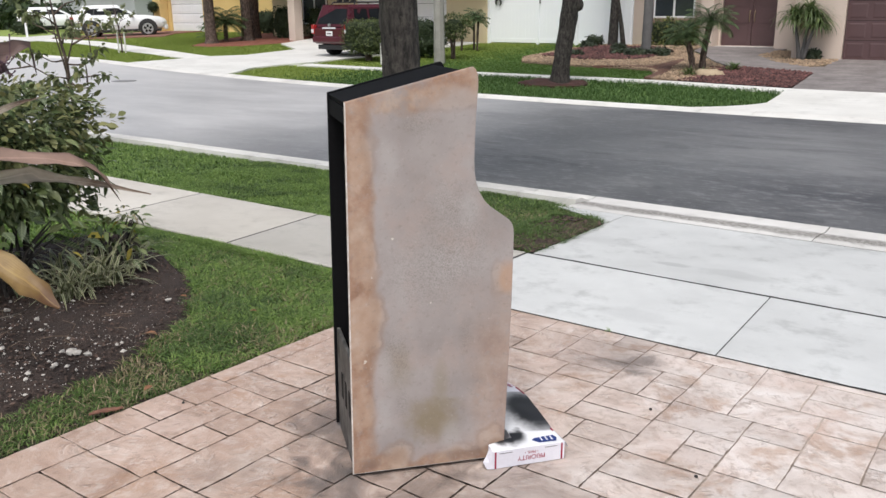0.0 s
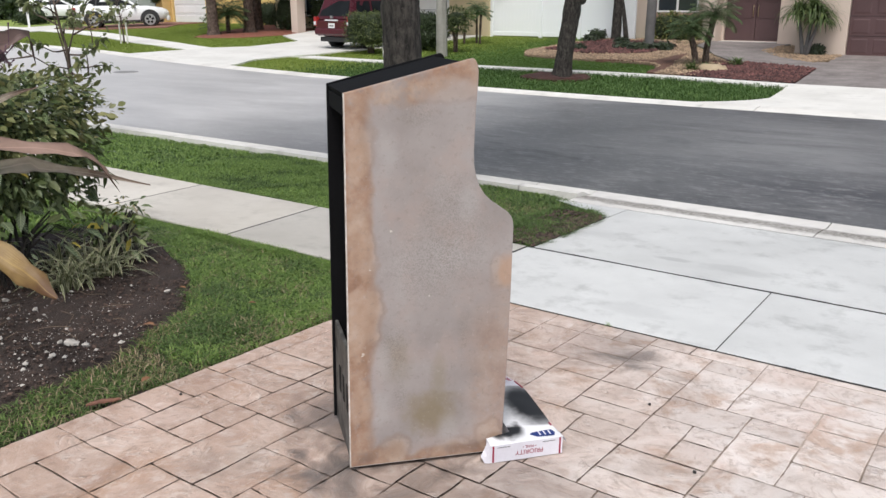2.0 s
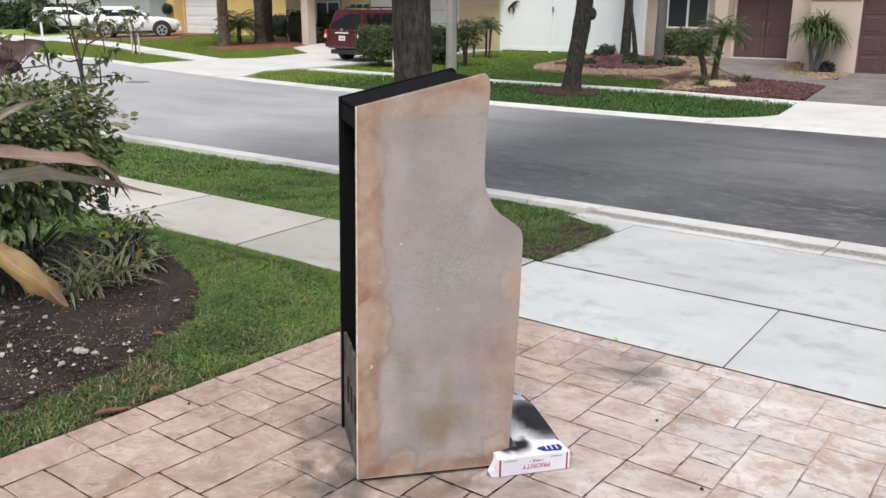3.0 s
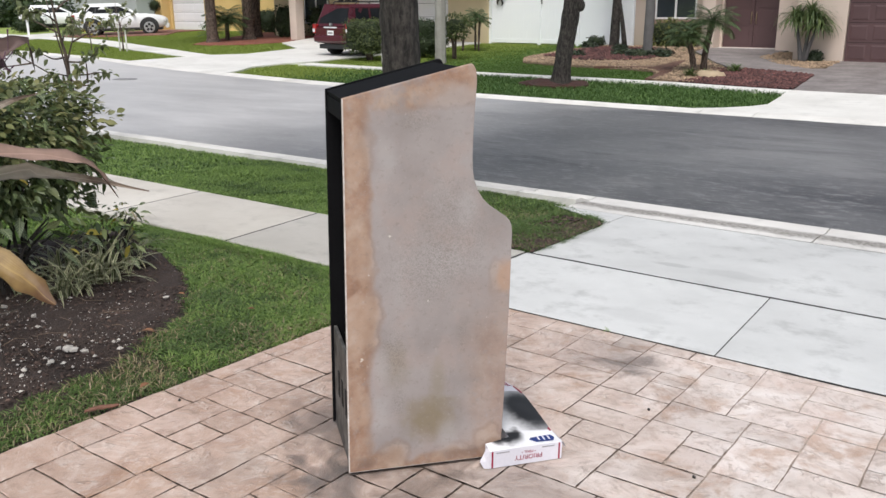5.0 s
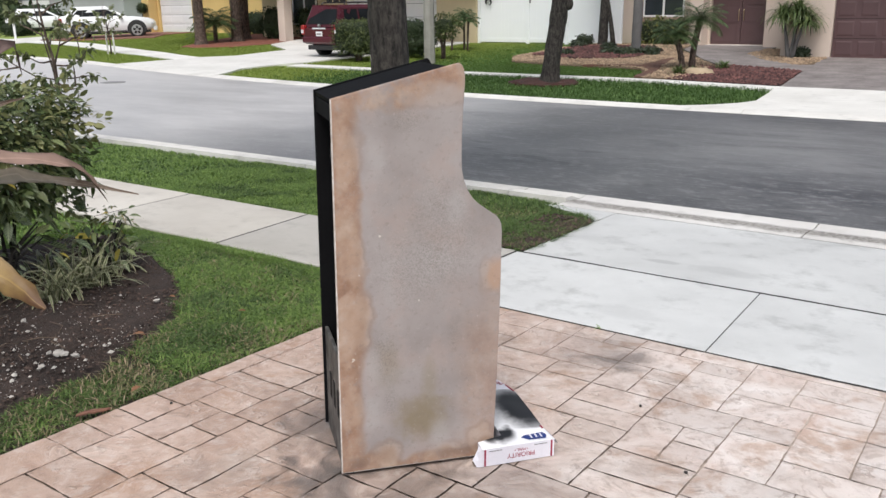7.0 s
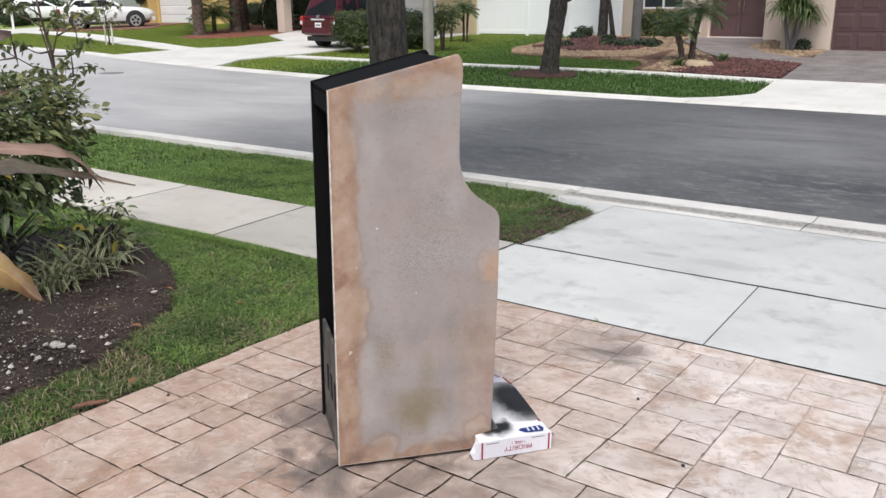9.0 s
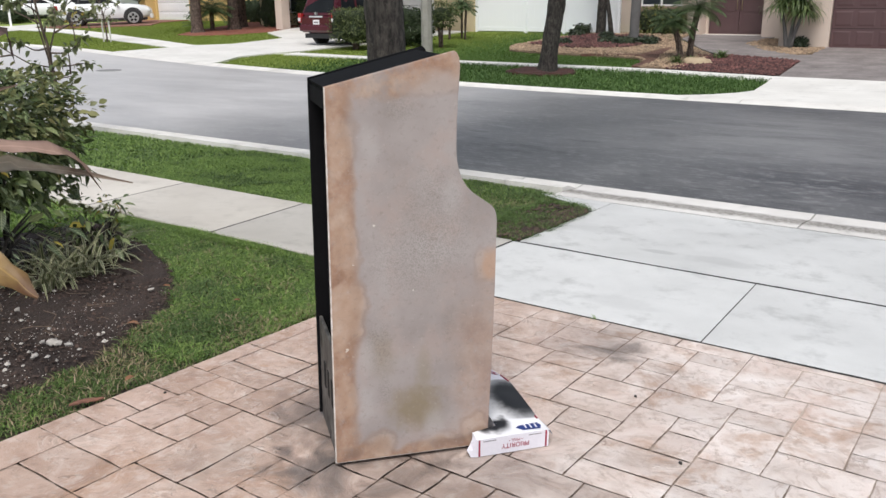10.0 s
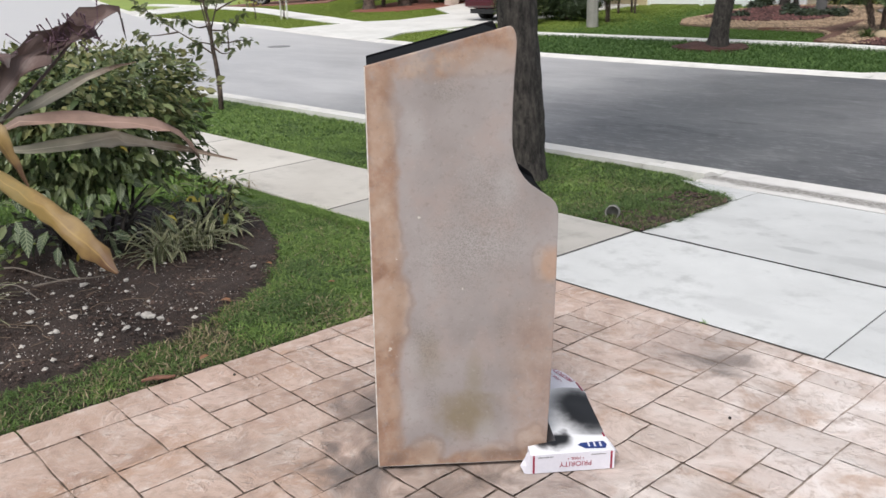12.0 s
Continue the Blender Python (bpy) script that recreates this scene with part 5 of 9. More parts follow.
def shrub(x, y, radii, zc, count, size, seed, label, leaf="croton", stems=7, second="olive", core=True):
    z0 = gz(x, y)
    sh = thing("shrub", pose(x, y, z0), label, "shrub", "shrubs in the bed")
    r = random.Random(seed)
    for k in range(stems):
        a, q = r.uniform(0, 6.28), r.uniform(0.1, 0.3)
        e = (radii[0] * 0.8 * math.cos(a), radii[1] * 0.8 * math.sin(a), zc + radii[2] * r.uniform(0.0, 0.6))
        pts = curve_points([(q * math.cos(a), q * math.sin(a), -0.04), (e[0] * 0.5, e[1] * 0.5, e[2] * 0.5), e], 6)
        part("stem", tube(bmesh.new(), pts, [0.016, 0.014, 0.012, 0.010, 0.008, 0.004], 6), M["bark"], sh, "", True)
    if core:
        part("inner_foliage", filler_core((0, 0, zc + 0.1), (radii[0], radii[1], radii[2] * 0.8), seed, 0.45), M["core"], sh, "dark filler lump coloured as the shade between leaves", True)
    part("foliage", foliage("foliage", (0, 0, zc), radii, count, size, seed, 4.0, 0.4, 0.25, 0.44), M[leaf], sh, "dark green leaves, some with pale veins")
    part("young_foliage", foliage("foliage", (0, 0, zc + radii[2] * 0.5), (radii[0] * 1.0, radii[1] * 1.0, radii[2] * 0.58), count // 3, size * 0.8, seed + 1, 4.0, 0.75, 0.1, 0.5), M[second], sh, "lighter olive young leaves")
    if core:
        part("large_leaves", foliage("foliage", (0, 0, zc), (radii[0] * 1.03, radii[1] * 1.03, radii[2]), 70, size * 1.35, seed + 3, 4.0, 0.9, 0.4, 0.5), M["zebra"], sh, "large leaves with pale zebra veins")
    part("yellowed_leaves", foliage("foliage", (0, 0, zc), (radii[0] * 1.02, radii[1] * 1.02, radii[2]), 7, size * 1.05, seed + 2, 3.6, 0.95, 0.5), M["yellow_leaf"], sh, "a few yellowed leaves")
    return sh


shrub(-5.92, 2.70, (0.58, 0.78, 0.45), 0.87, 7600, 0.074, 11, "dense dark green shrub with pale-veined leaves in the bed")
shrub(-5.62, 2.55, (0.42, 0.62, 0.26), 0.34, 170, 0.11, 14, "low growth of zebra-veined leaves under a shrub", "zebra", 12, "croton", core=False)
shrub(-5.45, 3.35, (0.2, 0.22, 0.2), 0.26, 90, 0.07, 15, "leafy young shoots beside strap plants", "croton", 7, "croton", core=False)
shrub(-6.35, 1.35, (0.62, 0.72, 0.42), 0.78, 2600, 0.08, 12, "dark green shrub with pale-veined leaves, partly bare below")
shrub(-5.72, 3.55, (0.16, 0.18, 0.15), 0.22, 46, 0.075, 13, "low leafy shoots at the foot of a shrub", "olive", 6, core=False)


def strap_clump(x, y, n, length, seed, label):
    r = np.random.default_rng(seed)
    c = thing("strap_plant", pose(x, y, gz(x, y) - 0.03), label, "plant", "striped strap plants in the bed")
    for k in range(2):
        b = np.stack([r.normal(0, 0.06, n // 2), r.normal(0, 0.06, n // 2), np.zeros(n // 2)], 1)
        part("leaf_tuft", arching("tuft", b, length * r.uniform(0.55, 1.25, n // 2), r.uniform(0.013, 0.024, n // 2), r.uniform(0.75, 1.5, n // 2), seed + k, 0.75 + 0.3 * k), M["variegated"], c)
    return c


for k, (x, y, n, L) in enumerate(((-5.48, 3.40, 60, 0.46), (-5.25, 3.12, 64, 0.44), (-5.12, 2.80, 50, 0.42), (-5.5, 3.0, 46, 0.48), (-4.75, 1.35, 44, 0.45))):
    strap_clump(x, y, n, L, 40 + k, "clump of arching green and cream striped strap leaves")


# bronze ti plant with long drooping leaves
def ti_leaf_material(name, a, b, c):
    m, nt, bsdf = graph(name)
    uv = nt.nodes.new("ShaderNodeUVMap").outputs[0]
    sep = nt.nodes.new("ShaderNodeSeparateXYZ")
    nt.links.new(uv, sep.inputs[0])
    vec = coords(nt)
    n = noise_tex(nt, vec, 6.0, 4)
    col = ramp(nt, math_node(nt, "ADD", math_node(nt, "MULTIPLY", sep.outputs[1], 0.92), math_node(nt, "MULTIPLY", math_node(nt, "SUBTRACT", n, 0.5), 0.7)), [(0.1, a), (0.5, b), (0.85, c)])
    off = math_node(nt, "ABSOLUTE", math_node(nt, "SUBTRACT", sep.outputs[0], 0.5))
    col = mix(nt, math_node(nt, "MULTIPLY", band(nt, math_node(nt, "ADD", off, math_node(nt, "MULTIPLY", math_node(nt, "SUBTRACT", n, 0.5), 0.25)), 0.33, 0.5), 0.55), col, tuple(v * 0.4 for v in b))
    col = mix(nt, math_node(nt, "MULTIPLY", band(nt, off, 0.05, 0.015), 0.4), col, tuple(min(1, v * 1.5) for v in b))
    st = math_node(nt, "SINE", math_node(nt, "MULTIPLY", sep.outputs[0], 90.0))
    col = mix(nt, math_node(nt, "MULTIPLY", band(nt, st, 0.2, 0.9), 0.05), col, tuple(v * 0.4 for v in b))
    nt.links.new(col, bsdf.inputs["Base Color"])
    bsdf.inputs["Roughness"].default_value = 0.52
    bump(nt, bsdf, math_node(nt, "ADD", math_node(nt, "MULTIPLY", st, 0.3), math_node(nt, "MULTIPLY", noise_tex(nt, vec, 22.0, 4), 6.0)), 0.3, 0.003)
    tr = nt.nodes.new("ShaderNodeBsdfTranslucent")
    nt.links.new(col, tr.inputs["Color"])
    ms = nt.nodes.new("ShaderNodeMixShader")
    ms.inputs[0].default_value = 0.15
    nt.links.new(bsdf.outputs[0], ms.inputs[1])
    nt.links.new(tr.outputs[0], ms.inputs[2])
    nt.links.new(ms.outputs[0], nt.nodes["Material Output"].inputs["Surface"])
    return m


M["ti_pink"] = ti_leaf_material("bronze_pink_leaf", (0.23, 0.155, 0.12), (0.42, 0.28, 0.225), (0.15, 0.09, 0.062))
M["ti_grey"] = ti_leaf_material("grey_green_leaf", (0.28, 0.265, 0.20), (0.48, 0.42, 0.335), (0.17, 0.105, 0.07))
M["ti_gold"] = ti_leaf_material("golden_leaf", (0.20, 0.17, 0.065), (0.29, 0.19, 0.062), (0.12, 0.058, 0.026))
M["ti_dark"] = ti_leaf_material("purple_brown_leaf", (0.12, 0.082, 0.072), (0.155, 0.10, 0.088), (0.07, 0.048, 0.045))

TI = (-4.78, 1.72)
ti = thing("ti_plant", pose(TI[0], TI[1], gz(*TI) - 0.02), "tall bronze ti plant with long drooping leaves", "plant")


def ti_leaf(ctrl, width, mat, label, tipw=0.1, side=None, fold=0.2, crumple=0.22, late=False):
    pts = [tuple(np.array(p) - np.array((TI[0], TI[1], gz(*TI) - 0.02))) for p in curve_points(ctrl, 16)]
    w = [width * (0.22 + 0.78 * min(1, t * 3.0)) * (1 - max(0, (t - 0.4) / 0.6) ** 1.35 * (1 - tipw)) for t in np.linspace(0, 1, 16)]
    if late:
        w = [width * (0.4 + 0.6 * min(1, t / 0.72) ** 1.2) * (1 - max(0, (t - 0.74) / 0.26) ** 1.8 * 0.88) for t in np.linspace(0, 1, 16)]
    part("leaf", strap(pts, w, fold, side, 6, crumple), M[mat], ti, label)


local = lambda p: tuple(np.array(p) - np.array((TI[0], TI[1], gz(*TI) - 0.02)))
part("stem", tube(bmesh.new(), curve_points([(-0.22, -0.2, -0.03), (-0.1, -0.1, 0.5), (0.02, 0.02, 0.9), (0.02, 0.12, 1.25)], 8), [0.026, 0.024, 0.023, 0.022, 0.02, 0.018, 0.016, 0.012], 8), M["bark"], ti, "ringed grey stem", True)
ti_leaf([(-4.73, 1.80, 0.98), (-4.64, 2.0, 1.02), (-4.62, 2.4, 0.95), (-4.62, 2.72, 0.87), (-4.6, 2.83, 0.76), (-4.58, 2.90, 0.62)], 0.118, "ti_pink", "bronze pink drooping leaf with a brown tip", 0.06, (0.75, 0, -0.6))
ti_leaf([(-4.73, 1.78, 0.88), (-4.7, 2.0, 0.86), (-4.68, 2.3, 0.86), (-4.68, 2.45, 0.845), (-4.66, 2.62, 0.785), (-4.65, 2.8, 0.735), (-4.61, 3.14, 0.615)], 0.095, "ti_grey", "grey green leaf with a long brown tip", 0.1, (0.6, 0, -0.8))
ti_leaf([(-4.75, 1.80, 1.02), (-4.85, 2.1, 1.08), (-5.05, 2.5, 1.19), (-5.25, 2.85, 1.22)], 0.06, "ti_grey", "narrow grey leaf", 0.1, (0.6, 0.2, -0.8))
ti_leaf([(-4.72, 1.70, 0.84), (-4.45, 1.68, 0.82), (-4.1, 1.76, 0.70), (-3.82, 1.85, 0.56), (-3.63, 1.92, 0.42)], 0.12, "ti_gold", "broad golden leaf hanging down", 0.1, (0.1, 0.6, 0.75), 0.2, 0.22, True)
ti_leaf([(-4.74, 1.68, 1.0), (-4.55, 1.68, 1.06), (-4.4, 1.74, 0.95), (-4.3, 1.8, 0.75)], 0.14, "ti_gold", "olive gold leaf")
ti_leaf([(-4.8, 1.76, 1.1), (-4.78, 1.84, 1.26), (-4.74, 1.9, 1.36), (-4.68, 1.92, 1.30)], 0.15, "ti_dark", "dull brown folded leaf")
ti_leaf([(-4.79, 1.8, 1.12), (-4.80, 2.05, 1.36), (-4.86, 2.3, 1.44), (-4.88, 2.5, 1.53), (-4.88, 2.61, 1.55), (-4.88, 2.65, 1.38)], 0.12, "ti_dark", "withered purple brown leaf, hooked at the tip", 0.02, (0.5, 0.2, -1), 0.3, 0.5)
ti_leaf([(-4.76, 1.82, 1.10), (-4.76, 2.0, 1.30), (-4.82, 2.2, 1.40), (-4.86, 2.42, 1.44), (-4.88, 2.5, 1.38)], 0.13, "ti_dark", "withered purple brown leaf", 0.05, (0.5, 0.3, -1), 0.3, 0.6)
ti_leaf([(-4.82, 1.72, 1.0), (-5.0, 1.62, 1.15), (-5.2, 1.45, 1.1), (-5.4, 1.3, 0.9)], 0.12, "ti_dark", "purple brown leaf")
ti_leaf([(-4.8, 1.66, 0.95), (-4.8, 1.45, 1.05), (-4.7, 1.2, 0.95), (-4.6, 1.05, 0.7)], 0.12, "ti_pink", "bronze leaf")
part("flower_stalk", tube(bmesh.new(), [local(p) for p in curve_points([(-4.77, 1.84, 1.0), (-4.82, 2.1, 1.2), (-4.88, 2.42, 1.48)], 8)], 0.009, 6), M["ti_dark"], ti, "dark purple stalk", True)
r = random.Random(5)
fl = bmesh.new()
for k in range(110):
    t = r.uniform(0, 1)
    p = Vector((-4.80 - 0.06 * t, 2.06 + 0.42 * t, 1.36 + 0.08 * t)) + Vector([r.gauss(0, 0.035) for _ in range(3)])
    d = (Vector([r.gauss(0, 1) for _ in range(3)]).normalized() + Vector((0, -0.2, 0.5))) * r.uniform(0.04, 0.09)
    tube(fl, [local(p), local(p + d * 0.7), local(p + d)], [0.0022, 0.003, 0.0055], 5)
M["ti_flower"] = surface("purple_flower_spikes", (0.16, 0.09, 0.12), (0.06, 0.03, 0.045), 20, 80, 0.7, 0)
part("flower_spray", fl, M["ti_flower"], ti, "spray of dull purple buds")["kind"] = "stuff"

# ---- stones, fallen leaves and small finds in the bed ----
M["stone"] = surface("pale_limestone", (0.62, 0.585, 0.535), (0.33, 0.30, 0.265), 12, 60, 0.85, 0.5, 0.004)


def stone_mesh(size, seed, flat=0.6):
    bm = bmesh.new()
    bmesh.ops.create_icosphere(bm, subdivisions=1, radius=size)
    r = random.Random(seed)
    for v in bm.verts:
        v.co *= r.uniform(0.55, 1.3)
        v.co.z *= flat
    return bm


STONES = ((-4.2, 2.25, 0.036), (-4.165, 2.265, 0.027), (-4.09, 2.28, 0.024), (-4.24, 2.22, 0.018), (-4.53, 3.12, 0.026), (-5.17, 2.4, 0.022), (-4.07, 2.07, 0.016), (-4.86, 2.42, 0.028), (-4.95, 2.2, 0.026), (-4.45, 1.95, 0.026), (-4.3, 1.8, 0.022), (-4.55, 2.05, 0.018), (-4.7, 1.8, 0.024), (-4.1, 2.1, 0.02))
for k, (x, y, s) in enumerate(STONES):
    ob = part("stone", stone_mesh(s, k), M["stone"])
    ob.matrix_basis = pose(x, y, gz(x, y) + 0.016, 0, 0, 37 * k)
    tagged(ob, "small rough white limestone lump on dark soil", "stone", "white stones in the bed")


def scatter_stones(name, xy, sizes, mat, label, lift=0.0, seed=1, flat=0.7):
    """Many small eight-sided stones in one mesh."""
    r = np.random.default_rng(seed)
    n = len(xy)
    z = land(xy[:, 0], xy[:, 1]) + lift
    c = np.stack([xy[:, 0], xy[:, 1], z], 1)
    dirs = np.array([[1, 0, 0], [0.2, 1, 0], [-1, 0.1, 0], [0, -1, 0.1], [0.1, 0, 1], [0, 0.1, -1]], float)
    v = dirs[None] * (sizes[:, None, None] * r.uniform(0.6, 1.3, (n, 6, 1)))
    a = r.uniform(0, 6.28, n)
    ca, sa = np.cos(a)[:, None], np.sin(a)[:, None]
    v = np.stack([v[..., 0] * ca - v[..., 1] * sa, v[..., 0] * sa + v[..., 1] * ca, v[..., 2] * flat], -1) + c[:, None]
    f = np.array([[0, 1, 4], [1, 2, 4], [2, 3, 4], [3, 0, 4], [1, 0, 5], [2, 1, 5], [3, 2, 5], [0, 3, 5]])
    faces = (6 * np.arange(n)[:, None, None] + f[None]).reshape(-1, 3)
    return tagged(part(name, from_arrays(name, v.reshape(-1, 3), faces), mat), label, "gravel", "", "stuff")


n = 560
xy = np.stack([rng.uniform(-5.6, -3.8, n), rng.uniform(0.6, 3.6, n)], 1)
keep = (xy[:, 0] < bed_edge(xy[:, 1]) - 0.05) & (rng.uniform(size=n) < np.clip(1.25 - np.hypot(xy[:, 0] + 4.5, xy[:, 1] - 1.9) * 0.8, 0.06, 1))
scatter_stones("stone_chips", xy[keep], 0.003 + 0.017 * rng.uniform(size=keep.sum()) ** 2.5, M["stone"], "white stone chips scattered over dark soil", 0.008, 2)
M["clod"] = surface("soil_clods", (0.105, 0.068, 0.053), (0.02, 0.014, 0.012), 10, 60, 0.95, 0.5, spread=0.6, per="island")
n = 4200
xy = np.stack([rng.uniform(-5.9, -3.8, n), rng.uniform(0.4, 3.8, n)], 1)
keep = (xy[:, 0] < bed_edge(xy[:, 1]) - 0.03) & (rng.uniform(size=n) < np.clip(1.2 - np.hypot(xy[:, 0] + 4.4, xy[:, 1] - 1.9) * 0.7, 0.1, 1))
scatter_stones("stone_grit", xy[keep], rng.uniform(0.0015, 0.005, keep.sum()), M["stone"], "fine white grit over dark soil", 0.008, 12)
n = 14000
xy = np.stack([rng.uniform(-6.4, -3.78, n), rng.uniform(0.2, 4.0, n)], 1)
keep = xy[:, 0] < bed_edge(xy[:, 1]) - 0.01
scatter_stones("soil_clods", xy[keep], 0.0025 + 0.013 * rng.uniform(size=keep.sum()) ** 2, M["clod"], "loose dark clods and bark bits on the bed", 0.004, 3)

M["dead_leaf"] = leaf_material("fallen_leaf", (0.30, 0.15, 0.08), (0.16, 0.075, 0.045), thin=0.1, rough=0.6)
for k, (x, y, s, a) in enumerate(((-4.13, 2.665, 0.09, 20), (-3.41, 2.16, 0.06, 95), (-4.5, 3.25, 0.06, 200), (-3.95, 3.3, 0.05, 40))):
    a = radians(a)
    me = leaf_mesh("fallen_leaf", np.zeros((1, 3)), np.array([[math.cos(a), math.sin(a), 0.1]]), np.array([[0.2, 0.1, 1.0]]), [s], [s * 0.5], 0.25, 0.1)
    ob = part("fallen_leaf", me, M["dead_leaf"])
    ob.matrix_basis = pose(x, y, gz(x, y) + (0.012 if x < -3.9 else 0.03))
    tagged(ob, "curled reddish brown fallen leaf on the ground", "leaf", "fallen leaves")
bk = bmesh.new()
rows_ = []
for i in range(9):
    t = i / 8
    w = 0.022 * math.sin(math.pi * (0.12 + 0.8 * t)) + 0.006 * noise.noise(Vector((t * 9, 1, 2)))
    rows_.append([bk.verts.new((0.15 * (t - 0.5), w * s + 0.006 * math.sin(5 * t), 0.005 * math.sin(3 * t) + (0.010 if s == 0 else 0.0) - 0.004 * (k == 3))) for k, s in enumerate((-1, 0, 1, 0.4))])
for r0, r1 in zip(rows_, rows_[1:]):
    for k in range(4):
        bk.faces.new([r0[k], r0[(k + 1) % 4], r1[(k + 1) % 4], r1[k]])
M["bark_bit"] = surface("reddish_bark", (0.24, 0.115, 0.075), (0.11, 0.05, 0.035), 14, 60, 0.85, 0.6, 0.004)
bit = part("bark_piece", bk, M["bark_bit"], None, "", True)
bit.matrix_basis = pose(-3.385, 1.94, gz(-3.385, 1.94) + 0.012, 6, 0, 66)
tagged(bit, "curled reddish brown strip of bark at the lawn's edge", "bark")
M["twig"] = surface("dry_twigs", (0.22, 0.16, 0.11), (0.1, 0.07, 0.05), 10, 60, 0.9, 0)
tw = bmesh.new()
r = random.Random(9)
for k in range(60):
    x, y, a, L = r.uniform(-5.2, -4.0), r.uniform(0.8, 2.9), r.uniform(0, 6.28), r.uniform(0.06, 0.3)
    if x > float(bed_edge(y)) - 0.1:
        continue
    z = gz(x, y) + 0.012
    tube(tw, [(x, y, z), (x + L / 2 * math.cos(a), y + L / 2 * math.sin(a), z + r.uniform(0, 0.03)), (x + L * math.cos(a + 0.4), y + L * math.sin(a + 0.4), z)], 0.0022, 4)
tagged(part("dry_twigs", tw, M["twig"]), "thin dry twigs and stems on the soil", "twigs", "", "stuff")

M["pvc"] = surface("grey_pipe", (0.24, 0.235, 0.215), (0.11, 0.105, 0.095), 6, 60, 0.6, 0.1)
pb = bmesh.new()
seg, R0, R1 = 24, 0.058, 0.047
circ = lambda rad, h: [pb.verts.new((rad * math.cos(2 * math.pi * k / seg), rad * math.sin(2 * math.pi * k / seg), h)) for k in range(seg)]
r0, r1, r2, r3 = circ(R0, -0.06), circ(R0, 0.05), circ(R1, 0.05), circ(R1, -0.03)
for a, b in ((r0, r1), (r1, r2), (r2, r3)):
    for k in range(seg):
        pb.faces.new([a[k], a[(k + 1) % seg], b[(k + 1) % seg], b[k]])
pb.faces.new(r3)
pipe = part("pipe_end", pb, M["pvc"], None, "", True)
pipe.matrix_basis = pose(-3.66, 5.82, gz(-3.66, 5.82) + 0.04, 78, 0, 32)
tagged(pipe, "short grey plastic pipe end sticking out of the grass", "pipe")


# seedlings and dead branches under the shrubs
M["sprout"] = leaf_material("seedling_leaves", (0.20, 0.25, 0.07), (0.07, 0.11, 0.03), thin=0.25)
for k, (x, y, s, n) in enumerate(((-5.75, 2.38, 0.085, 22), (-5.6, 2.0, 0.08, 20), (-5.3, 1.72, 0.075, 16))):
    sp = thing("seedling", pose(x, y, gz(x, y)), "small yellow-green seedling in the bed", "plant", "seedlings in the bed")
    q = np.random.default_rng(300 + k)
    a = q.uniform(0, 6.28, n)
    rr = q.uniform(0.01, 0.11, n)
    base = np.stack([rr * np.cos(a), rr * np.sin(a), q.uniform(0.05, 0.2, n)], 1)
    part("foliage", leaf_mesh("foliage", base, np.stack([np.cos(a), np.sin(a), q.uniform(-0.2, 0.5, n)], 1), q.normal(size=(n, 3)) * 0.3 + np.array([0, 0, 1.0]), s * q.uniform(0.6, 1.1, n), s * 0.6), M["sprout"], sp)
    for j in range(4):
        b_ = base[j * 3]
        part("stem", tube(bmesh.new(), [(0, 0, -0.03), tuple(b_ * np.array([0.5, 0.5, 0.6])), tuple(b_)], [0.004, 0.003, 0.002], 5), M["bark_far"], sp)
M["dead_wood"] = surface("grey_dead_wood", (0.27, 0.23, 0.19), (0.13, 0.11, 0.09), 12, 50, 0.9, 0.4, 0.003)
for pts_ in ([(-5.5, 1.72, 0.03), (-5.3, 1.9, 0.10), (-5.1, 2.02, 0.06), (-5.0, 2.14, 0.01)], [(-5.3, 1.7, 0.02), (-5.1, 1.85, 0.05), (-4.85, 1.9, 0.01)], [(-5.1, 1.95, 0.02), (-4.95, 2.1, 0.06), (-4.92, 2.25, 0.04), (-5.0, 2.4, 0.01)]):
    o = pts_[0]
    br = part("dead_branch", tube(bmesh.new(), curve_points([(p[0] - o[0], p[1] - o[1], p[2] - 0.075) for p in pts_], 12), [0.007, 0.007, 0.0065, 0.006, 0.0055, 0.005, 0.005, 0.0045, 0.004, 0.0035, 0.003, 0.002], 6), M["dead_wood"], None, "", True)
    br.matrix_basis = pose(o[0], o[1], gz(o[0], o[1]) + 0.085)
    tagged(br, "curved grey dead branch lying on dark soil", "branch", "dead branches in the bed")


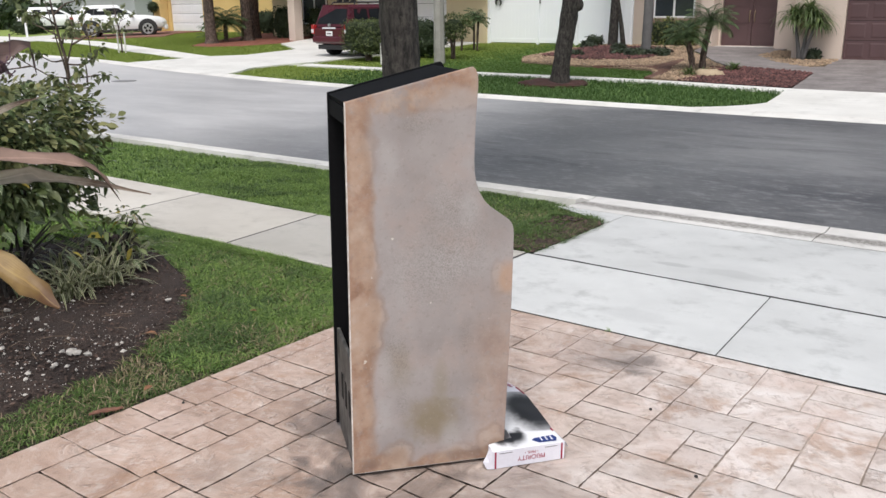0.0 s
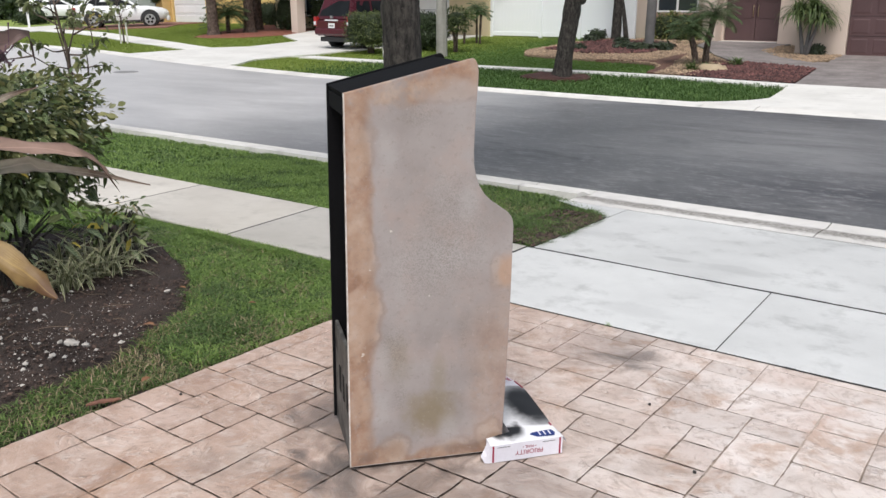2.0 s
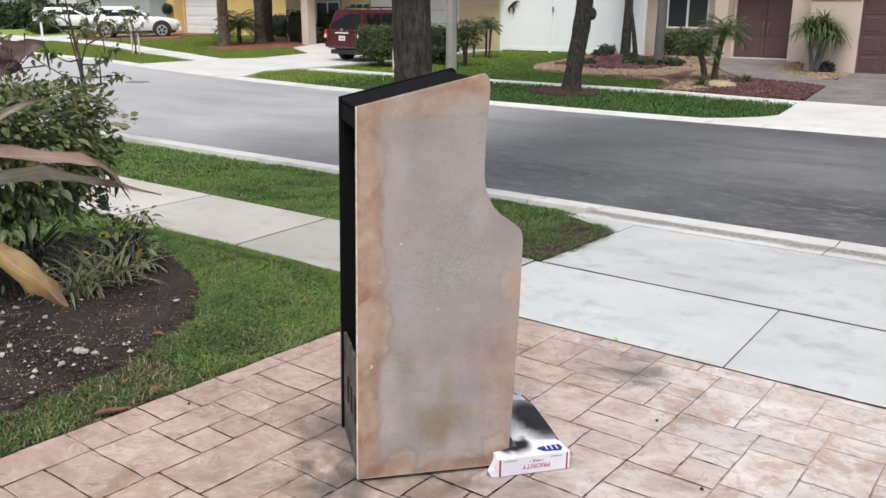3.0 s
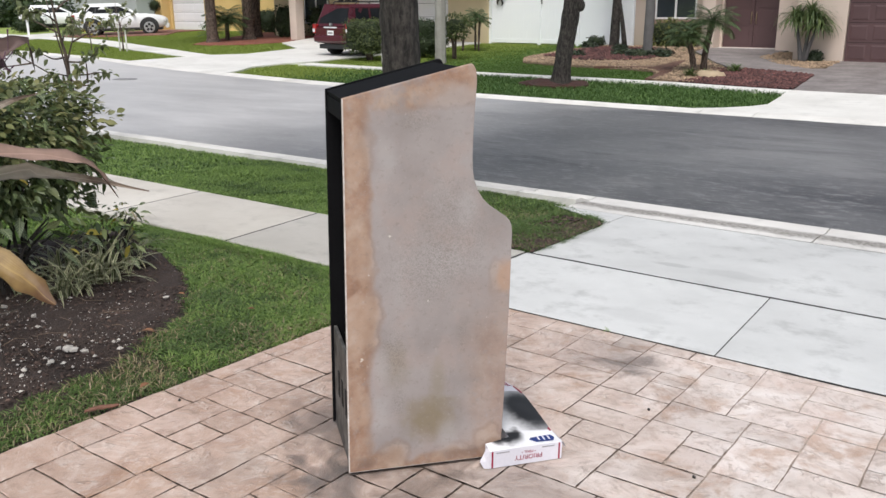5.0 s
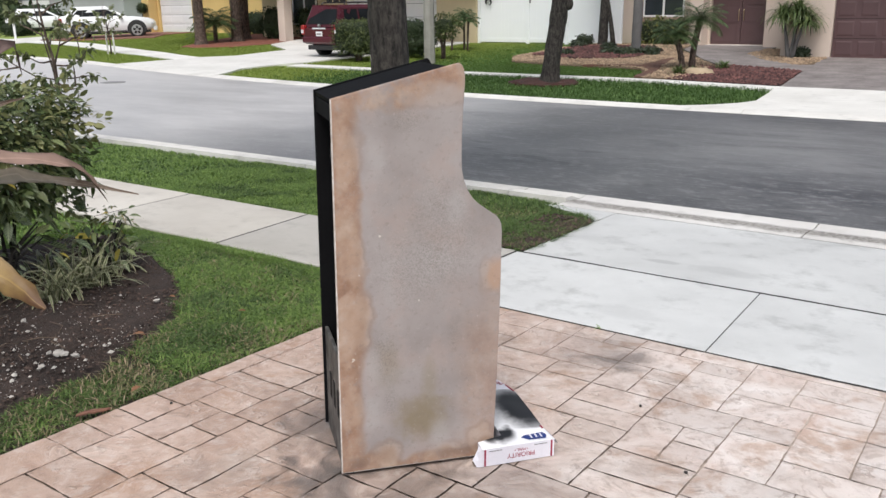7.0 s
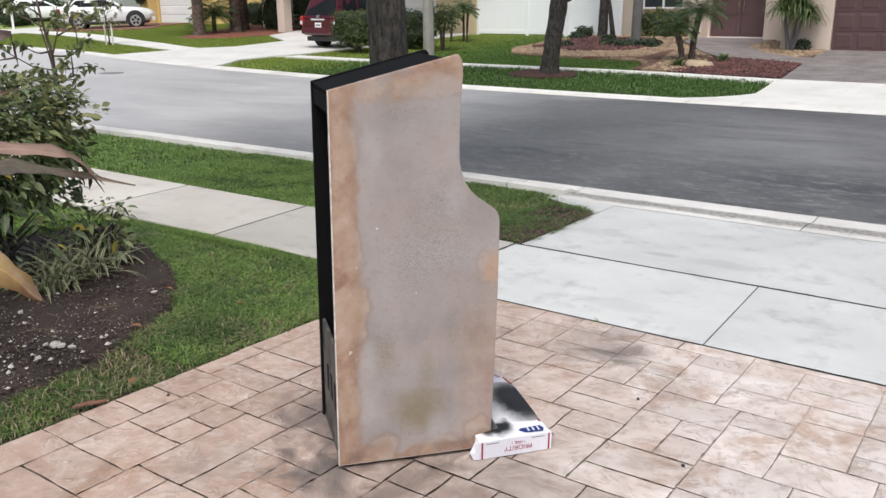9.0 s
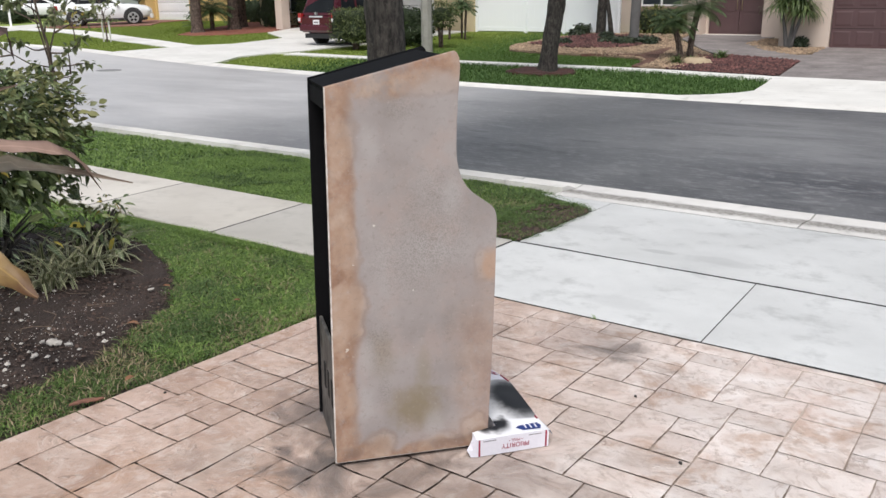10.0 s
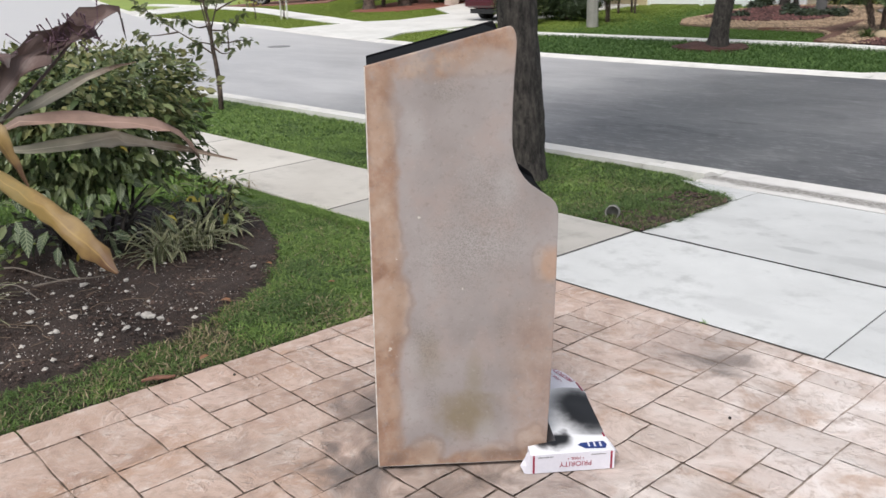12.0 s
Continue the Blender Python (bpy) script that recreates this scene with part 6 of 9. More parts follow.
# ---- trees ----
def tree(x, y, radius, height, lean, seed, label, leaf="oak", bark="bark", clear=2.6, crown=(2.6, 2.6, 1.8), leaves=2600, size=0.16, knot=False, fork=None, flare=1.5, group="street trees"):
    """A tapered trunk with flared foot, limbs and a crown of many small leaves."""
    r = random.Random(seed)
    z0 = gz(x, y) - 0.05
    t = thing("tree", pose(x, y, z0), label, "tree", group)
    hs = [0, 0.08, 0.25, 0.6, 1.1, 1.7, 2.3, clear, clear + 0.8]
    pts = [(lean[0] * h + 0.02 * r.uniform(-1, 1) * (h > 0.3), lean[1] * h + 0.02 * r.uniform(-1, 1) * (h > 0.3), h) for h in hs]
    rad = [radius * f for f in (flare, 1.0 + (flare - 1) * 0.7, 1.0 + (flare - 1) * 0.3, 1.04, 1.0, 0.95, 0.95, 1.12, 0.6)]
    zs = np.linspace(0, hs[-1], 64 if radius > 0.18 else 30)
    fine_pts = [tuple(np.interp(z, hs, [p[k] for p in pts]) for k in (0, 1)) + (float(z),) for z in zs]
    tb = tube(bmesh.new(), fine_pts, [float(np.interp(z, hs, rad)) for z in zs], 40 if radius > 0.18 else 20)
    for v in tb.verts:
        cx, cy = np.interp(v.co.z, hs, [p[0] for p in pts]), np.interp(v.co.z, hs, [p[1] for p in pts])
        d = Vector((v.co.x - cx, v.co.y - cy, 0))
        q_ = Vector((d.x * 9 + seed, d.y * 9, v.co.z * 2.2))
        k_ = 0.16 * noise.noise(Vector((d.x * 3, d.y * 3 + seed, v.co.z * 1.3))) + 0.11 * (abs(noise.noise(q_ * 1.6)) - 0.25) + 0.05 * noise.noise(q_ * 4.0)
        v.co += d * k_
    part("trunk", tb, M[bark], t, "rough furrowed bark", True)
    top = Vector(pts[-2])
    ends = []
    for k in range(6):
        a = k * 1.05 + r.uniform(-0.3, 0.3)
        e = top + Vector((crown[0] * 0.65 * math.cos(a), crown[1] * 0.65 * math.sin(a), (height - clear) * r.uniform(0.35, 0.7)))
        mid = top.lerp(e, 0.45) + Vector((0, 0, 0.35))
        part("limb", tube(bmesh.new(), curve_points([tuple(top - Vector((0, 0, 0.3))), tuple(mid), tuple(e)], 7), [radius * f for f in (0.5, 0.42, 0.34, 0.26, 0.2, 0.13, 0.06)], 8), M[bark], t, "", True)
        ends.append(e)
    if fork:
        part("limb", tube(bmesh.new(), curve_points(fork, 6), [radius * f for f in (0.6, 0.55, 0.5, 0.48, 0.45, 0.4)], 10), M[bark], t, "", True)
    if knot:
        kb = bmesh.new()
        bmesh.ops.create_uvsphere(kb, u_segments=14, v_segments=8, radius=0.14)
        for v in kb.verts:
            v.co = Vector((knot[0], knot[1], knot[2])) + Vector((v.co.x, v.co.y, v.co.z * 1.15)) * (1 + 0.15 * noise.noise(v.co * 9))
        part("knot", kb, M[bark], t, "round healed knot", True)
    c = (top.x, top.y, clear + (height - clear) * 0.6)
    q = np.random.default_rng(seed)
    cl = np.array([list(e) for e in ends] + [(c[0] + q.normal(0, crown[0] * 0.45), c[1] + q.normal(0, crown[1] * 0.45), c[2] + q.normal(0, crown[2] * 0.45)) for _ in range(16)])
    p = cl[q.integers(0, len(cl), leaves)] + q.normal(0, 1, (leaves, 3)) * np.array([0.62, 0.62, 0.4])
    p[:, 2] = np.maximum(p[:, 2], clear + 0.15)
    L = size * q.uniform(0.6, 1.2, leaves)
    part("crown", leaf_mesh("crown", p, q.normal(size=(leaves, 3)) - np.array([0, 0, 0.3]), q.normal(size=(leaves, 3)) + np.array([0, 0, 1.0]), L, L * 0.5), M[leaf], t, "airy green crown")
    return t


tree(-5.18, 6.45, 0.19, 7.0, (-0.026, 0.012), 21, "mature street tree with dark furrowed bark in the grass strip", clear=2.7, leaves=3600, flare=1.45)
tree(-10.45, 19.2, 0.215, 6.0, (0.095, 0.06), 22, "street tree with grey-brown trunk in a mulch ring", knot=(0.37, 0.2, 1.93), flare=1.4, leaves=3800, crown=(3.3, 3.3, 2.0))


SAPLING_LIMBS = (
    # (across, up, depth) along each limb, and how many leaves it bears
    ((-0.02, 1.22, 0), (0.06, 1.45, 0.05), (0.16, 1.72, 0.1), (0.34, 1.98, 0.1), 26),
    ((0.08, 1.48, 0.05), (0.3, 1.6, -0.1), (0.55, 1.7, -0.15), (0.72, 1.9, -0.15), 28),
    ((0.0, 1.2, 0), (0.16, 1.2, -0.1), (0.32, 1.28, -0.15), (0.43, 1.42, -0.15), 15),
    ((0.0, 1.02, 0), (0.2, 1.0, 0.1), (0.38, 1.02, 0.2), (0.52, 1.0, 0.2), 11),
    ((0.0, 0.94, 0), (0.1, 0.86, -0.1), (0.2, 0.87, -0.2), (0.26, 0.9, -0.25), 6),
    ((0.21, 0.9, -0.2), (0.22, 1.05, -0.2), (0.22, 1.18, -0.18), (0.21, 1.28, -0.18), 6),
    ((-0.02, 0.84, 0), (-0.3, 1.05, 0.1), (-0.6, 1.26, 0.15), (-1.05, 1.62, 0.1), 40),
    ((-0.5, 1.19, 0.13), (-0.66, 1.17, 0.1), (-0.85, 1.16, 0.0), (-1.1, 1.17, -0.1), 22),
    ((-0.04, 1.27, 0), (-0.2, 1.25, -0.1), (-0.34, 1.33, -0.2), (-0.46, 1.4, -0.2), 18),
    ((0.0, 0.98, 0), (-0.1, 1.02, -0.12), (-0.2, 1.04, -0.2), (-0.3, 0.98, -0.25), 20),
    ((0.0, 1.0, 0), (0.06, 1.06, -0.12), (0.1, 1.1, -0.25), (0.12, 1.1, -0.35), 16),
    ((-0.08, 1.6, 0), (-0.28, 1.72, 0.1), (-0.42, 1.8, 0.2), (-0.55, 2.0, 0.2), 30),
    ((-0.1, 1.75, 0), (-0.2, 1.85, -0.2), (-0.32, 1.9, -0.35), (-0.45, 1.9, -0.4), 24),
    ((-0.12, 1.9, 0), (0.05, 2.05, 0.1), (0.2, 2.1, 0.2), (0.35, 2.25, 0.2), 24),
    ((-0.05, 1.5, 0), (-0.02, 1.62, -0.2), (0.02, 1.68, -0.4), (0.05, 1.66, -0.55), 20),
    ((0.12, 1.65, 0.08), (0.12, 1.75, 0.3), (0.1, 1.8, 0.5), (0.1, 1.78, 0.65), 18))


def sapling(x, y, seed, label, size=1.0, leaf="sapling_leaf", fullness=1.0):
    """A thin young tree: forked trunk, a second stem, bare limbs with hanging leaves near their ends."""
    q = np.random.default_rng(seed)
    t = thing("sapling", pose(x, y, gz(x, y) - 0.05), label, "young tree", "saplings")
    at = lambda p: (size * (0.5 * p[0] - 0.87 * p[2]), size * (0.87 * p[0] + 0.5 * p[2]), size * p[1] + 0.03)
    rad = lambda *r: [0.85 * size * v for v in r]
    part("trunk", tube(bmesh.new(), [at(p) for p in curve_points([(0.0, -0.03, 0), (0.01, 0.5, 0), (-0.03, 1.0, 0), (-0.03, 1.25, 0), (-0.1, 1.7, 0), (-0.16, 2.35, 0)], 12)], rad(0.052, 0.047, 0.043, 0.04, 0.037, 0.035, 0.032, 0.028, 0.024, 0.02, 0.014, 0.006), 9), M["bark_far"], t, "thin forked brown trunk", True)
    part("side_stem", tube(bmesh.new(), [at(p) for p in curve_points([(-0.03, 0.98, 0.02), (-0.08, 1.3, 0.03), (-0.13, 1.6, 0.03), (-0.22, 2.2, 0.02)], 7)], rad(0.015, 0.015, 0.014, 0.013, 0.011, 0.008, 0.004), 6), M["bark_far"], t, "slender side stem", True)
    base, aim, ln = [], [], []
    for *ctrl, n in SAPLING_LIMBS:
        pts = np.array([at(p) for p in curve_points(ctrl, 9)])
        part("limb", tube(bmesh.new(), [tuple(p) for p in pts], rad(0.017, 0.0155, 0.014, 0.012, 0.0105, 0.009, 0.0075, 0.006, 0.0035), 6), M["bark_far"], t, "", True)
        n = int(n * 1.5 * fullness)
        clumps = q.uniform(0.45, 1.0, max(2, n // 5)) ** 0.6
        for k in range(n):
            u = np.clip(clumps[k % len(clumps)] + q.normal(0, 0.03), 0.2, 1.0) * 7.99
            i = int(u)
            d = pts[i + 1] - pts[i]
            base.append(pts[i] + d * (u - i) + q.normal(0, 0.03, 3) * size)
            aim.append(d / np.linalg.norm(d) * 0.5 + q.normal(0, 0.8, 3) + np.array([0, 0, -0.25]))
            ln.append(size * (0.06 + 0.065 * q.uniform()))
    n, ln = len(base), np.array(ln)
    part("foliage", leaf_mesh("foliage", np.array(base), np.array(aim), q.normal(size=(n, 3)) * 0.7 + np.array([0, 0, 1.0]), ln, ln * q.uniform(0.5, 0.75, n), 0.2, 0.25), M[leaf], t, "sparse clumps of hanging leaves")
    return t


M["sapling_leaf"] = leaf_material("sapling_leaves", (0.24, 0.27, 0.13), (0.10, 0.125, 0.055), thin=0.3)
sapling(-11.9, 6.97, 31, "thin young tree with sparse leaves in the grass strip")

# ---- lawns ----


def lawn(name, x, y, h, w, seed, label, mat="blade", sink=0.045, lean=(0.25, 1.35), uneven=0.35):
    q = np.random.default_rng(seed)
    base = np.stack([x, y, land(x, y) - sink], 1)
    n = len(x)
    tall = np.array([1.0 + uneven * noise.noise(Vector((a * 1.7, b * 1.7, seed))) for a, b in zip(x, y)])
    me = blade_mesh(name, base, q.uniform(h[0], h[1], n) * tall, q.uniform(w * 0.7, w * 1.3, n), q.uniform(*lean, n), q)
    return tagged(part(name, me, M[mat]), label, "grass", "", "stuff")


def near_turf(n, x0, x1, y0, y1, test, seed):
    q = np.random.default_rng(seed)
    x, y = q.uniform(x0, x1, n), q.uniform(y0, y1, n)
    k = test(x, y, q)
    return x[k], y[k]


def two_tone(name, x, y, h, w, seed, label, bias=0.0, lean=(0.25, 1.35)):
    """A lawn whose deep green and fresh blades grow in uneven drifts."""
    q = np.random.default_rng(seed + 500)
    d = np.array([0.7 * noise.noise(Vector((a * 1.9, b * 1.9, seed))) + 0.5 * noise.noise(Vector((a * 6.5, b * 6.5, seed + 4))) for a, b in zip(x, y)])
    deep = d + q.normal(0, 0.28, len(x)) + bias > 0.02
    lawn(name, x[~deep], y[~deep], h, w, seed, label, lean=lean)
    lawn(name, x[deep], y[deep], h, w, seed + 50, label.replace("green", "deep green"), "blade_deep", lean=lean)


edge_wob = lambda y: 0.03 * np.sin(y * 9.0) + 0.025 * np.sin(y * 23.0)
front = lambda x, y, q: (x > bed_edge(y) + edge_wob(y)) & (x < DRIVE_LEFT + 0.002 + 0.014 * np.sin(y * 31) + 0.012 * np.sin(y * 11) - np.abs(q.normal(0, 0.02, len(x))))
patchy = lambda x, y: np.array([noise.noise(Vector((a * 5.0, b * 5.0, 3))) + 0.6 * noise.noise(Vector((a * 14.0, b * 14.0, 8))) for a, b in zip(x, y)])
thin = lambda x, y, q: front(x, y, q) & (q.uniform(size=len(x)) < np.where(y < 3.0, np.clip(0.8 + 0.6 * patchy(x, y), 0.25, 1), 1.0))
x, y = near_turf(150000, -6.9, -3.33, 0.0, 4.365, thin, 1)
for near_, h_, w_ in ((y < 2.5, (0.038, 0.054), 0.007), (y >= 2.5, (0.046, 0.066), 0.0085)):
    two_tone("lawn", x[near_], y[near_], h_, w_, 1 if h_[0] < 0.04 else 12, "short green lawn between bed and driveway", np.interp(y[near_], [1.2, 2.6, 3.6], [0.8, 0.22, -0.15]), (0.5, 1.7))
as_structure(patch("worn_soil", [(-4.0, 0.2), (DRIVE_LEFT + 0.008, 0.2), (DRIVE_LEFT + 0.008, 3.3), (-3.6, 3.2), (-4.15, 3.0), (-3.96, 2.5), (-3.78, 1.9), (-3.83, 1.2)], -0.03, M["soil"], 0.06, 0.2, 0.02), "dark soil showing through thin grass")
x, y = near_turf(20000, -4.6, -3.3, 0.0, 3.6, lambda x, y, q: front(x, y, q) & ((x > DRIVE_LEFT - 0.2) | (x < bed_edge(y) + 0.14) | (y < 2.5)) & (q.uniform(size=len(x)) < np.clip(0.2 + 0.3 * (y - 1.2), 0.2, 0.7)), 2)
x_, y_ = near_turf(14000, -6.9, -3.36, 4.24, 4.378, lambda x, y, q: x < 0, 9)
lawn("lawn", x_, y_, (0.058, 0.085), 0.0045, 9, "longer grass overhanging the pavement's edge")
lawn("dry_grass", x, y, (0.035, 0.065), 0.006, 2, "dry straw-coloured grass along the lawn's edges", "blade_dry")
x, y = near_turf(13600, -6.0, -3.35, 1.0, 4.3, lambda x, y, q: front(x, y, q) & (q.uniform(size=len(x)) < np.clip(0.3 + 0.9 * patchy(x, y), 0.08, 1.0) * np.interp(y, [1.5, 2.7], [0.3, 1.0])), 8)
lawn("dry_grass", x, y, (0.048, 0.07), 0.0075, 8, "dry straw blades among the lawn", "blade_dry")
x, y = near_turf(30000, -12.0, -6.7, 0.0, 4.33, lambda x, y, q: x < 0, 3)
lawn("lawn", x, y, (0.05, 0.07), 0.013, 3, "green lawn behind the shrubs")
strip = lambda x, y, q: (x < np.interp(y, [6.8, 7.1, 7.35, 7.6], [-3.26, -3.4, -3.72, -4.3]) - 0.03 * np.sin(y * 7)) & (q.uniform(size=len(x)) < np.interp(x, [-4.6, -3.9, -3.6, -3.45, -3.36, -3.3], [1.0, 0.9, 0.7, 0.5, 0.3, 0.15]))
x, y = near_turf(90000, -8.5, -3.2, 5.585, 7.60, strip, 4)
two_tone("lawn", x, y, (0.048, 0.07), 0.0105, 4, "green grass strip between pavement and kerb", np.interp(x, [-5.4, -4.2], [-0.3, 0.3]))
x, y = near_turf(26000, -17.0, -8.5, 5.585, 7.60, strip, 5)
two_tone("lawn", x, y, (0.045, 0.065), 0.014, 5, "green grass strip between pavement and kerb", -0.3, (0.5, 1.6))
x, y = near_turf(14000, -45.0, -17.0, 5.585, 7.60, strip, 6)
lawn("lawn", x, y, (0.05, 0.07), 0.022, 6, "green grass strip between pavement and kerb", lean=(0.7, 1.7))
as_structure(patch("worn_soil", [(-4.7, 5.63), (-3.47, 5.63), (-3.40, 6.7), (-3.5, 7.02), (-3.8, 7.25), (-4.2, 7.36), (-4.9, 7.36), (-5.0, 6.6)], -0.033, M["soil"], 0.06, 0.12, 0.03), "thin worn soil under sparse grass")
x, y = near_turf(24000, -3.85, -3.24, 5.62, 7.1, lambda x, y, q: (x < -3.25 - 0.04 * np.sin(y * 11) * np.sin(y * 4.3) - 0.6 * np.clip(y - 6.8, 0, 1)) & (patchy(x, y) > -0.15), 10)
lawn("lawn", x, y, (0.06, 0.095), 0.006, 10, "deep green ragged grass at the corner of the strip", "blade_deep")
x, y = near_turf(3500, -3.5, -3.24, 5.62, 7.0, lambda x, y, q: patchy(x, y) > 0.0, 11)
lawn("dry_grass", x, y, (0.055, 0.08), 0.006, 11, "withered brown grass at the edge of the strip", "blade_brown")
q = np.random.default_rng(61)
cx_, cy_ = q.uniform(-3.8, -3.25, 3600), q.uniform(5.64, 6.98, 3600)
ok = (cx_ < -3.26 - 0.5 * np.clip(cy_ - 6.85, 0, 1)) & (q.uniform(size=3600) < np.interp(cx_, [-3.8, -3.5, -3.3], [0.05, 0.28, 0.7]))
scatter_stones("soil_clods", np.stack([cx_, cy_], 1)[ok], q.uniform(0.004, 0.022, ok.sum()), M["clod"], "loose dark clods along the edge of the grass strip", 0.012, 62)
x, y = near_turf(30000, -5.6, -3.2, 5.63, 7.36, lambda x, y, q: (x < -3.3 - 1.35 * np.clip(y - 6.9, 0, 1)) & (q.uniform(size=len(x)) < np.clip(1 + (x + 3.9) / 1.5, 0.1, 0.8)), 7)
lawn("dry_grass", x, y, (0.03, 0.06), 0.007, 7, "dry grass at the worn corner of the strip", "blade_dry")
as_structure(patch("worn_soil", [(-3.46, 5.62), (-3.29, 5.62), (-3.27, 6.0), (-3.275, 6.5), (-3.3, 6.86), (-3.4, 6.97), (-3.44, 6.7), (-3.39, 6.4), (-3.42, 6.1)], -0.012, M["soil"], 0.06, 0.12, 0.05), "bare dark soil at the corner of the grass strip")

as_structure(patch("apron_flare", [(-3.262, 6.88), (-3.262, 7.385), (-4.05, 7.385), (-3.66, 7.2), (-3.44, 7.06), (-3.33, 6.96)], 0.003, M["walkway"], 0.08), "pale concrete flare beside the driveway apron", "driveway")


# ---- across the road: houses ----
M["stucco_beige"] = surface("beige_stucco", (0.66, 0.55, 0.475), (0.56, 0.46, 0.395), 0.7, 70, 0.9, 0.4, 0.006)
M["stucco_yellow"] = surface("yellow_stucco", (0.68, 0.49, 0.21), (0.58, 0.40, 0.16), 0.7, 70, 0.9, 0.4, 0.006)
M["stucco_cream"] = surface("cream_stucco", (0.66, 0.55, 0.36), (0.56, 0.46, 0.30), 0.7, 70, 0.9, 0.4, 0.006)
M["stucco_grey"] = surface("grey_stucco", (0.42, 0.43, 0.45), (0.33, 0.34, 0.36), 0.7, 70, 0.9, 0.4, 0.006)
M["maroon"] = surface("maroon_paint", (0.108, 0.060, 0.062), (0.082, 0.045, 0.047), 1.5, 40, 0.5, 0.15, 0.003)
M["white_paint"] = surface("white_paint", (0.80, 0.80, 0.80), (0.70, 0.70, 0.71), 1.2, 40, 0.45, 0.1, 0.003)
M["vinyl"] = surface("white_vinyl", (0.88, 0.90, 0.91), (0.83, 0.85, 0.87), 0.8, 30, 0.4, 0.08, 0.003)
M["roof"] = surface("clay_roof", (0.34, 0.19, 0.13), (0.2, 0.11, 0.08), 2, 9, 0.85, 0.8, 0.03)
M["pane"] = glass_material("window_glass")
M["brass"] = surface("dull_brass", (0.55, 0.45, 0.28), (0.35, 0.28, 0.16), 8, 60, 0.35, 0, metal=0.9)
M["sill"] = surface("brown_sill", (0.30, 0.20, 0.155), (0.22, 0.14, 0.11), 2, 40, 0.7, 0.2)


def wall_front(x0, x1, y, z0, z1, thick, openings):
    """A wall facing -y with openings (x0, x1, z0, z1) through it, as one closed mesh."""
    gx = sorted({x0, x1, *(o[0] for o in openings), *(o[1] for o in openings)})
    gzs = sorted({z0, z1, *(o[2] for o in openings), *(o[3] for o in openings)})
    solid = lambda i, k: 0 <= i < len(gx) - 1 and 0 <= k < len(gzs) - 1 and not any(o[0] - 1e-6 < gx[i] and gx[i + 1] < o[1] + 1e-6 and o[2] - 1e-6 < gzs[k] and gzs[k + 1] < o[3] + 1e-6 for o in openings)
    bm = bmesh.new()
    made = {}

    def v(i, k, d):
        if (i, k, d) not in made:
            made[i, k, d] = bm.verts.new((gx[i], y + d * thick, gzs[k]))
        return made[i, k, d]

    for i in range(len(gx) - 1):
        for k in range(len(gzs) - 1):
            if not solid(i, k):
                continue
            bm.faces.new([v(i, k, 0), v(i + 1, k, 0), v(i + 1, k + 1, 0), v(i, k + 1, 0)])
            bm.faces.new([v(i, k, 1), v(i, k + 1, 1), v(i + 1, k + 1, 1), v(i + 1, k, 1)])
            for di, dk, a, b in ((-1, 0, (i, k), (i, k + 1)), (1, 0, (i + 1, k), (i + 1, k + 1)), (0, -1, (i, k), (i + 1, k)), (0, 1, (i, k + 1), (i + 1, k + 1))):
                if not solid(i + di, k + dk):
                    bm.faces.new([v(*a, 0), v(*a, 1), v(*b, 1), v(*b, 0)])
    bmesh.ops.recalc_face_normals(bm, faces=bm.faces)
    return bm


def hip_roof(x0, x1, y0, y1, z, rise, over=0.5):
    x0, x1, y0, y1 = x0 - over, x1 + over, y0 - over, y1 + over
    w = min(x1 - x0, y1 - y0) / 2
    bm = bmesh.new()
    lo = [bm.verts.new(p) for p in ((x0, y0, z), (x1, y0, z), (x1, y1, z), (x0, y1, z))]
    if x1 - x0 >= y1 - y0:
        hi = [bm.verts.new(p) for p in ((x0 + w, (y0 + y1) / 2, z + rise), (x1 - w, (y0 + y1) / 2, z + rise))]
        fs = ((0, 1, 5, 4), (1, 2, 5), (2, 3, 4, 5), (3, 0, 4))
    else:
        hi = [bm.verts.new(p) for p in (((x0 + x1) / 2, y0 + w, z + rise), ((x0 + x1) / 2, y1 - w, z + rise))]
        fs = ((0, 1, 4), (1, 2, 5, 4), (2, 3, 5), (3, 0, 4, 5))
    vs = lo + hi
    for f in fs:
        bm.faces.new([vs[k] for k in f])
    bm.faces.new(list(reversed(lo)))
    box(bm, x0, y0, z - 0.18, x1, y1, z - 0.004)
    return bm


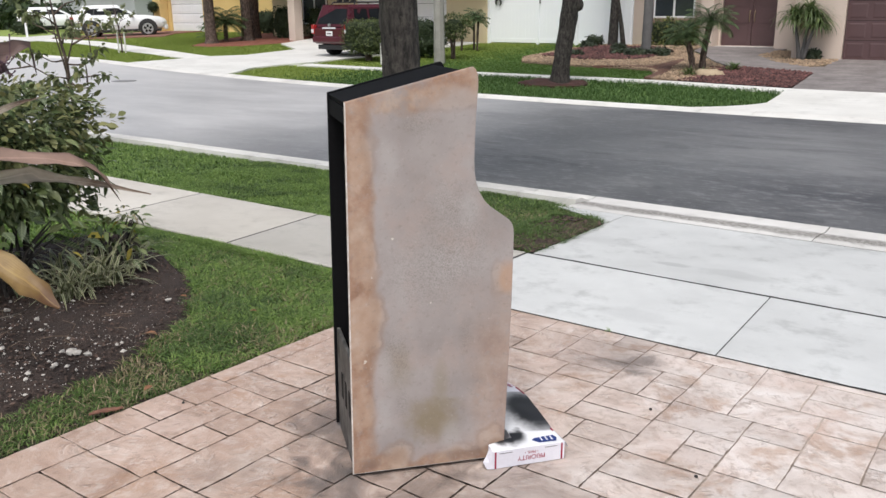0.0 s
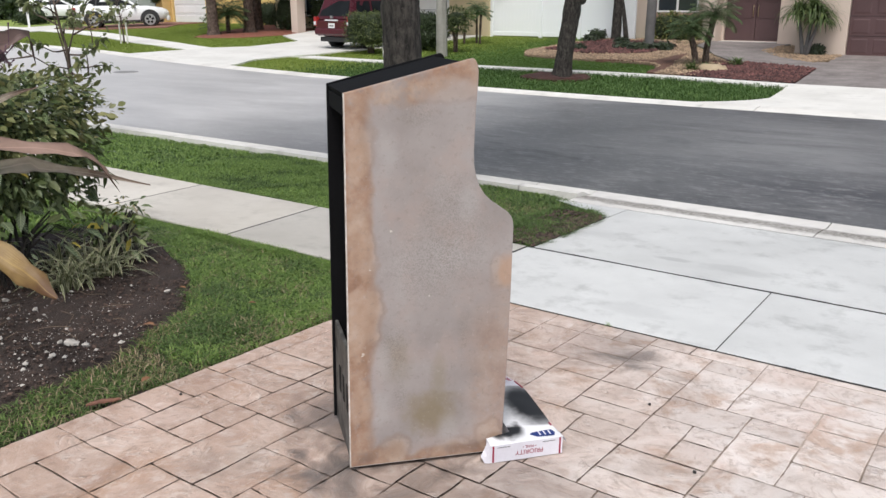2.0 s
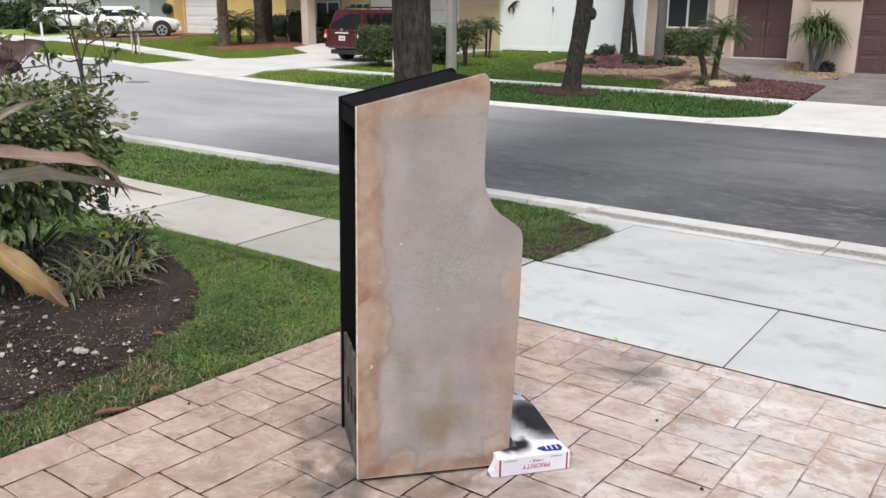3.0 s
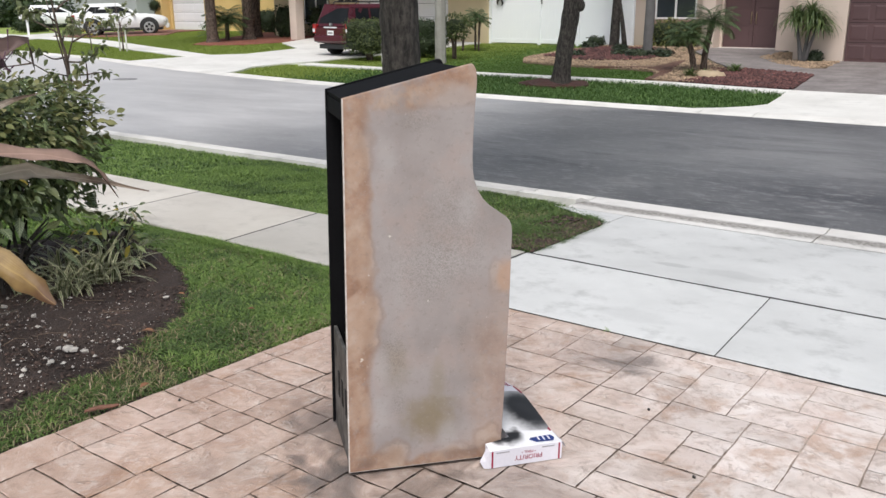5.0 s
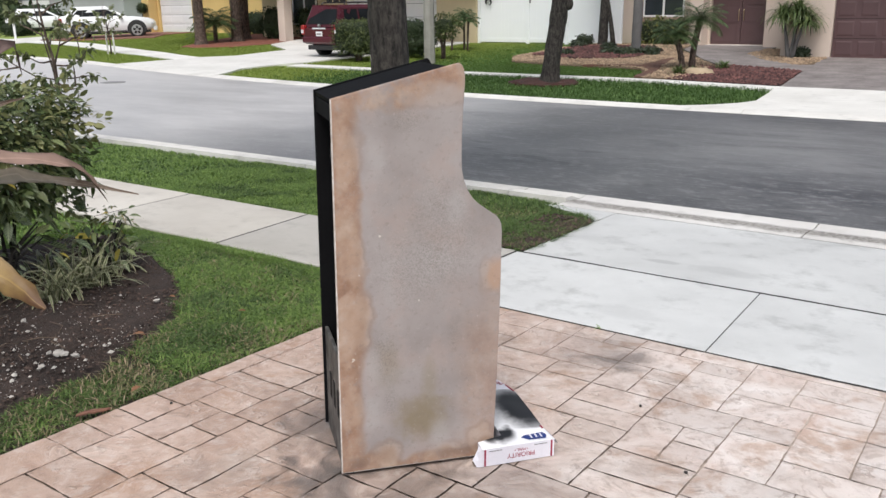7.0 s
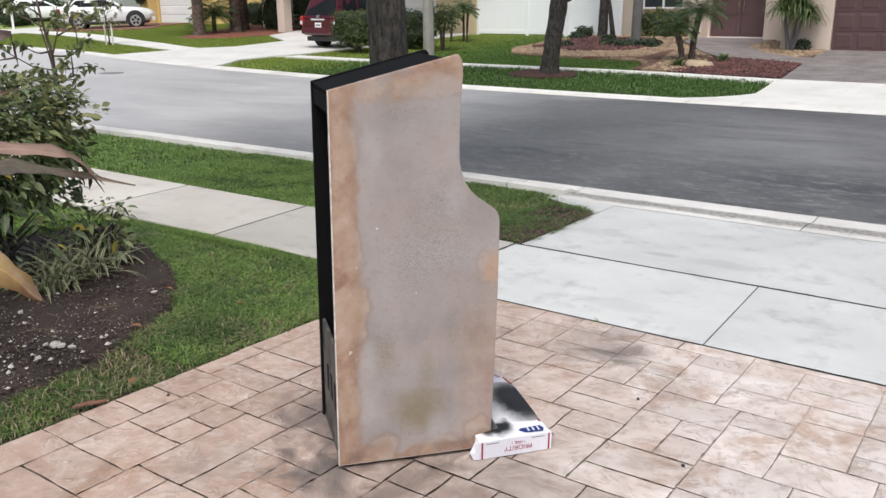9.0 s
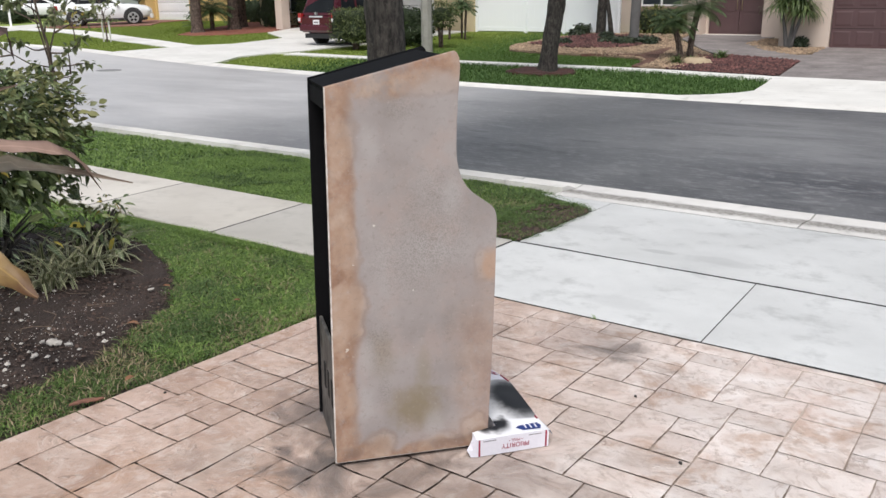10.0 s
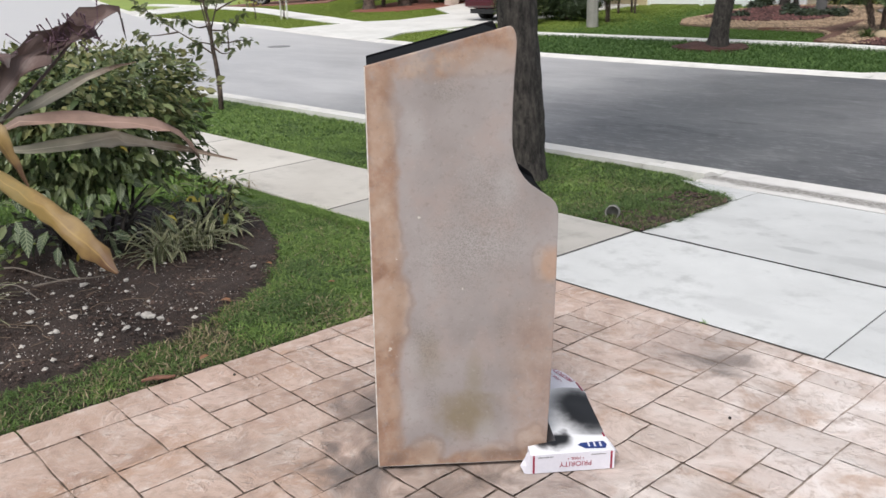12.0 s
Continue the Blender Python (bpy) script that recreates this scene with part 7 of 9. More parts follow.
def garage_door(house, x0, x1, y, z0, z1, mat, cols=4):
    """A sectional door: raised panels on four rows."""
    door = part("garage_door", boxed(x0, y, z0, x1, y + 0.05, z1), M[mat], house, "closed sectional garage door with raised panels")
    rows_ = 4
    for i in range(rows_):
        for k in range(cols):
            a, b = x0 + (x1 - x0) * k / cols + 0.07, x0 + (x1 - x0) * (k + 1) / cols - 0.07
            c, d = z0 + (z1 - z0) * i / rows_ + 0.07, z0 + (z1 - z0) * (i + 1) / rows_ - 0.07
            bm = bmesh.new()
            lo = [bm.verts.new(p) for p in ((a, y - 0.001, c), (b, y - 0.001, c), (b, y - 0.001, d), (a, y - 0.001, d))]
            e = 0.04
            hi = [bm.verts.new(p) for p in ((a + e, y - 0.012, c + e), (b - e, y - 0.012, c + e), (b - e, y - 0.012, d - e), (a + e, y - 0.012, d - e))]
            bm.faces.new(hi)
            for q in range(4):
                bm.faces.new([lo[q], lo[(q + 1) % 4], hi[(q + 1) % 4], hi[q]])
            part("panel", bm, M[mat], door)
        if i:
            zc = z0 + (z1 - z0) * i / rows_
            part("seam", boxed(x0 + 0.01, y - 0.003, zc - 0.006, x1 - 0.01, y - 0.0005, zc + 0.006), M["hole"], door)
    return door


def window(house, x0, x1, y, z0, z1, mullions=1, frame_mat="white_paint"):
    w = part("window", boxed(x0 - 0.02, y + 0.10, z0 - 0.02, x1 + 0.02, y + 0.11, z1 + 0.02), M["hole"], house, "dark window with white frame")
    t = 0.06
    for a, b, c, d in ((x0, x1, z0, z0 + t), (x0, x1, z1 - t, z1), (x0, x0 + t, z0 + t, z1 - t), (x1 - t, x1, z0 + t, z1 - t)):
        part("frame", boxed(a, y + 0.02, c, b, y + 0.08, d, 0.004), M[frame_mat], w)
    for k in range(mullions):
        xc = x0 + (x1 - x0) * (k + 1) / (mullions + 1)
        part("frame", boxed(xc - 0.04, y + 0.02, z0 + t, xc + 0.04, y + 0.08, z1 - t, 0.004), M[frame_mat], w)
    cut = [x0 + t] + [x0 + (x1 - x0) * (k + 1) / (mullions + 1) for k in range(mullions)] + [x1 - t]
    for a, b in zip(cut, cut[1:]):
        part("pane", boxed(a, y + 0.045, z0 + t, b, y + 0.052, z1 - t), M["pane"], w)
    return w


# house with maroon doors
Z = 0.12
ha = thing("house", pose(0, 0, 0), "beige stucco house with maroon double door and garage", "house", "houses across the road")
part("wall", wall_front(-14.6, -6.8, 32.0, Z - 0.4, 3.1, 0.25, [(-13.42, -11.76, 1.15, 2.35), (-10.74, -8.56, Z + 0.06, 2.36)]), M["stucco_beige"], ha)
part("wall", wall_front(-6.95, 0.9, 27.2, Z - 0.5, 3.1, 0.25, [(-5.55, -0.65, Z - 0.06, 2.3)]), M["stucco_beige"], ha)
part("wall", boxed(-6.95, 27.46, Z - 0.5, -6.7, 31.99, 3.1), M["stucco_beige"], ha)
part("wall", boxed(-14.6, 32.26, Z - 0.4, -14.35, 42, 3.1), M["stucco_beige"], ha)
part("wall", boxed(0.65, 27.46, Z - 0.5, 0.9, 42, 3.1), M["stucco_beige"], ha)
part("wall", boxed(-14.6, 42.01, Z - 0.4, 0.9, 42.25, 3.1), M["stucco_beige"], ha)
part("column", boxed(-11.3, 31.3, Z - 0.3, -10.82, 31.99, 3.1, 0.01), M["stucco_beige"], ha)
part("column", boxed(-8.42, 30.6, Z - 0.3, -7.76, 31.2, 3.1, 0.01), M["stucco_beige"], ha)
part("roof", hip_roof(-14.6, 0.9, 31.85, 42.2, 3.3, 2.2), M["roof"], ha)
part("roof", hip_roof(-6.95, 0.9, 27.2, 34.0, 3.28, 1.6), M["roof"], ha)
garage_door(ha, -5.53, -0.67, 27.3, Z - 0.06, 2.28, "maroon", 8)
part("trim", boxed(-6.96, 27.16, 2.12, -5.6, 27.195, 2.3, 0.005), M["maroon"], ha, "maroon painted band")
window(ha, -13.4, -11.78, 32.0, 1.17, 2.33)
part("sill", boxed(-13.62, 31.86, 0.92, -11.6, 31.99, 1.14, 0.015), M["sill"], ha, "brown stepped window sill")
part("sill", boxed(-13.55, 31.92, 0.75, -11.66, 31.99, 0.91, 0.01), M["sill"], ha)
part("step", boxed(-10.8, 31.25, Z - 0.2, -8.5, 31.99, Z + 0.05, 0.01), M["walk_far"], ha, "pale concrete doorstep")
for k in range(2):
    x0 = -10.72 + k * 1.075
    leafd = part("door", boxed(x0, 32.08, Z + 0.06, x0 + 1.06, 32.13, 2.34, 0.004), M["maroon"], ha, "maroon panelled front door leaf")
    for j, (c, d) in enumerate(((0.15, 0.75), (0.85, 1.35), (1.45, 2.0))):
        part("panel", boxed(x0 + 0.14, 32.066, Z + c, x0 + 0.92, 32.078, Z + d, 0.006), M["maroon"], leafd)
    hx = x0 + (0.98 if k == 0 else 0.08)
    part("handle", tube(bmesh.new(), curve_points([(hx, 32.07, Z + 0.9), (hx, 32.03, Z + 0.95), (hx, 32.02, Z + 1.1), (hx, 32.03, Z + 1.25), (hx, 32.07, Z + 1.3)], 8), 0.013, 6), M["brass"], leafd, "brass pull handle", True)

# cream house with the white garage
hb = thing("house", pose(0, 0, 0), "cream stucco house with a white garage door", "house", "houses across the road")
part("wall", wall_front(-33.0, -20.15, 30.6, Z - 0.4, 3.1, 0.25, [(-27.4, -22.2, Z, 2.4)]), M["stucco_cream"], hb)
part("wall", boxed(-20.4, 30.86, Z - 0.4, -20.15, 42, 3.1), M["stucco_cream"], hb)
part("wall", boxed(-33.0, 30.86, Z - 0.4, -32.75, 42, 3.1), M["stucco_cream"], hb)
part("wall", boxed(-33.0, 42.01, Z - 0.4, -20.15, 42.25, 3.1), M["stucco_cream"], hb)
part("trim", boxed(-22.0, 30.52, 2.0, -20.1, 30.595, 2.22, 0.01), M["stucco_beige"], hb, "raised stucco band")
part("column", boxed(-29.22, 28.0, Z - 0.4, -28.8, 28.5, 3.1, 0.01), M["stucco_beige"], hb, "square stucco porch column")
part("roof", hip_roof(-33.0, -20.15, 27.9, 42.2, 3.3, 2.4), M["roof"], hb)
garage_door(hb, -27.38, -22.22, 30.7, Z, 2.38, "white_paint", 4)
window(hb, -30.8, -29.2, 30.49, Z + 0.8, 2.2)

# yellow house with the white garage, farther along
Z = 0.34
hc = thing("house", pose(0, 0, 0), "yellow stucco house with a white garage door", "house", "houses across the road")
part("wall", wall_front(-46.5, -34.2, 33.9, Z - 0.9, Z + 2.9, 0.25, [(-45.7, -42.6, Z, Z + 2.2)]), M["stucco_yellow"], hc)
part("wall", boxed(-34.45, 34.16, Z - 0.4, -34.2, 44, 3.1), M["stucco_yellow"], hc)
part("wall", boxed(-46.5, 34.16, Z - 0.4, -46.25, 44, 3.1), M["stucco_yellow"], hc)
part("wall", boxed(-46.5, 44.01, Z - 0.4, -34.2, 44.25, 3.1), M["stucco_yellow"], hc)
part("column", boxed(-46.6, 33.3, Z - 0.4, -45.9, 33.89, 3.1, 0.01), M["stucco_yellow"], hc)
part("roof", hip_roof(-46.5, -34.2, 33.9, 44.2, Z + 3.1, 2.2), M["roof"], hc)
garage_door(hc, -45.68, -42.62, 34.0, Z, Z + 2.18, "white_paint", 3)

Z = 0.5
hd = thing("house", pose(0, 0, 0), "grey stucco house far down the street", "house", "houses across the road")
part("wall", boxed(-112, 44, Z - 1.5, -64, 56, Z + 3.0), M["stucco_grey"], hd)
part("roof", hip_roof(-112, -64, 44, 56, Z + 3.2, 2.4), M["roof"], hd)
garage_door(hd, -80, -75, 43.92, Z, Z + 2.2, "white_paint", 4)

# white vinyl fence with a wide gate
Z = 0.2
fence = thing("fence", pose(0, 0, 0), "tall white vinyl privacy fence with gate panels", "fence")
FY = 30.75
cutx = [-20.1, -17.75, -16.0, -13.74]
for x in cutx:
    part("post", boxed(x - 0.065, FY - 0.065, Z - 0.3, x + 0.065, FY + 0.065, 2.62, 0.008), M["vinyl"], fence)
for a, b in zip(cutx, cutx[1:]):
    a, b = a + 0.07, b - 0.07
    for lo, hi in ((Z + 0.02, Z + 0.18), (2.36, 2.5)):
        part("rail", boxed(a, FY - 0.03, lo, b, FY + 0.03, hi, 0.004), M["vinyl"], fence)
    n = max(4, int((b - a) / 0.16))
    for k in range(n):
        p, q = a + (b - a) * k / n, a + (b - a) * (k + 1) / n
        part("slat", boxed(p + 0.0008, FY - 0.012, Z + 0.181, q - 0.0008, FY + 0.012, 2.359), M["vinyl"], fence)
M["iron"] = surface("black_iron", (0.02, 0.02, 0.02), (0.008, 0.008, 0.008), 8, 60, 0.35, 0)
part("latch", boxed(-17.66, FY - 0.1, 1.75, -17.6, FY - 0.07, 1.95, 0.005), M["greyplate"], fence, "small grey gate latch")
orn = thing("fence_ornament", pose(-19.6, FY - 0.09, 1.76), "curled black metal ornament hanging on a white fence", "ornament")
part("curl", tube(bmesh.new(), curve_points([(0.42, 0, 0.36), (0.3, -0.02, 0.40), (0.15, -0.03, 0.32), (0.02, -0.03, 0.24), (-0.1, -0.03, 0.1), (-0.08, -0.03, -0.04)], 12), [0.012, 0.02, 0.03, 0.05, 0.065, 0.07, 0.065, 0.055, 0.05, 0.045, 0.035, 0.015], 8), M["iron"], orn, "", True)
part("curl", tube(bmesh.new(), curve_points([(0.02, 0, 0.22), (0.12, -0.03, 0.12), (0.14, -0.03, 0.0), (0.06, -0.03, -0.06)], 8), [0.02, 0.035, 0.04, 0.04, 0.035, 0.03, 0.02, 0.01], 8), M["iron"], orn, "", True)
part("hook", tube(bmesh.new(), [(0.3, 0.0, 0.39), (0.3, 0.05, 0.5), (0.3, 0.09, 0.52)], 0.006, 6), M["iron"], orn)

# utility pole and a low marker
M["pole"] = surface("weathered_pole", (0.34, 0.33, 0.30), (0.20, 0.19, 0.17), 3, 25, 0.85, 0.5, 0.01)
up = thing("utility_pole", pose(-16.64, 22.52, gz(-16.64, 22.52) - 0.05), "weathered grey concrete utility pole", "pole")
part("shaft", tube(bmesh.new(), [(0, 0, -0.3), (0, 0, 0.0), (0, 0, 4.0), (0, 0, 8.5)], [0.185, 0.185, 0.155, 0.11], 8), M["pole"], up)
part("bracket", boxed(-0.05, -0.22, 6.9, 0.05, -0.12, 7.3, 0.01), M["greyplate"], up)
mk = thing("marker_post", pose(-18.3, 21.62, gz(-18.3, 21.62) - 0.05), "short pale utility marker post in the grass", "post")
part("post", tube(bmesh.new(), [(0, 0, 0), (0, 0, 0.62)], [0.06, 0.055], 8), M["walk_far"], mk)
part("cap", tube(bmesh.new(), [(0, 0, 0.62), (0, 0, 0.68), (0, 0, 0.70)], [0.065, 0.06, 0.03], 8), M["greyplate"], mk)


# ---- far trees, hedges and palms ----
M["bark_pale"] = surface("pale_grey_bark", (0.17, 0.166, 0.165), (0.075, 0.072, 0.072), 3, 18, 0.9, 0.8, 0.02, contrast=0.8)
tree(-31.85, 25.7, 0.235, 7.0, (-0.02, 0.0), 61, "brown-trunked tree in a bed of red chips", bark="bark_far", leaves=1500, size=0.3)
tree(-31.7, 27.7, 0.25, 7.0, (0.0, 0.0), 62, "brown-trunked tree in a bed of red chips", bark="bark_far", leaves=1500, size=0.3)
tree(-32.5, 28.9, 0.23, 7.0, (0.03, 0.0), 63, "brown-trunked tree in a bed of red chips", bark="bark_far", leaves=1500, size=0.3)
tree(-14.1, 30.0, 0.17, 5.5, (0.02, 0.0), 64, "forked slender dark tree among tan pebbles", bark="bark", leaves=420, size=0.25, clear=2.8, fork=[(0.44, 0, 0.0), (0.35, -0.03, 0.7), (0.2, 0.0, 1.4), (0.05, 0, 2.1)], flare=1.2)
tree(-11.38, 26.75, 0.15, 5.5, (0.005, 0.0), 65, "pale grey-trunked tree among tan pebbles", bark="bark_pale", leaves=420, size=0.25, clear=2.8, flare=1.2)

M["hedge"] = leaf_material("hedge_leaves", (0.125, 0.155, 0.05), (0.045, 0.065, 0.022), thin=0.2)
M["hedge_dark"] = leaf_material("dark_hedge_leaves", (0.045, 0.075, 0.022), (0.016, 0.03, 0.011), thin=0.2)
M["variegated_bush"] = leaf_material("yellow_flecked_leaves", (0.21, 0.22, 0.06), (0.05, 0.085, 0.025), thin=0.2)
M["frond"] = leaf_material("palm_fronds", (0.11, 0.165, 0.065), (0.045, 0.08, 0.03), thin=0.2)
M["tuft"] = leaf_material("bright_tuft_leaves", (0.16, 0.24, 0.075), (0.06, 0.10, 0.03), thin=0.2)
M["strapleaf"] = leaf_material("fountain_leaves", (0.15, 0.20, 0.07), (0.06, 0.095, 0.035), thin=0.2)


def bush(x, y, radii, zc, count, size, seed, label, mat="hedge", trunk=0.04, power=4.0, core=0.84, group="bushes across the road"):
    b = thing("bush", pose(x, y, gz(x, y) - 0.04), label, "bush", group)
    r = random.Random(seed)
    for k in range(4):
        a = r.uniform(0, 6.28)
        e = (radii[0] * 0.5 * math.cos(a), radii[1] * 0.5 * math.sin(a), zc)
        part("stem", tube(bmesh.new(), curve_points([(0.05 * math.cos(a), 0.05 * math.sin(a), -0.03), (e[0] * 0.3, e[1] * 0.3, zc * 0.5), e], 5), [trunk, trunk * 0.9, trunk * 0.8, trunk * 0.6, trunk * 0.3], 6), M["bark_far"], b, "", True)
    part("inner_foliage", filler_core((0, 0, zc), radii, seed, core, power), M["core"], b, "", True)
    part("foliage", foliage("foliage", (0, 0, zc), radii, int(count * 1.6), size, seed, power, 0.6, 0.15, 0.55), M[mat], b)
    return b


bush(-57.6, 31.2, (1.2, 0.8, 0.42), 0.45, 900, 0.12, 76, "low dark hedge bush beside a parked car", "hedge_dark", 0.05, 5.0)
bush(-80.0, 42.6, (1.2, 1.0, 1.6), 1.6, 700, 0.26, 77, "tall green hedge against a grey house", "hedge", 0.08, 4.0)
bush(-87.0, 42.0, (1.2, 1.0, 1.3), 1.3, 700, 0.26, 78, "tall green hedge against a grey house", "hedge", 0.08, 4.0)
bush(-19.6, 22.45, (0.72, 0.64, 0.52), 0.84, 3200, 0.068, 71, "boxy clipped hedge bush on a short stem", "hedge", 0.07, 9.0)
bush(-18.95, 24.2, (1.25, 0.5, 0.6), 0.7, 2600, 0.075, 72, "dark clipped hedge bush", "hedge_dark", 0.05, 5.0)
bush(-17.1, 23.95, (0.5, 0.5, 0.40), 1.1, 700, 0.085, 73, "rounded airy bush on bare forked stems", "hedge", 0.045, 3.0, core=0.55)
for k, (x, y, rx, h) in enumerate(((-35.6, 32.6, 0.9, 0.6), (-33.7, 32.4, 0.7, 0.55), (-30.9, 29.5, 0.75, 0.75), (-29.0, 29.9, 0.6, 0.7), (-12.3, 31.3, 0.9, 0.5))):
    bush(x, y, (rx, 0.5, h), h, 900, 0.11, 80 + k, "clipped green bush against a house wall", "variegated_bush" if k > 3 else "hedge_dark", 0.03, 4.0)
M["grey_plant"] = leaf_material("grey_green_low_leaves", (0.075, 0.10, 0.06), (0.022, 0.036, 0.022), thin=0.15)
for k, (x, y, rx, h) in enumerate(((-11.55, 26.45, 0.42, 0.16), (-12.3, 26.8, 0.34, 0.15), (-10.9, 26.75, 0.34, 0.16), (-14.9, 30.1, 0.34, 0.22), (-13.5, 25.9, 0.24, 0.12), (-14.6, 29.0, 0.26, 0.16), (-13.2, 28.6, 0.24, 0.14), (-6.25, 26.95, 0.2, 0.17))):
    bush(x, y, (rx, rx, h), h, 240, 0.085, 90 + k, "low grey-green plant among stones", "grey_plant", 0.012, 2.5)
for k, (x, y, h) in enumerate(((-84, 39, 1.2), (-74, 37, 1.0), (-66, 37, 0.9))):
    bush(x, y, (3.2, 1.2, h), h, 900, 0.4, 110 + k, "dark distant hedge bush", "hedge_dark", 0.05, 4.0)


def palm(x, y, h, fronds, L, seed, label, lean=(0, 0), trunk=0.07, shag=True):
    """A feather palm: ringed trunk and arching fronds with leaflets down both sides."""
    r = random.Random(seed)
    p = thing("palm", pose(x, y, gz(x, y) - 0.04), label, "palm", "small palms across the road")
    pts = [(lean[0] * t * t, lean[1] * t * t, h * t) for t in np.linspace(0, 1, 9)]
    part("trunk", tube(bmesh.new(), pts, [trunk * (1 + (0.12 if k % 2 else -0.05)) for k in range(9)], 9, 0.12, r), M["bark_far"], p, "shaggy ringed trunk", True)
    top = Vector(pts[-1])
    for k in range(fronds):
        a, e = k * 2.4 + r.uniform(-0.2, 0.2), (0.15 + 1.35 * (k + 0.5) / fronds if h > 0.8 else r.uniform(0.5, 1.5))
        hd_ = Vector((math.cos(a), math.sin(a), 0))
        c, ang, q = [], e, top.copy()
        for s in range(9):
            c.append(q.copy())
            q = q + (hd_ * math.cos(ang) + Vector((0, 0, math.sin(ang)))) * L / 8
            ang -= 0.19 if h > 0.8 else 0.15
        base, along, nrm, ln = [], [], [], []
        for s in range(26):
            t = 0.12 + 0.86 * s / 25
            i = min(int(t * 8), 7)
            pt = c[i].lerp(c[i + 1], t * 8 - i)
            d = (c[i + 1] - c[i]).normalized()
            sd = d.cross(Vector((0, 0, 1))).normalized()
            for sg in (-1, 1):
                base.append(pt)
                along.append(sd * sg + d * 0.55 + Vector((0, 0, -0.25)))
                nrm.append(Vector((0, 0, 1)))
                ln.append(L * 0.30 * math.sin(math.pi * (0.12 + 0.8 * t)) + 0.02)
        fr = part("frond", leaf_mesh("frond", np.array(base), np.array(along), np.array(nrm), ln, 0.014 if L < 1.0 else 0.032, 0.1, 0.25), M["frond"], p)
        part("rib", tube(bmesh.new(), [tuple(v) for v in c], [0.010, 0.009, 0.008, 0.007, 0.006, 0.005, 0.004, 0.003, 0.002], 4), M["frond"], fr)
    return p


palm(-8.28, 23.35, 1.28, 34, 0.82, 121, "small feathery date palm on a shaggy trunk", (0.12, 0.1), 0.085)
palm(-8.42, 23.0, 0.9, 30, 0.72, 122, "small feathery date palm leaning from its neighbour", (-0.2, -0.1), 0.08)
for k, (x, y, h) in enumerate(((-18.6, 27.4, 1.25), (-18.25, 27.1, 1.1), (-18.9, 27.0, 1.0))):
    palm(x, y, h, 16, 0.5, 130 + k, "slim young palm beside a house wall", (0.05 * k, 0), 0.04)
palm(-32.4, 27.0, 0.85, 34, 1.25, 134, "low fan of palm leaves in red chips", (0, 0), 0.1)
palm(-33.0, 26.6, 0.2, 16, 0.85, 135, "low palm tuft in red chips", (0, 0), 0.08)

fount = thing("fountain_plant", pose(-6.55, 26.75, gz(-6.55, 26.75) - 0.03), "branched plant with fountains of narrow strap leaves", "plant")
for k, (dx, dy, h) in enumerate(((-0.24, 0.0, 1.18), (0.1, 0.05, 1.32), (0.28, -0.05, 1.02))):
    part("trunk", tube(bmesh.new(), curve_points([(0.04 * k - 0.04, 0, -0.03), (dx * 0.6, dy, h * 0.5), (dx * 1.2, dy, h)], 6), [0.075, 0.065, 0.055, 0.05, 0.045, 0.04], 8), M["bark_pale"], fount, "smooth pale stem", True)
    n = 210
    q = np.random.default_rng(140 + k)
    b = np.array([dx * 1.2, dy, h]) + q.normal(0, 0.05, (n, 3))
    part("leaf_head", arching("head", b, q.uniform(0.5, 0.9, n), q.uniform(0.03, 0.046, n), q.uniform(0.2, 1.55, n), 141 + k, 1.1), M["strapleaf"], fount, "arching narrow green leaves")

for k, (x, y, L) in enumerate(((-8.05, 21.75, 0.34), (-7.75, 21.95, 0.26), (-7.35, 23.2, 0.36))):
    q = np.random.default_rng(145 + k)
    n = 70
    tf = thing("grass_tuft", pose(x, y, gz(x, y) + 0.01), "spiky bright green tuft among stones", "plant", "green tufts in the beds")
    part("blades", arching("tuft", q.normal(0, 0.05, (n, 3)) * np.array([1, 1, 0]), L * q.uniform(0.7, 1.2, n), q.uniform(0.02, 0.034, n), q.uniform(0.6, 1.5, n), 148 + k, 0.7), M["tuft"], tf)
M["boulder"] = surface("tan_boulder", (0.50, 0.40, 0.27), (0.34, 0.26, 0.17), 3, 20, 0.9, 0.7, 0.02)
bm = stone_mesh(0.33, 7, 0.5)
bmesh.ops.subdivide_edges(bm, edges=bm.edges[:], cuts=2, smooth=0.6)
bo = part("boulder", bm, M["boulder"], None, "", True)
bo.matrix_basis = pose(-7.5, 21.85, gz(-7.5, 21.85) + 0.06)
bo.scale = (1.6, 0.9, 1.0)
tagged(bo, "smooth tan boulder among red lava rock", "boulder")

q = np.random.default_rng(150)


def fill(poly, n):
    ax, ay = [p[0] for p in poly], [p[1] for p in poly]
    x, y = q.uniform(min(ax), max(ax), n), q.uniform(min(ay), max(ay), n)
    k = inside(poly, x, y)
    return np.stack([x[k], y[k]], 1)


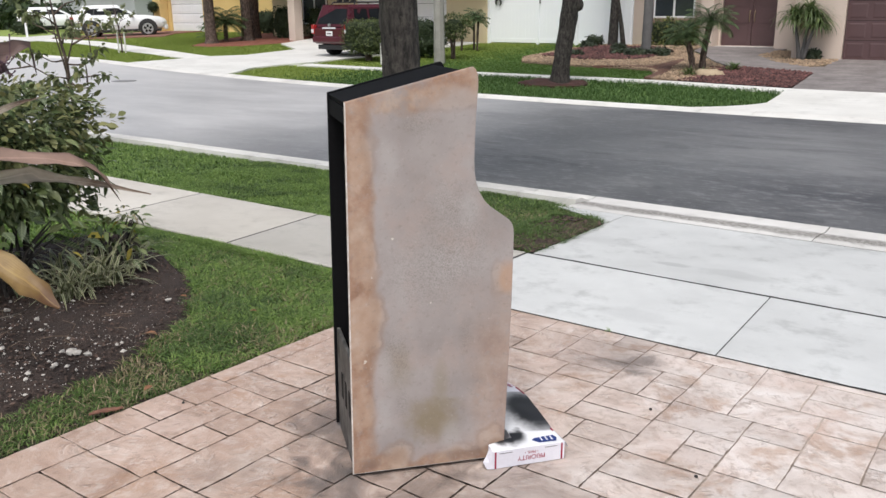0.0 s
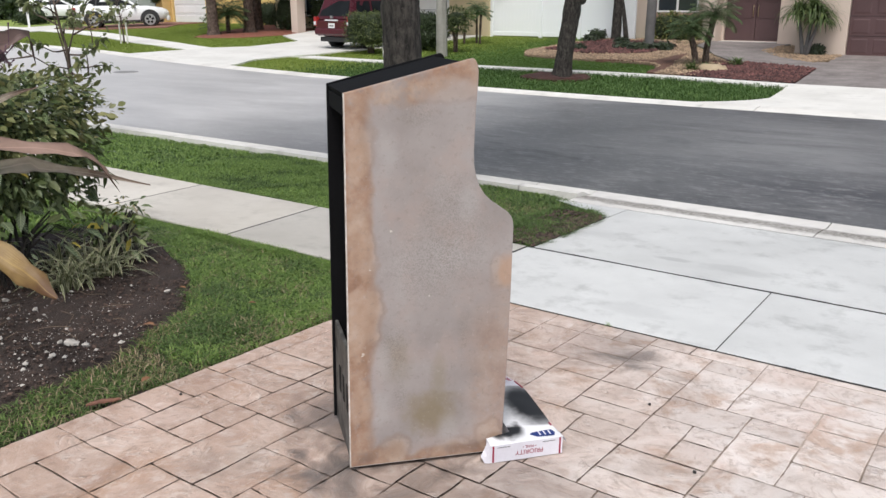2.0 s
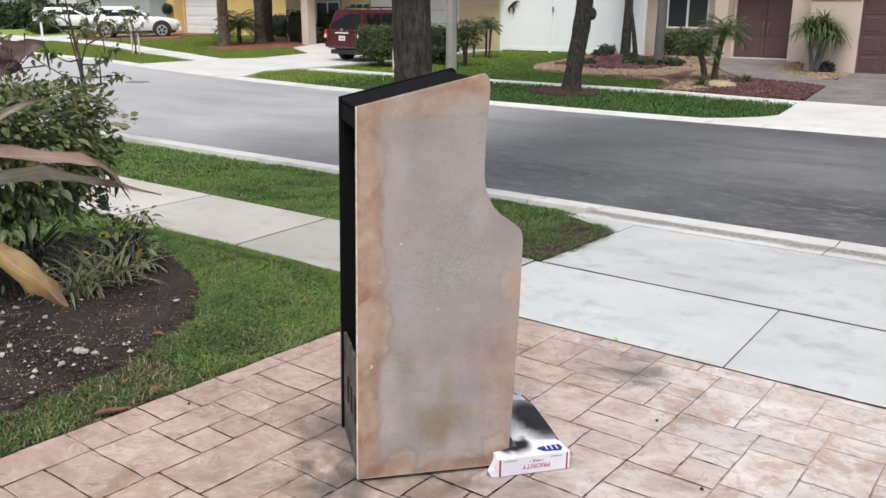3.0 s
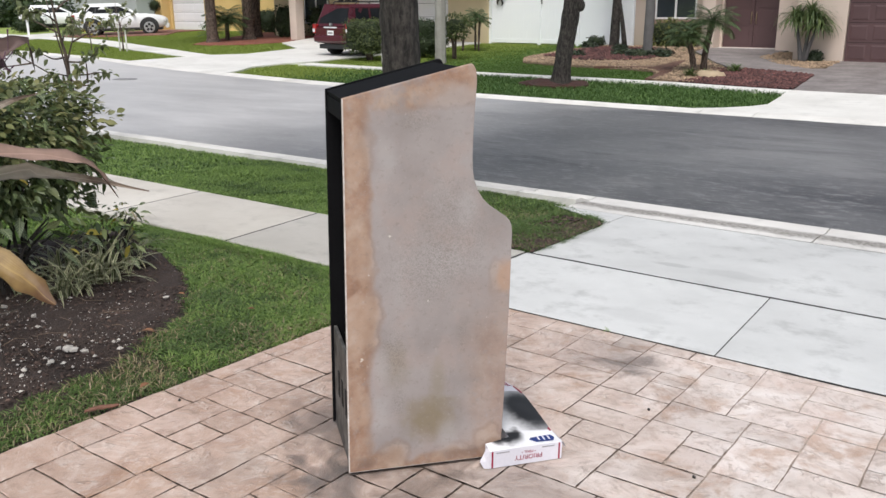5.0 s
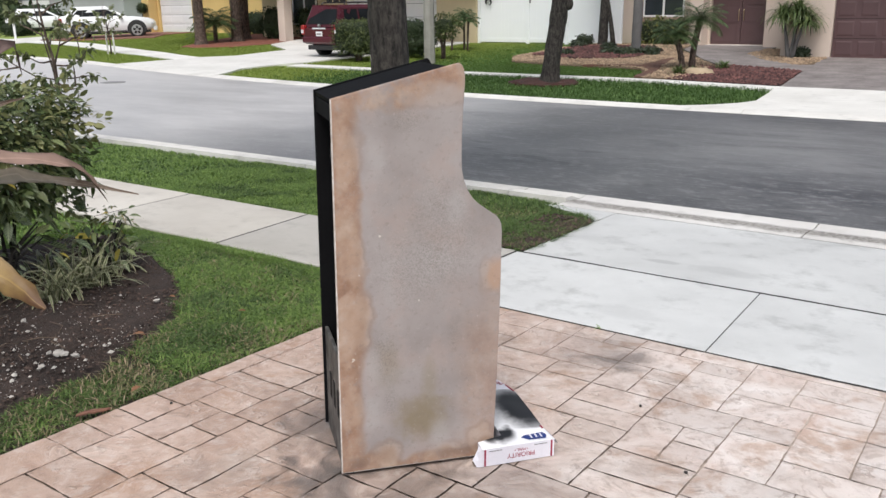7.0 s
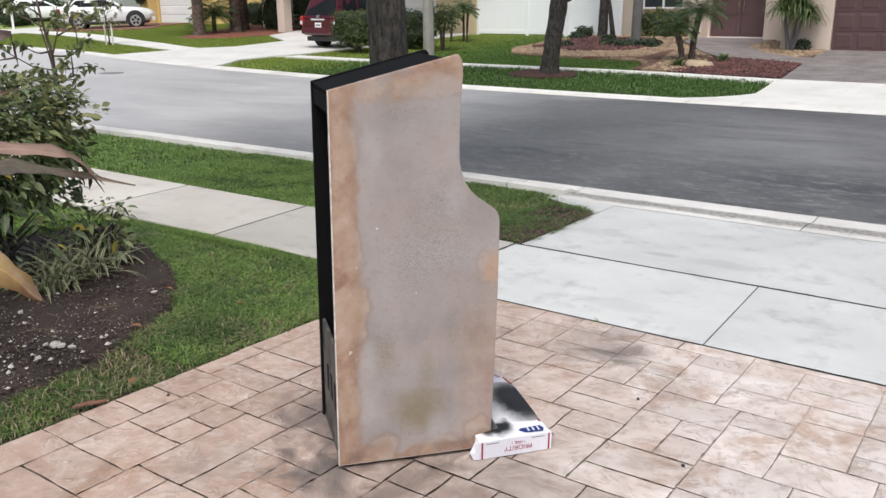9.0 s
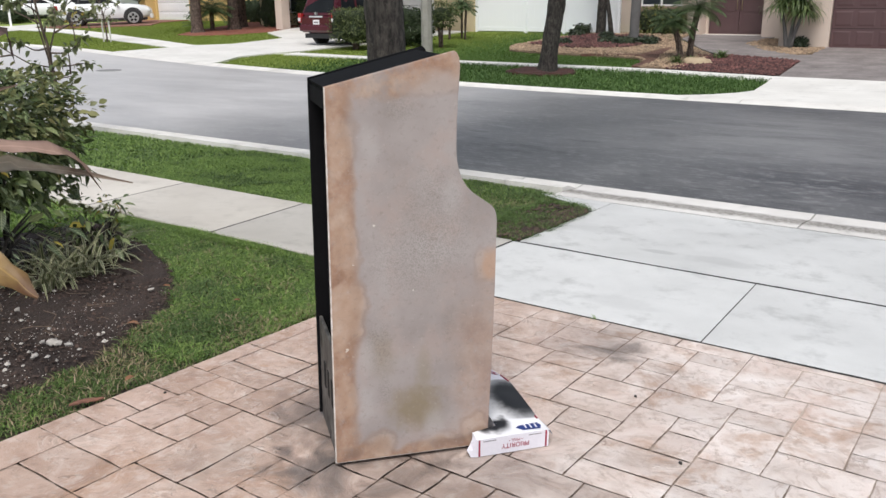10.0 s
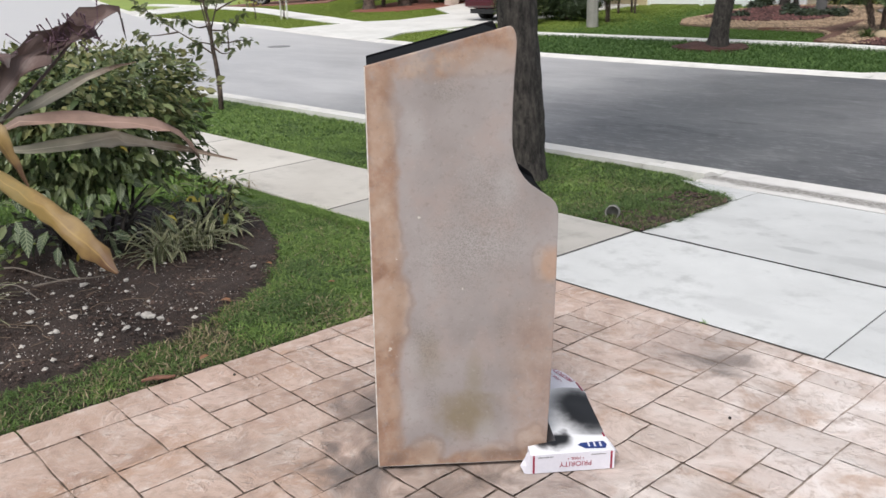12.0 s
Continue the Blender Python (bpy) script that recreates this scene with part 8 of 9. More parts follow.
M["pebble"] = surface("tan_pebbles", (0.46, 0.335, 0.22), (0.17, 0.115, 0.075), 2, 30, 0.8, 0.3, spread=0.35, per="island")
M["lava"] = surface("red_lava_rock", (0.145, 0.063, 0.056), (0.04, 0.018, 0.017), 2, 30, 0.95, 0.5, spread=0.7, per="island")
for poly, n, mat, name, label in ((BED_PEBBLE, 18000, "pebble", "pebbles", "tan river pebbles covering a bed"), (BED_ENTRY, 2200, "pebble", "pebbles", "tan river pebbles beside the path"), (BED_LAVA, 3000, "lava", "lava_rocks", "dark red lava rocks covering a bed")):
    xy = fill(poly, n)
    xy = xy[~inside(MULCH, xy[:, 0], xy[:, 1])]
    scatter_stones(name, xy, q.uniform(0.02, 0.044, len(xy)) * (1.45 if mat == "lava" else 1.0), M[mat], label, 0.03, 151)
xy = fill([(-14.6, 25.6), (-12.6, 24.6), (-10.9, 25.4), (-10.9, 28.0), (-12.0, 29.6), (-14.6, 29.6)], 2200)
scatter_stones("lava_rocks", xy, q.uniform(0.05, 0.09, len(xy)), M["lava"], "patch of dark red lava rock under trees", 0.05, 152)

M["black_lid"] = surface("worn_iron_lid", (0.24, 0.236, 0.23), (0.15, 0.147, 0.144), 6, 40, 0.6, 0.5)
M["black_trim_stone"] = surface("dark_pebble", (0.05, 0.045, 0.04), (0.02, 0.018, 0.016), 20, 60, 0.7, 0.2)
# far lawns
n = 340000
x, y = q.uniform(-48, -4.6, n), q.uniform(15.8, 33.5, n)
f0 = far_edge(x)
in_strip = (y > f0 + 0.555) & (y < walk_front(x) + 0.1)
in_yard = (y > walk_back(x) - 0.1) & (y < np.where(x > -20, 30.6, np.where(x > -34, 30.4, 33.7)))
drive = inside(DRIVE_B, x, y) | (x > -26.9) & (x < -20.75) & (y < 18.0)
no = drive | (x > np.interp(y, [16.1, 16.5, 17.0, 17.4, 18.76, 19.4], [-5.9, -5.4, -5.0, -4.82, -4.96, -5.05])) | inside([(-53, 17), (-44.8, 17), (-47.3, 27), (-53, 31)], x, y) | inside([(-47.6, 26.9), (-44.2, 26.8), (-42.5, 27.5), (-40.3, 29.4), (-42.3, 31.6), (-42.4, 33.8), (-46.3, 33.8), (-48.3, 30)], x, y)
for poly in (BED_PEBBLE, BED_LAVA, BED_ENTRY, MULCH, ring(-10.5, 19.0, 0.98, 0.78, 20, 0, 4), [(-31.8, 24.5), (-30.4, 24.2), (-29.0, 25.0), (-28.4, 27.2), (-28.5, 30.4), (-31.5, 31.2), (-34.0, 32.9), (-36.5, 33.2), (-34.5, 29.0), (-33.0, 26.2)], [(-8.0, 24.2), (-5.2, 23.2), (-5.2, 31), (-11, 31), (-9.6, 27.2)]):
    no |= inside(poly, x, y)
ok = (in_strip | in_yard) & ~no
light = ok & (x + q.normal(0, 1.2, n) < -17.0)
tall_ = ok & ~light & in_strip & (q.uniform(size=n) < 0.7)
lawn("lawn", x[tall_], y[tall_], (0.07, 0.1), 0.02, 162, "thick green grass strip across the road", "blade_strip", 0.03, (0.5, 1.5), 0.25)
lawn("lawn", x[ok & ~light & ~tall_], y[ok & ~light & ~tall_], (0.046, 0.06), 0.022, 160, "trimmed green lawns across the road", "blade_far", 0.042, (1.0, 2.0), 0.1)
lawn("lawn", x[light], y[light], (0.046, 0.06), 0.022, 161, "trimmed yellowish green lawns farther along the street", "blade_light", 0.042, (1.0, 2.0), 0.1)

# round clipped topiary by the yellow house
top_ = thing("topiary", pose(-46.2, 33.0, 0.7), "dark round clipped topiary on a bare stem", "topiary")
part("stem", tube(bmesh.new(), [(0, 0, -0.3), (0.02, 0, 0.4), (0, 0, 0.95)], [0.04, 0.035, 0.03], 8), M["bark_far"], top_, "", True)
part("inner_foliage", filler_core((0, 0, 1.15), (0.3, 0.3, 0.3), 7, 0.85, 2.2), M["core"], top_, "", True)
part("foliage", foliage("foliage", (0, 0, 1.15), (0.3, 0.3, 0.3), 420, 0.09, 171, 2.2, 0.6, 0.1, 0.55), M["hedge_dark"], top_)

# manhole cover in the road
M["dusty_iron"] = surface("dusty_iron_rim", (0.30, 0.295, 0.29), (0.2, 0.198, 0.195), 5, 50, 0.7, 0.2)
mh = thing("manhole_cover", pose(-21.0, 13.84, gz(-21.0, 13.84) + 0.002), "dark round iron cover set in the road", "manhole")
part("rim", tube(bmesh.new(), [(0, 0, -0.01), (0, 0, 0.006)], [0.33, 0.33], 28), M["dusty_iron"], mh)
part("lid", tube(bmesh.new(), [(0, 0, 0.0), (0, 0, 0.009)], [0.28, 0.28], 28), M["black_lid"], mh)

# weeds in the pavement joints and dark pebbles on the driveway
for x, y, h, n, lb in ((-2.0, 4.352, 0.035, 7, "tiny green weed in a pavement joint"), (-6.62, 4.335, 0.2, 12, "thin dry weed at the pavement's edge")):
    w = thing("weed", pose(x, y, gz(x, y)), lb, "weed", "weeds")
    r_ = np.random.default_rng(int(h * 1000))
    part("blades", arching("tuft", np.stack([r_.normal(0, 0.012, n), r_.normal(0, 0.004, n), np.zeros(n)], 1), h * r_.uniform(0.7, 1.3, n), np.full(n, 0.004), r_.uniform(0.9, 1.5, n), 5, 1.2), M["blade" if h < 0.1 else "blade_dry"], w)
for x, y in ((-1.367, 3.492), (-0.975, 3.018), (-3.194, 2.225)):
    pb_ = part("pebble", stone_mesh(0.009, int(-x * 100), 0.7), M["black_trim_stone"])
    pb_.matrix_basis = pose(x, y, gz(x, y) + 0.004)
    tagged(pb_, "small dark pebble on the driveway", "pebble", "dark pebbles on the driveway")

# staked sapling, mailbox
st = sapling(-31.6, 20.9, 36, "thin staked young tree across the road", 0.85, "sapling_leaf", 1.2)
for dx in (-0.22, 0.25):
    part("stake", boxed(dx - 0.025, -0.025, -0.1, dx + 0.025, 0.025, 1.05, 0.004), M["walk_far"], st, "pale wooden stake")
sapling(-33.4, 20.6, 37, "thin young tree with sparse yellow leaves across the road", 0.62, "yellow_leaf", 0.8)
mb = thing("mailbox", pose(-50.9, 27.4, gz(-50.9, 27.4) - 0.02, 0, 0, -35), "white mailbox on a white post", "mailbox")
part("post", boxed(-0.06, -0.06, -0.1, 0.06, 0.06, 1.0, 0.008), M["white_paint"], mb)
part("box", prism(bmesh.new(), [(-0.14, 1.0), (0.14, 1.0), (0.14, 1.2)] + [(0.14 * math.cos(a), 1.2 + 0.12 * math.sin(a)) for a in np.linspace(0.3, 2.84, 6)] + [(-0.14, 1.2)], -0.4, 0.4, "y", 0.004), M["white_paint"], mb)
part("foot_plate", boxed(-0.35, -0.35, -0.02, 0.35, 0.35, 0.06, 0.01), M["walk_far"], mb)


# ---- parked cars ----
M["tyre"] = surface("tyre_rubber", (0.03, 0.03, 0.03), (0.012, 0.012, 0.012), 8, 60, 0.8, 0.3)
M["alloy"] = surface("alloy_rim", (0.55, 0.55, 0.56), (0.4, 0.4, 0.41), 6, 60, 0.35, 0, metal=0.8)
M["black_trim"] = surface("black_plastic_trim", (0.03, 0.03, 0.032), (0.015, 0.015, 0.016), 6, 60, 0.55, 0.1)
M["tail_light"] = surface("red_lamp_glass", (0.42, 0.03, 0.03), (0.25, 0.015, 0.015), 6, 60, 0.2, 0)
M["lamp_glass"] = surface("clear_lamp_glass", (0.7, 0.7, 0.72), (0.5, 0.5, 0.52), 6, 60, 0.15, 0)
M["car_glass"] = glass_material("car_glass", (0.008, 0.009, 0.010), 1.18)


def car_paint(name, colour):
    m = surface(name, colour, tuple(v * 0.8 for v in colour), 1.0, 60, 0.3, 0.02, 0.001)
    m.node_tree.nodes["Principled BSDF"].inputs["Coat Weight"].default_value = 0.3
    m.node_tree.nodes["Principled BSDF"].inputs["Specular IOR Level"].default_value = 0.3
    return m


M["red_car"] = car_paint("dark_red_car_paint", (0.066, 0.003, 0.009))
M["white_car"] = car_paint("white_car_paint", (0.83, 0.84, 0.85))


def loft(sections):
    """Skins closed rings of equal length, with end caps."""
    bm = bmesh.new()
    rings = [[bm.verts.new(p) for p in s] for s in sections]
    k = len(rings[0])
    for a, b in zip(rings, rings[1:]):
        for j in range(k):
            bm.faces.new([a[j], a[(j + 1) % k], b[(j + 1) % k], b[j]])
    bm.faces.new(list(reversed(rings[0])))
    bm.faces.new(rings[-1])
    bmesh.ops.recalc_face_normals(bm, faces=bm.faces)
    return bm


def suv(m, paint, label, boxy=True, length=4.75, rack=True):
    """A car that faces +y from its rear at y = 0: shoulders, tapered cabin, glass, wheels and lamps."""
    c = thing("car", m, label, "car", "parked cars")
    H, W = (1.80, 0.93) if boxy else (1.68, 0.94)
    # body rings along y: (y, half width, sill z, shoulder z)
    body = [(0.0, 0.80, 0.56, 0.95), (0.06, 0.88, 0.46, 1.0), (0.5, W, 0.42, 1.06), (1.6, W, 0.36, 1.06), (3.1, W, 0.34, 1.03), (3.6, W, 0.30, 1.02), (4.3, 0.90, 0.34, 0.94), (4.62, 0.82, 0.40, 0.86), (length, 0.68, 0.46, 0.72)]
    if not boxy:
        body = [(0.0, 0.78, 0.52, 1.02), (0.07, 0.87, 0.42, 1.10), (0.5, W, 0.34, 1.13), (1.6, W, 0.30, 1.11), (3.1, W, 0.30, 1.11), (3.6, W, 0.32, 1.10), (4.05, 0.92, 0.35, 1.05), (4.4, 0.88, 0.40, 0.985), (4.6, 0.81, 0.44, 0.91), (length - 0.04, 0.70, 0.48, 0.82), (length, 0.6, 0.52, 0.74)]
    secs = []
    for y, w, lo, hi in body:
        secs.append([(-w * 0.9, y, lo), (w * 0.9, y, lo), (w, y, lo + 0.12), (w, y, (lo + hi) / 2 + 0.06), (w * 0.965, y, hi - 0.03), (w * 0.9, y, hi + 0.015), (-w * 0.9, y, hi + 0.015), (-w * 0.965, y, hi - 0.03), (-w, y, (lo + hi) / 2 + 0.06), (-w, y, lo + 0.12)])
    b = part("body", loft(secs), M[paint], c, "", True)
    b.data.polygons.foreach_set("use_smooth", [len(p.vertices) == 4 for p in b.data.polygons])
    if boxy:
        low, top = [(0.10, 0.85), (0.6, 0.88), (2.0, 0.88), (3.45, 0.86)], [(0.34, 0.68), (0.8, 0.73), (2.0, 0.73), (2.75, 0.69)]
    else:
        low, top = [(0.12, 0.82), (0.7, 0.88), (2.0, 0.88), (3.5, 0.84)], [(0.62, 0.58), (1.0, 0.66), (1.7, 0.69), (2.3, 0.63)]
    zb = 1.05
    rings = []
    for (y, w), (yt, wt) in zip(low, top):
        rings.append([(-w, y, zb), (w, y, zb), (wt + 0.03, yt, H - 0.1), (wt - 0.06, yt, H), (-wt + 0.06, yt, H), (-wt - 0.03, yt, H - 0.1)])
    part("cabin", loft(rings), M[paint], c)
    # glass, set just proud of the cabin
    def pane(corners, name="window", mat="car_glass"):
        n_ = (Vector(corners[1]) - Vector(corners[0])).cross(Vector(corners[2]) - Vector(corners[0])).normalized()
        bm = bmesh.new()
        o = [bm.verts.new(Vector(p) + n_ * 0.012) for p in corners]
        u = [bm.verts.new(Vector(p) - n_ * 0.01) for p in corners]
        bm.faces.new(o)
        k = len(o)
        for j in range(k):
            bm.faces.new([o[j], u[j], u[(j + 1) % k], o[(j + 1) % k]])
        part(name, bm, M[mat], c)

    def on_side(sx, y0, y1, t0, t1, *kind):
        """A pane on one side of the cabin between the fractions t0 and t1 of its height."""
        def at(y, t):
            w = np.interp(y, [p[0] for p in low], [p[1] for p in low])
            wt = np.interp(y, [p[0] for p in top], [p[1] for p in top]) + 0.03
            return (sx * (w + (wt - w) * t), y, zb + (H - 0.1 - zb) * t)
        cs = [at(y0[0], t0), at(y1[0], t0), at(y1[1], t1), at(y0[1], t1)]
        pane(cs if sx > 0 else list(reversed(cs)), *kind)

    for sx in (-1, 1):
        for (a0, a1), (b0, b1) in (((0.42, 0.52), (1.12, 1.12)), ((1.22, 1.22), (2.05, 2.05)), ((2.15, 2.15), (3.05, 2.72))) if boxy else (((0.62, 0.95), (1.12, 1.2)), ((1.18, 1.24), (2.0, 1.9)), ((2.06, 1.96), (3.02, 2.36))):
            on_side(sx, (a0, a1), (b0, b1), 0.10 if boxy else 0.24, 0.92 if boxy else 0.86)
    if not boxy:
        for sx in (-1, 1):
            for y0, y1 in (((1.12, 1.2), (1.18, 1.24)), ((2.0, 1.9), (2.06, 1.96))):
                on_side(sx, y0, y1, 0.24, 0.86, "pillar", "black_trim")
            part("sill_trim", boxed(min(sx * 0.90, sx * 0.952), 1.45, 0.30, max(sx * 0.90, sx * 0.952), 3.3, 0.42, 0.02), M["black_trim"], c, "black plastic sill")
    (y0, w0), (y1, w1) = low[0], top[0]
    f = lambda t: (w0 + (w1 + 0.03 - w0) * t, y0 + (y1 - y0) * t, zb + (H - 0.1 - zb) * t)
    a, d = f(0.14), f(0.93)
    pane([(-a[0] + 0.08, a[1], a[2]), (a[0] - 0.08, a[1], a[2]), (d[0] - 0.08, d[1], d[2]), (-d[0] + 0.08, d[1], d[2])], "rear_window")
    (y0, w0), (y1, w1) = low[-1], top[-1]
    a, d = f(0.08), f(0.95)
    pane([(a[0] - 0.08, y0 + (y1 - y0) * 0.08, a[2]), (-a[0] + 0.08, y0 + (y1 - y0) * 0.08, a[2]), (-d[0] + 0.08, y0 + (y1 - y0) * 0.95, d[2]), (d[0] - 0.08, y0 + (y1 - y0) * 0.95, d[2])], "windscreen")
    for sx in (-1, 1):
        for wy in (0.98, 3.80):
            R = 0.39 if boxy else 0.415
            wheel = part("wheel", tube(bmesh.new(), [(sx * 0.70, wy, R), (sx * 0.73, wy, R), (sx * 0.925, wy, R), (sx * 0.955, wy, R)], [R * 0.9, R, R, R * 0.88], 22), M["tyre"], c, "", True)
            rim = part("rim", tube(bmesh.new(), [(sx * 0.948, wy, R), (sx * 0.965, wy, R)], [R - 0.125, R - 0.14], 18), M["alloy"], wheel)
            for k in range(5):
                ang = 2 * math.pi * k / 5
                bm = boxed(-0.055, -0.004, 0.08, 0.055, 0.004, 0.21)
                bm.transform(Matrix.Translation((sx * 0.968, wy, R)) @ Matrix.Rotation(ang, 4, "X") @ Matrix.Rotation(radians(90), 4, "Z"))
                part("rim_gap", bm, M["hole"], wheel)
            bm = bmesh.new()
            rims = [[bm.verts.new((sx * xx, wy + rr * math.cos(-0.25 + 3.64 * k / 23), R + 0.02 + rr * math.sin(-0.25 + 3.64 * k / 23))) for k in range(24)] for xx, rr in ((W - 0.03, R - 0.06), (W + 0.008, R - 0.06), (W + 0.008, R + 0.075), (W - 0.03, R + 0.085))]
            for p, q in zip(rims, rims[1:]):
                for k in range(23):
                    bm.faces.new([p[k], p[k + 1], q[k + 1], q[k]])
            part("wheel_arch", bm, M["black_trim"], c)
    part("rear_bumper", boxed(-0.86, -0.07, 0.5 if boxy else 0.42, 0.86, 0.10, 0.72 if boxy else 0.68, 0.04), M[paint], c)
    part("front_bumper", boxed(-0.76, length - 0.12, 0.34, 0.76, length + 0.05, 0.58, 0.04), M[paint], c)
    part("underbody", boxed(-0.78, 0.15, 0.26, 0.78, length - 0.3, 0.42), M["black_trim"], c)
    for sx in (-1, 1):
        part("tail_lamp", boxed(min(sx * 0.78, sx * 0.935), -0.02, 0.80, max(sx * 0.78, sx * 0.935), 0.14, 1.12, 0.015), M["tail_light"], c)
        part("reversing_lamp", boxed(min(sx * 0.80, sx * 0.925), -0.028, 0.84, max(sx * 0.80, sx * 0.925), -0.018, 0.96, 0.003), M["lamp_glass"], c)
        part("head_lamp", boxed(min(sx * 0.5, sx * 0.84), length - 0.24, 0.66, max(sx * 0.5, sx * 0.84), length - 0.06, 0.80, 0.03), M["lamp_glass"], c)
        part("mirror", boxed(min(sx * 0.94, sx * 1.10), 3.02, 1.02, max(sx * 0.94, sx * 1.10), 3.14, 1.20, 0.03), M[paint], c)
        part("door_handle", boxed(min(sx * 0.925, sx * 0.955), 1.4, 0.92, max(sx * 0.925, sx * 0.955), 1.62, 0.95, 0.005), M["black_trim"], c)
        part("door_seam", boxed(min(sx * 0.92, sx * 0.9345), 2.08, 0.4, max(sx * 0.92, sx * 0.9345), 2.095, 1.04), M["hole"], c)
    plate = part("number_plate", boxed(-0.16, -0.015, 0.74, 0.16, 0.004, 0.90, 0.003), M["white_paint"], c, "white plate with dark bars")
    part("plate_bar", boxed(-0.11, -0.018, 0.79, 0.11, -0.0155, 0.84), M["greyplate"], plate)
    part("chrome_strip", boxed(-0.34, -0.022, 0.98, 0.34, 0.0, 1.03, 0.005), M["lamp_glass"], c)
    part("badge", tube(bmesh.new(), [(0, -0.018, 1.11), (0, 0.05, 1.11)], 0.05, 12), M["alloy"], c)
    if rack:
        for sx in (-1, 1):
            part("roof_rail", tube(bmesh.new(), [(sx * 0.58, 0.7, H), (sx * 0.58, 0.78, H + 0.08), (sx * 0.58, 2.5, H + 0.08), (sx * 0.58, 2.6, H)], 0.022, 6), M["black_trim"], c)
        for yy in (0.85, 1.6, 2.35):
            part("cross_bar", boxed(-0.57, yy - 0.03, H + 0.055, 0.57, yy + 0.03, H + 0.105, 0.008), M["black_trim"], c)
        for k in range(3):
            part("rack_clamp", boxed(-0.4 + 0.35 * k, 0.78, H + 0.10, -0.25 + 0.35 * k, 0.95, H + 0.19, 0.015), M["iron"], c)
    return c


def parked(x, y, yaw, lift=0.02):
    return pose(x, y, gz(x, y) + lift, 0, 0, yaw)


suv(parked(-21.5, 22.55, -4), "red_car", "dark red sport utility car with roof rack on a driveway")
suv(pose(-45.95, 27.5, 0.15, 1.1, 0, -38) @ Matrix.Scale(1.06, 4), "white_car", "white crossover car parked on a paver pad", False, 4.75, False)
suv(parked(-61.0, 32.6, -36, 0.03), "white_car", "white car parked farther down the street", False, 4.6, False)


# ---- driveway of stamped concrete: ashlar slabs in strips ----
driveway = thing("driveway", Matrix(), "tan stamped concrete driveway with dark joints", "driveway", "", "structure")
structure("driveway_base", slab(DRIVE_LEFT + 0.012, -6.0, 6.2, WALK_NEAR - 0.004, -0.0022, 0.08, 0), M["joint"], "dark dirty joints of a stamped driveway")
# slabs: x0, y0, x1, y1
TOP = 4.348
BESIDE_LAWN = [
    (-3.36, 2.888, -3.235, 3.3), (-3.36, 2.507, -3.235, 2.888), (-3.235, 2.888, -2.865, 3.3), (-3.235, 2.676, -2.865, 2.888),
    (-3.235, 2.507, -2.865, 2.676), (-3.36, 2.25, -3.13, 2.507), (-3.36, 2.045, -3.13, 2.25), (-3.36, 1.868, -3.13, 2.045),
    (-3.36, 1.691, -3.13, 1.868), (-3.36, 1.3, -3.13, 1.691), (-3.13, 2.319, -2.865, 2.507), (-3.13, 1.958, -2.937, 2.319),
    (-2.937, 2.134, -2.755, 2.319), (-2.937, 1.958, -2.755, 2.134), (-3.13, 1.691, -2.755, 1.958), (-3.13, 1.475, -2.755, 1.691),
    (-3.13, 1.3, -2.755, 1.475),
]
ROUND_CABINET = [
    (-2.865, 2.68, -2.491, 3.0), (-2.865, 2.319, -2.674, 2.68), (-2.674, 2.524, -2.491, 2.68), (-2.674, 2.319, -2.491, 2.524),
    (-2.755, 1.751, -2.491, 2.319), (-2.755, 1.475, -2.562, 1.751), (-2.562, 1.475, -2.295, 1.751), (-2.491, 1.751, -2.295, 2.117),
    (-2.295, 1.966, -2.11, 2.117), (-2.491, 2.117, -2.11, 2.362), (-2.491, 2.362, -2.11, 2.68), (-2.11, 1.936, -1.88, 2.211),
    (-2.11, 2.211, -1.88, 2.432), (-1.88, 2.24, -1.683, 2.432), (-1.88, 2.081, -1.683, 2.24), (-1.683, 2.24, -1.479, 2.432),
    (-1.683, 2.081, -1.479, 2.24), (-1.479, 2.2, -1.223, 2.432), (-1.616, 2.432, -1.223, 2.668), (-1.952, 2.432, -1.616, 2.668),
    (-1.223, 2.49, -0.945, 2.668), (-1.223, 2.3, -0.945, 2.49),
]
BY_PAVEMENT = [
    (-2.6, 4.116, -2.323, TOP), (-2.6, 3.944, -2.323, 4.116), (-2.6, 3.79, -2.323, 3.944), (-2.323, 4.165, -2.068, TOP),
    (-2.068, 4.165, -1.88, TOP), (-1.88, 4.165, -1.683, TOP), (-2.323, 3.79, -2.068, 4.165), (-2.068, 3.96, -1.683, 4.165),
    (-2.068, 3.79, -1.683, 3.96), (-2.323, 3.556, -1.952, 3.79), (-1.952, 3.617, -1.683, 3.79), (-1.952, 3.225, -1.683, 3.617),
    (-2.323, 3.225, -1.952, 3.556), (-1.952, 2.668, -1.569, 3.225),
]
UPPER = [
    (-1.683, 3.97, -1.318, 4.222), (-1.683, 4.222, -1.45, TOP), (-1.45, 4.222, -1.062, TOP), (-1.318, 4.072, -1.062, 4.222),
    (-1.318, 3.66, -1.062, 4.072), (-1.683, 3.617, -1.498, 3.97), (-1.498, 3.825, -1.318, 3.97), (-1.498, 3.617, -1.318, 3.825),
    (-1.062, 3.9, -0.8, 4.28), (-1.062, 4.28, -0.435, TOP), (-0.8, 4.074, -0.435, 4.28), (-0.8, 3.9, -0.435, 4.074),
    (-1.062, 3.66, -0.69, 3.9), (-0.69, 3.725, -0.435, 3.9), (-0.435, 4.074, -0.05, TOP), (-0.435, 3.725, -0.05, 4.074),
]
